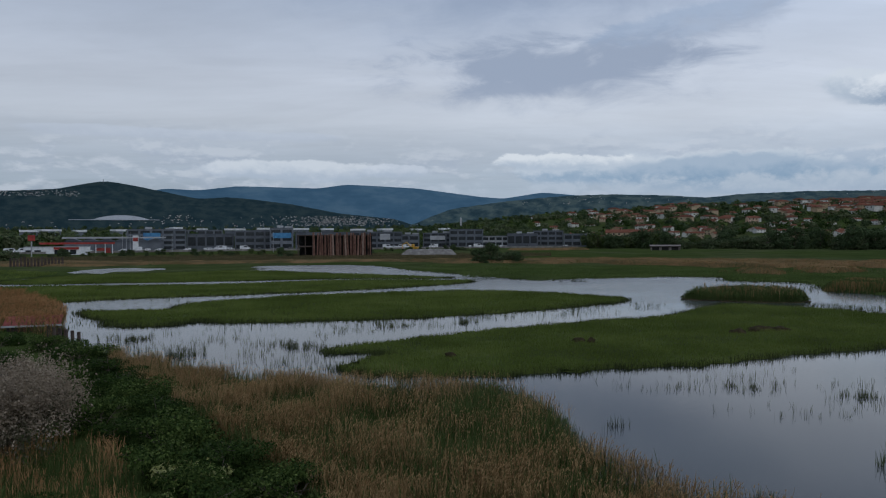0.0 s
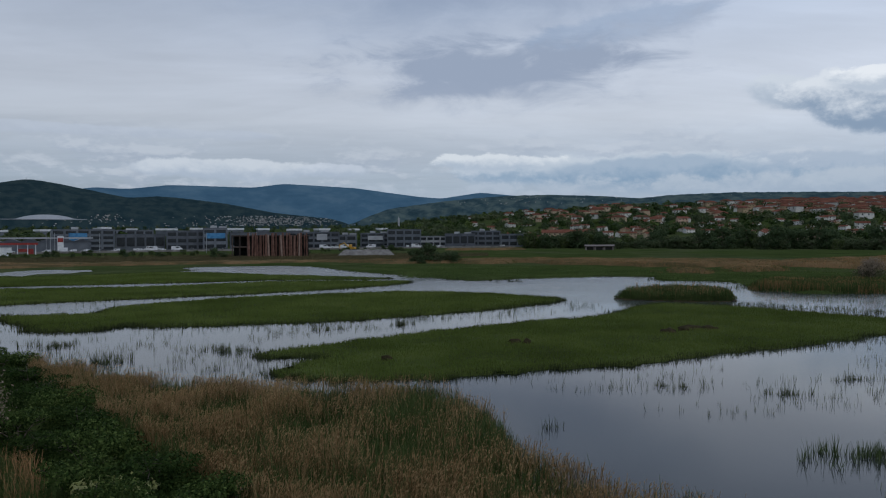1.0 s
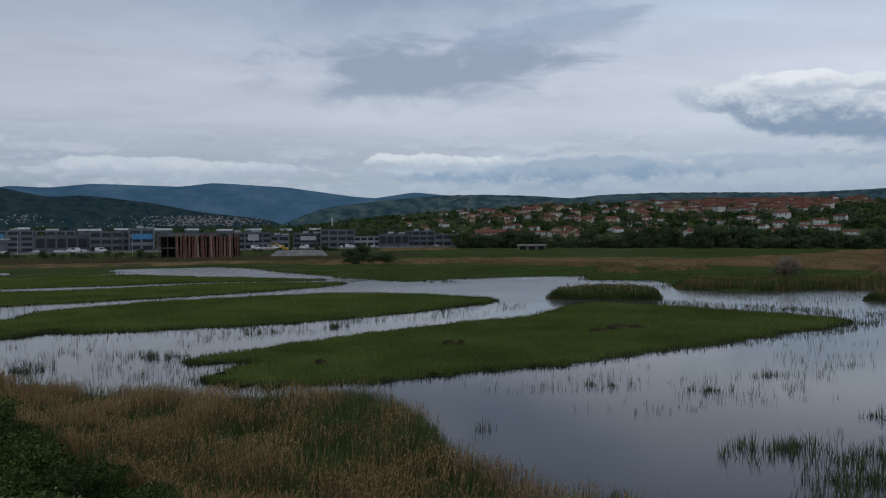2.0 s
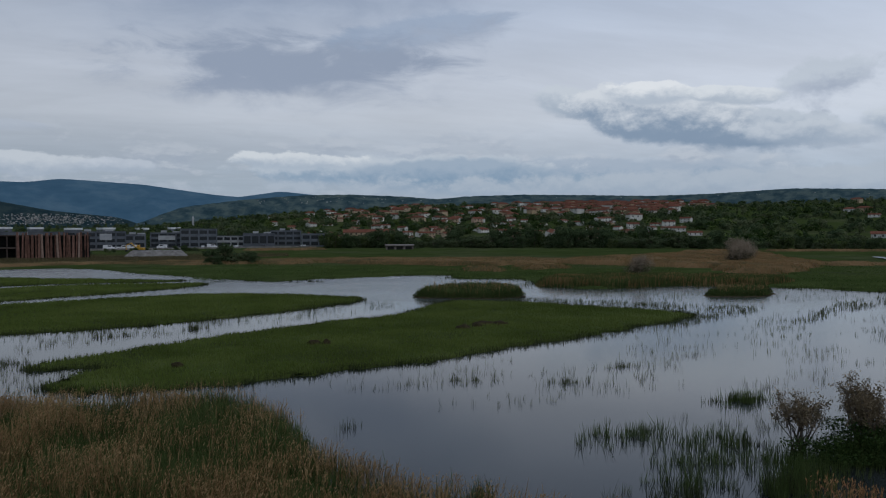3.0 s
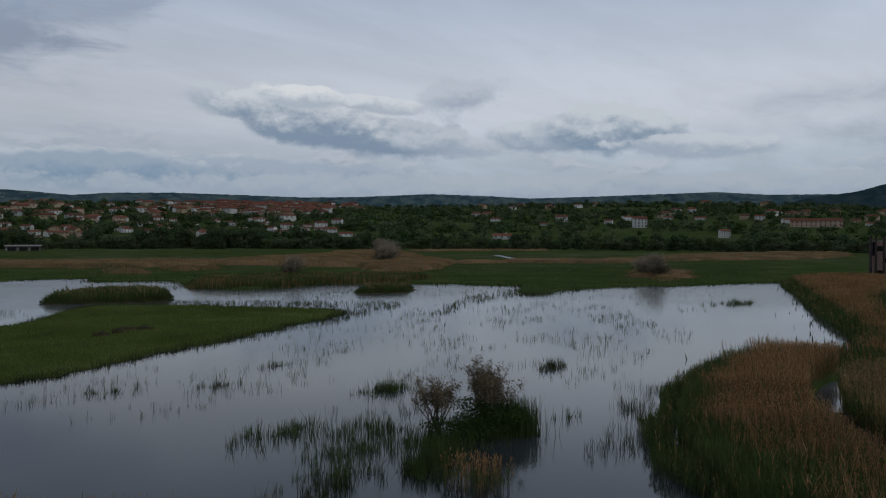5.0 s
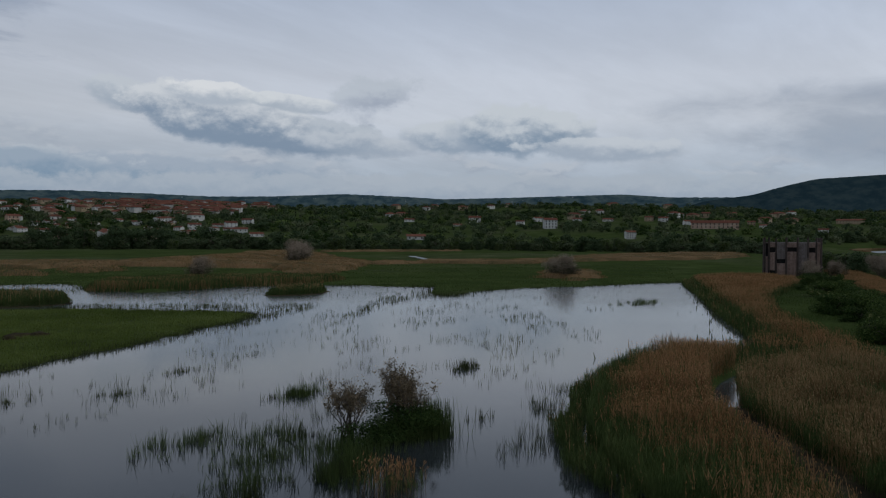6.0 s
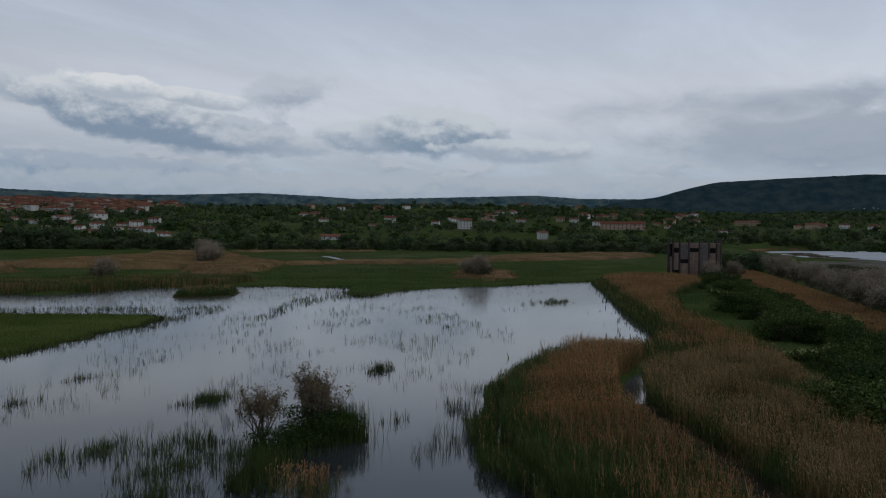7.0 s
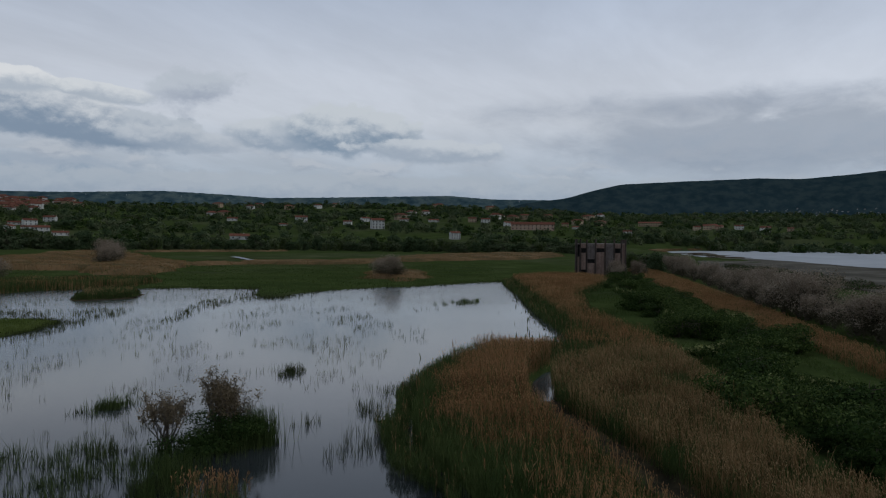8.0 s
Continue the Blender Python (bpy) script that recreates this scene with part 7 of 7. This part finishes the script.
p = scatter(outline([(222, 20), (262, 24), (300, 30), (290, 18), (240, 0), (190, -12), (160, -18), (184, 2)], 5), 260, rg)
c = np.column_stack([p, np.full(len(p), 0.9)])
r = np.column_stack([rg.uniform(0.8, 2.2, 260), rg.uniform(0.8, 2.2, 260), rg.uniform(0.4, 0.9, 260)])
tagged(new("salt_scrub", quads_mesh("salt_scrub", leaf_cloud(c, r, 22000, 0.16, rg), [M_SHRUB, M_TAMGREEN], rg.integers(0, 2, 22000))), "low dark scrub on the mud flat", "scrub", kind="stuff")
for k, (pts, lab) in enumerate((([(322, -8), (366, 9), (397, 20), (408, 34), (424, 40), (404, 12), (370, -2), (324, -20), (302, -30), (290, -22)], "pale drying mud bank by the lagoon"),
                             ([(297, -20), (322, -9), (332, -16), (310, -34), (272, -66), (256, -60)], "pale drying mud bank by the lagoon"),
                             ([(552, 90), (640, 102), (728, 38), (796, -54), (808, -48), (740, 50), (646, 114), (548, 98)], "rust-brown reed bank on the lagoon's far shore"))):
    line = outline(pts, 6, 0.6, 790 + k)
    bm = bmesh.new()
    f = bm.faces.new([bm.verts.new((x, y, 1.9 if k == 2 else 0.08)) for x, y in line])
    ext = bmesh.ops.extrude_face_region(bm, geom=[f])
    for v in [g for g in ext["geom"] if isinstance(g, bmesh.types.BMVert)]:
        v.co.z = -0.6
    bmesh.ops.recalc_face_normals(bm, faces=bm.faces)
    ob = part("mud_bank", bm, M_LITTER if k == 2 else M_MUD, None)
    tagged(ob, lab, "mud bank", kind="structure")
for k in range(16):
    x, y = 425 + k * 9 + 6 * math.sin(k * 2.1), 36 + k * 2.6 + 5 * math.sin(k * 3.7)
    bm = bmesh.new()
    bmesh.ops.create_icosphere(bm, subdivisions=2, radius=1.0)
    for v in bm.verts:
        v.co = Vector((v.co.x * (7 + 3 * math.sin(k)), v.co.y * 2.4, v.co.z * 0.5)) * (1 + 0.2 * noise.noise(v.co * 2 + Vector((k, 0, 0))))
    ob = part("mud_islet", bm, M_REED_SOIL, None)
    ob.location, ob.rotation_euler = (x, y, 0), (0, 0, -1.1)
    tagged(ob, "small dark mud islet in the lagoon", "islet", "mud islets in the lagoon")
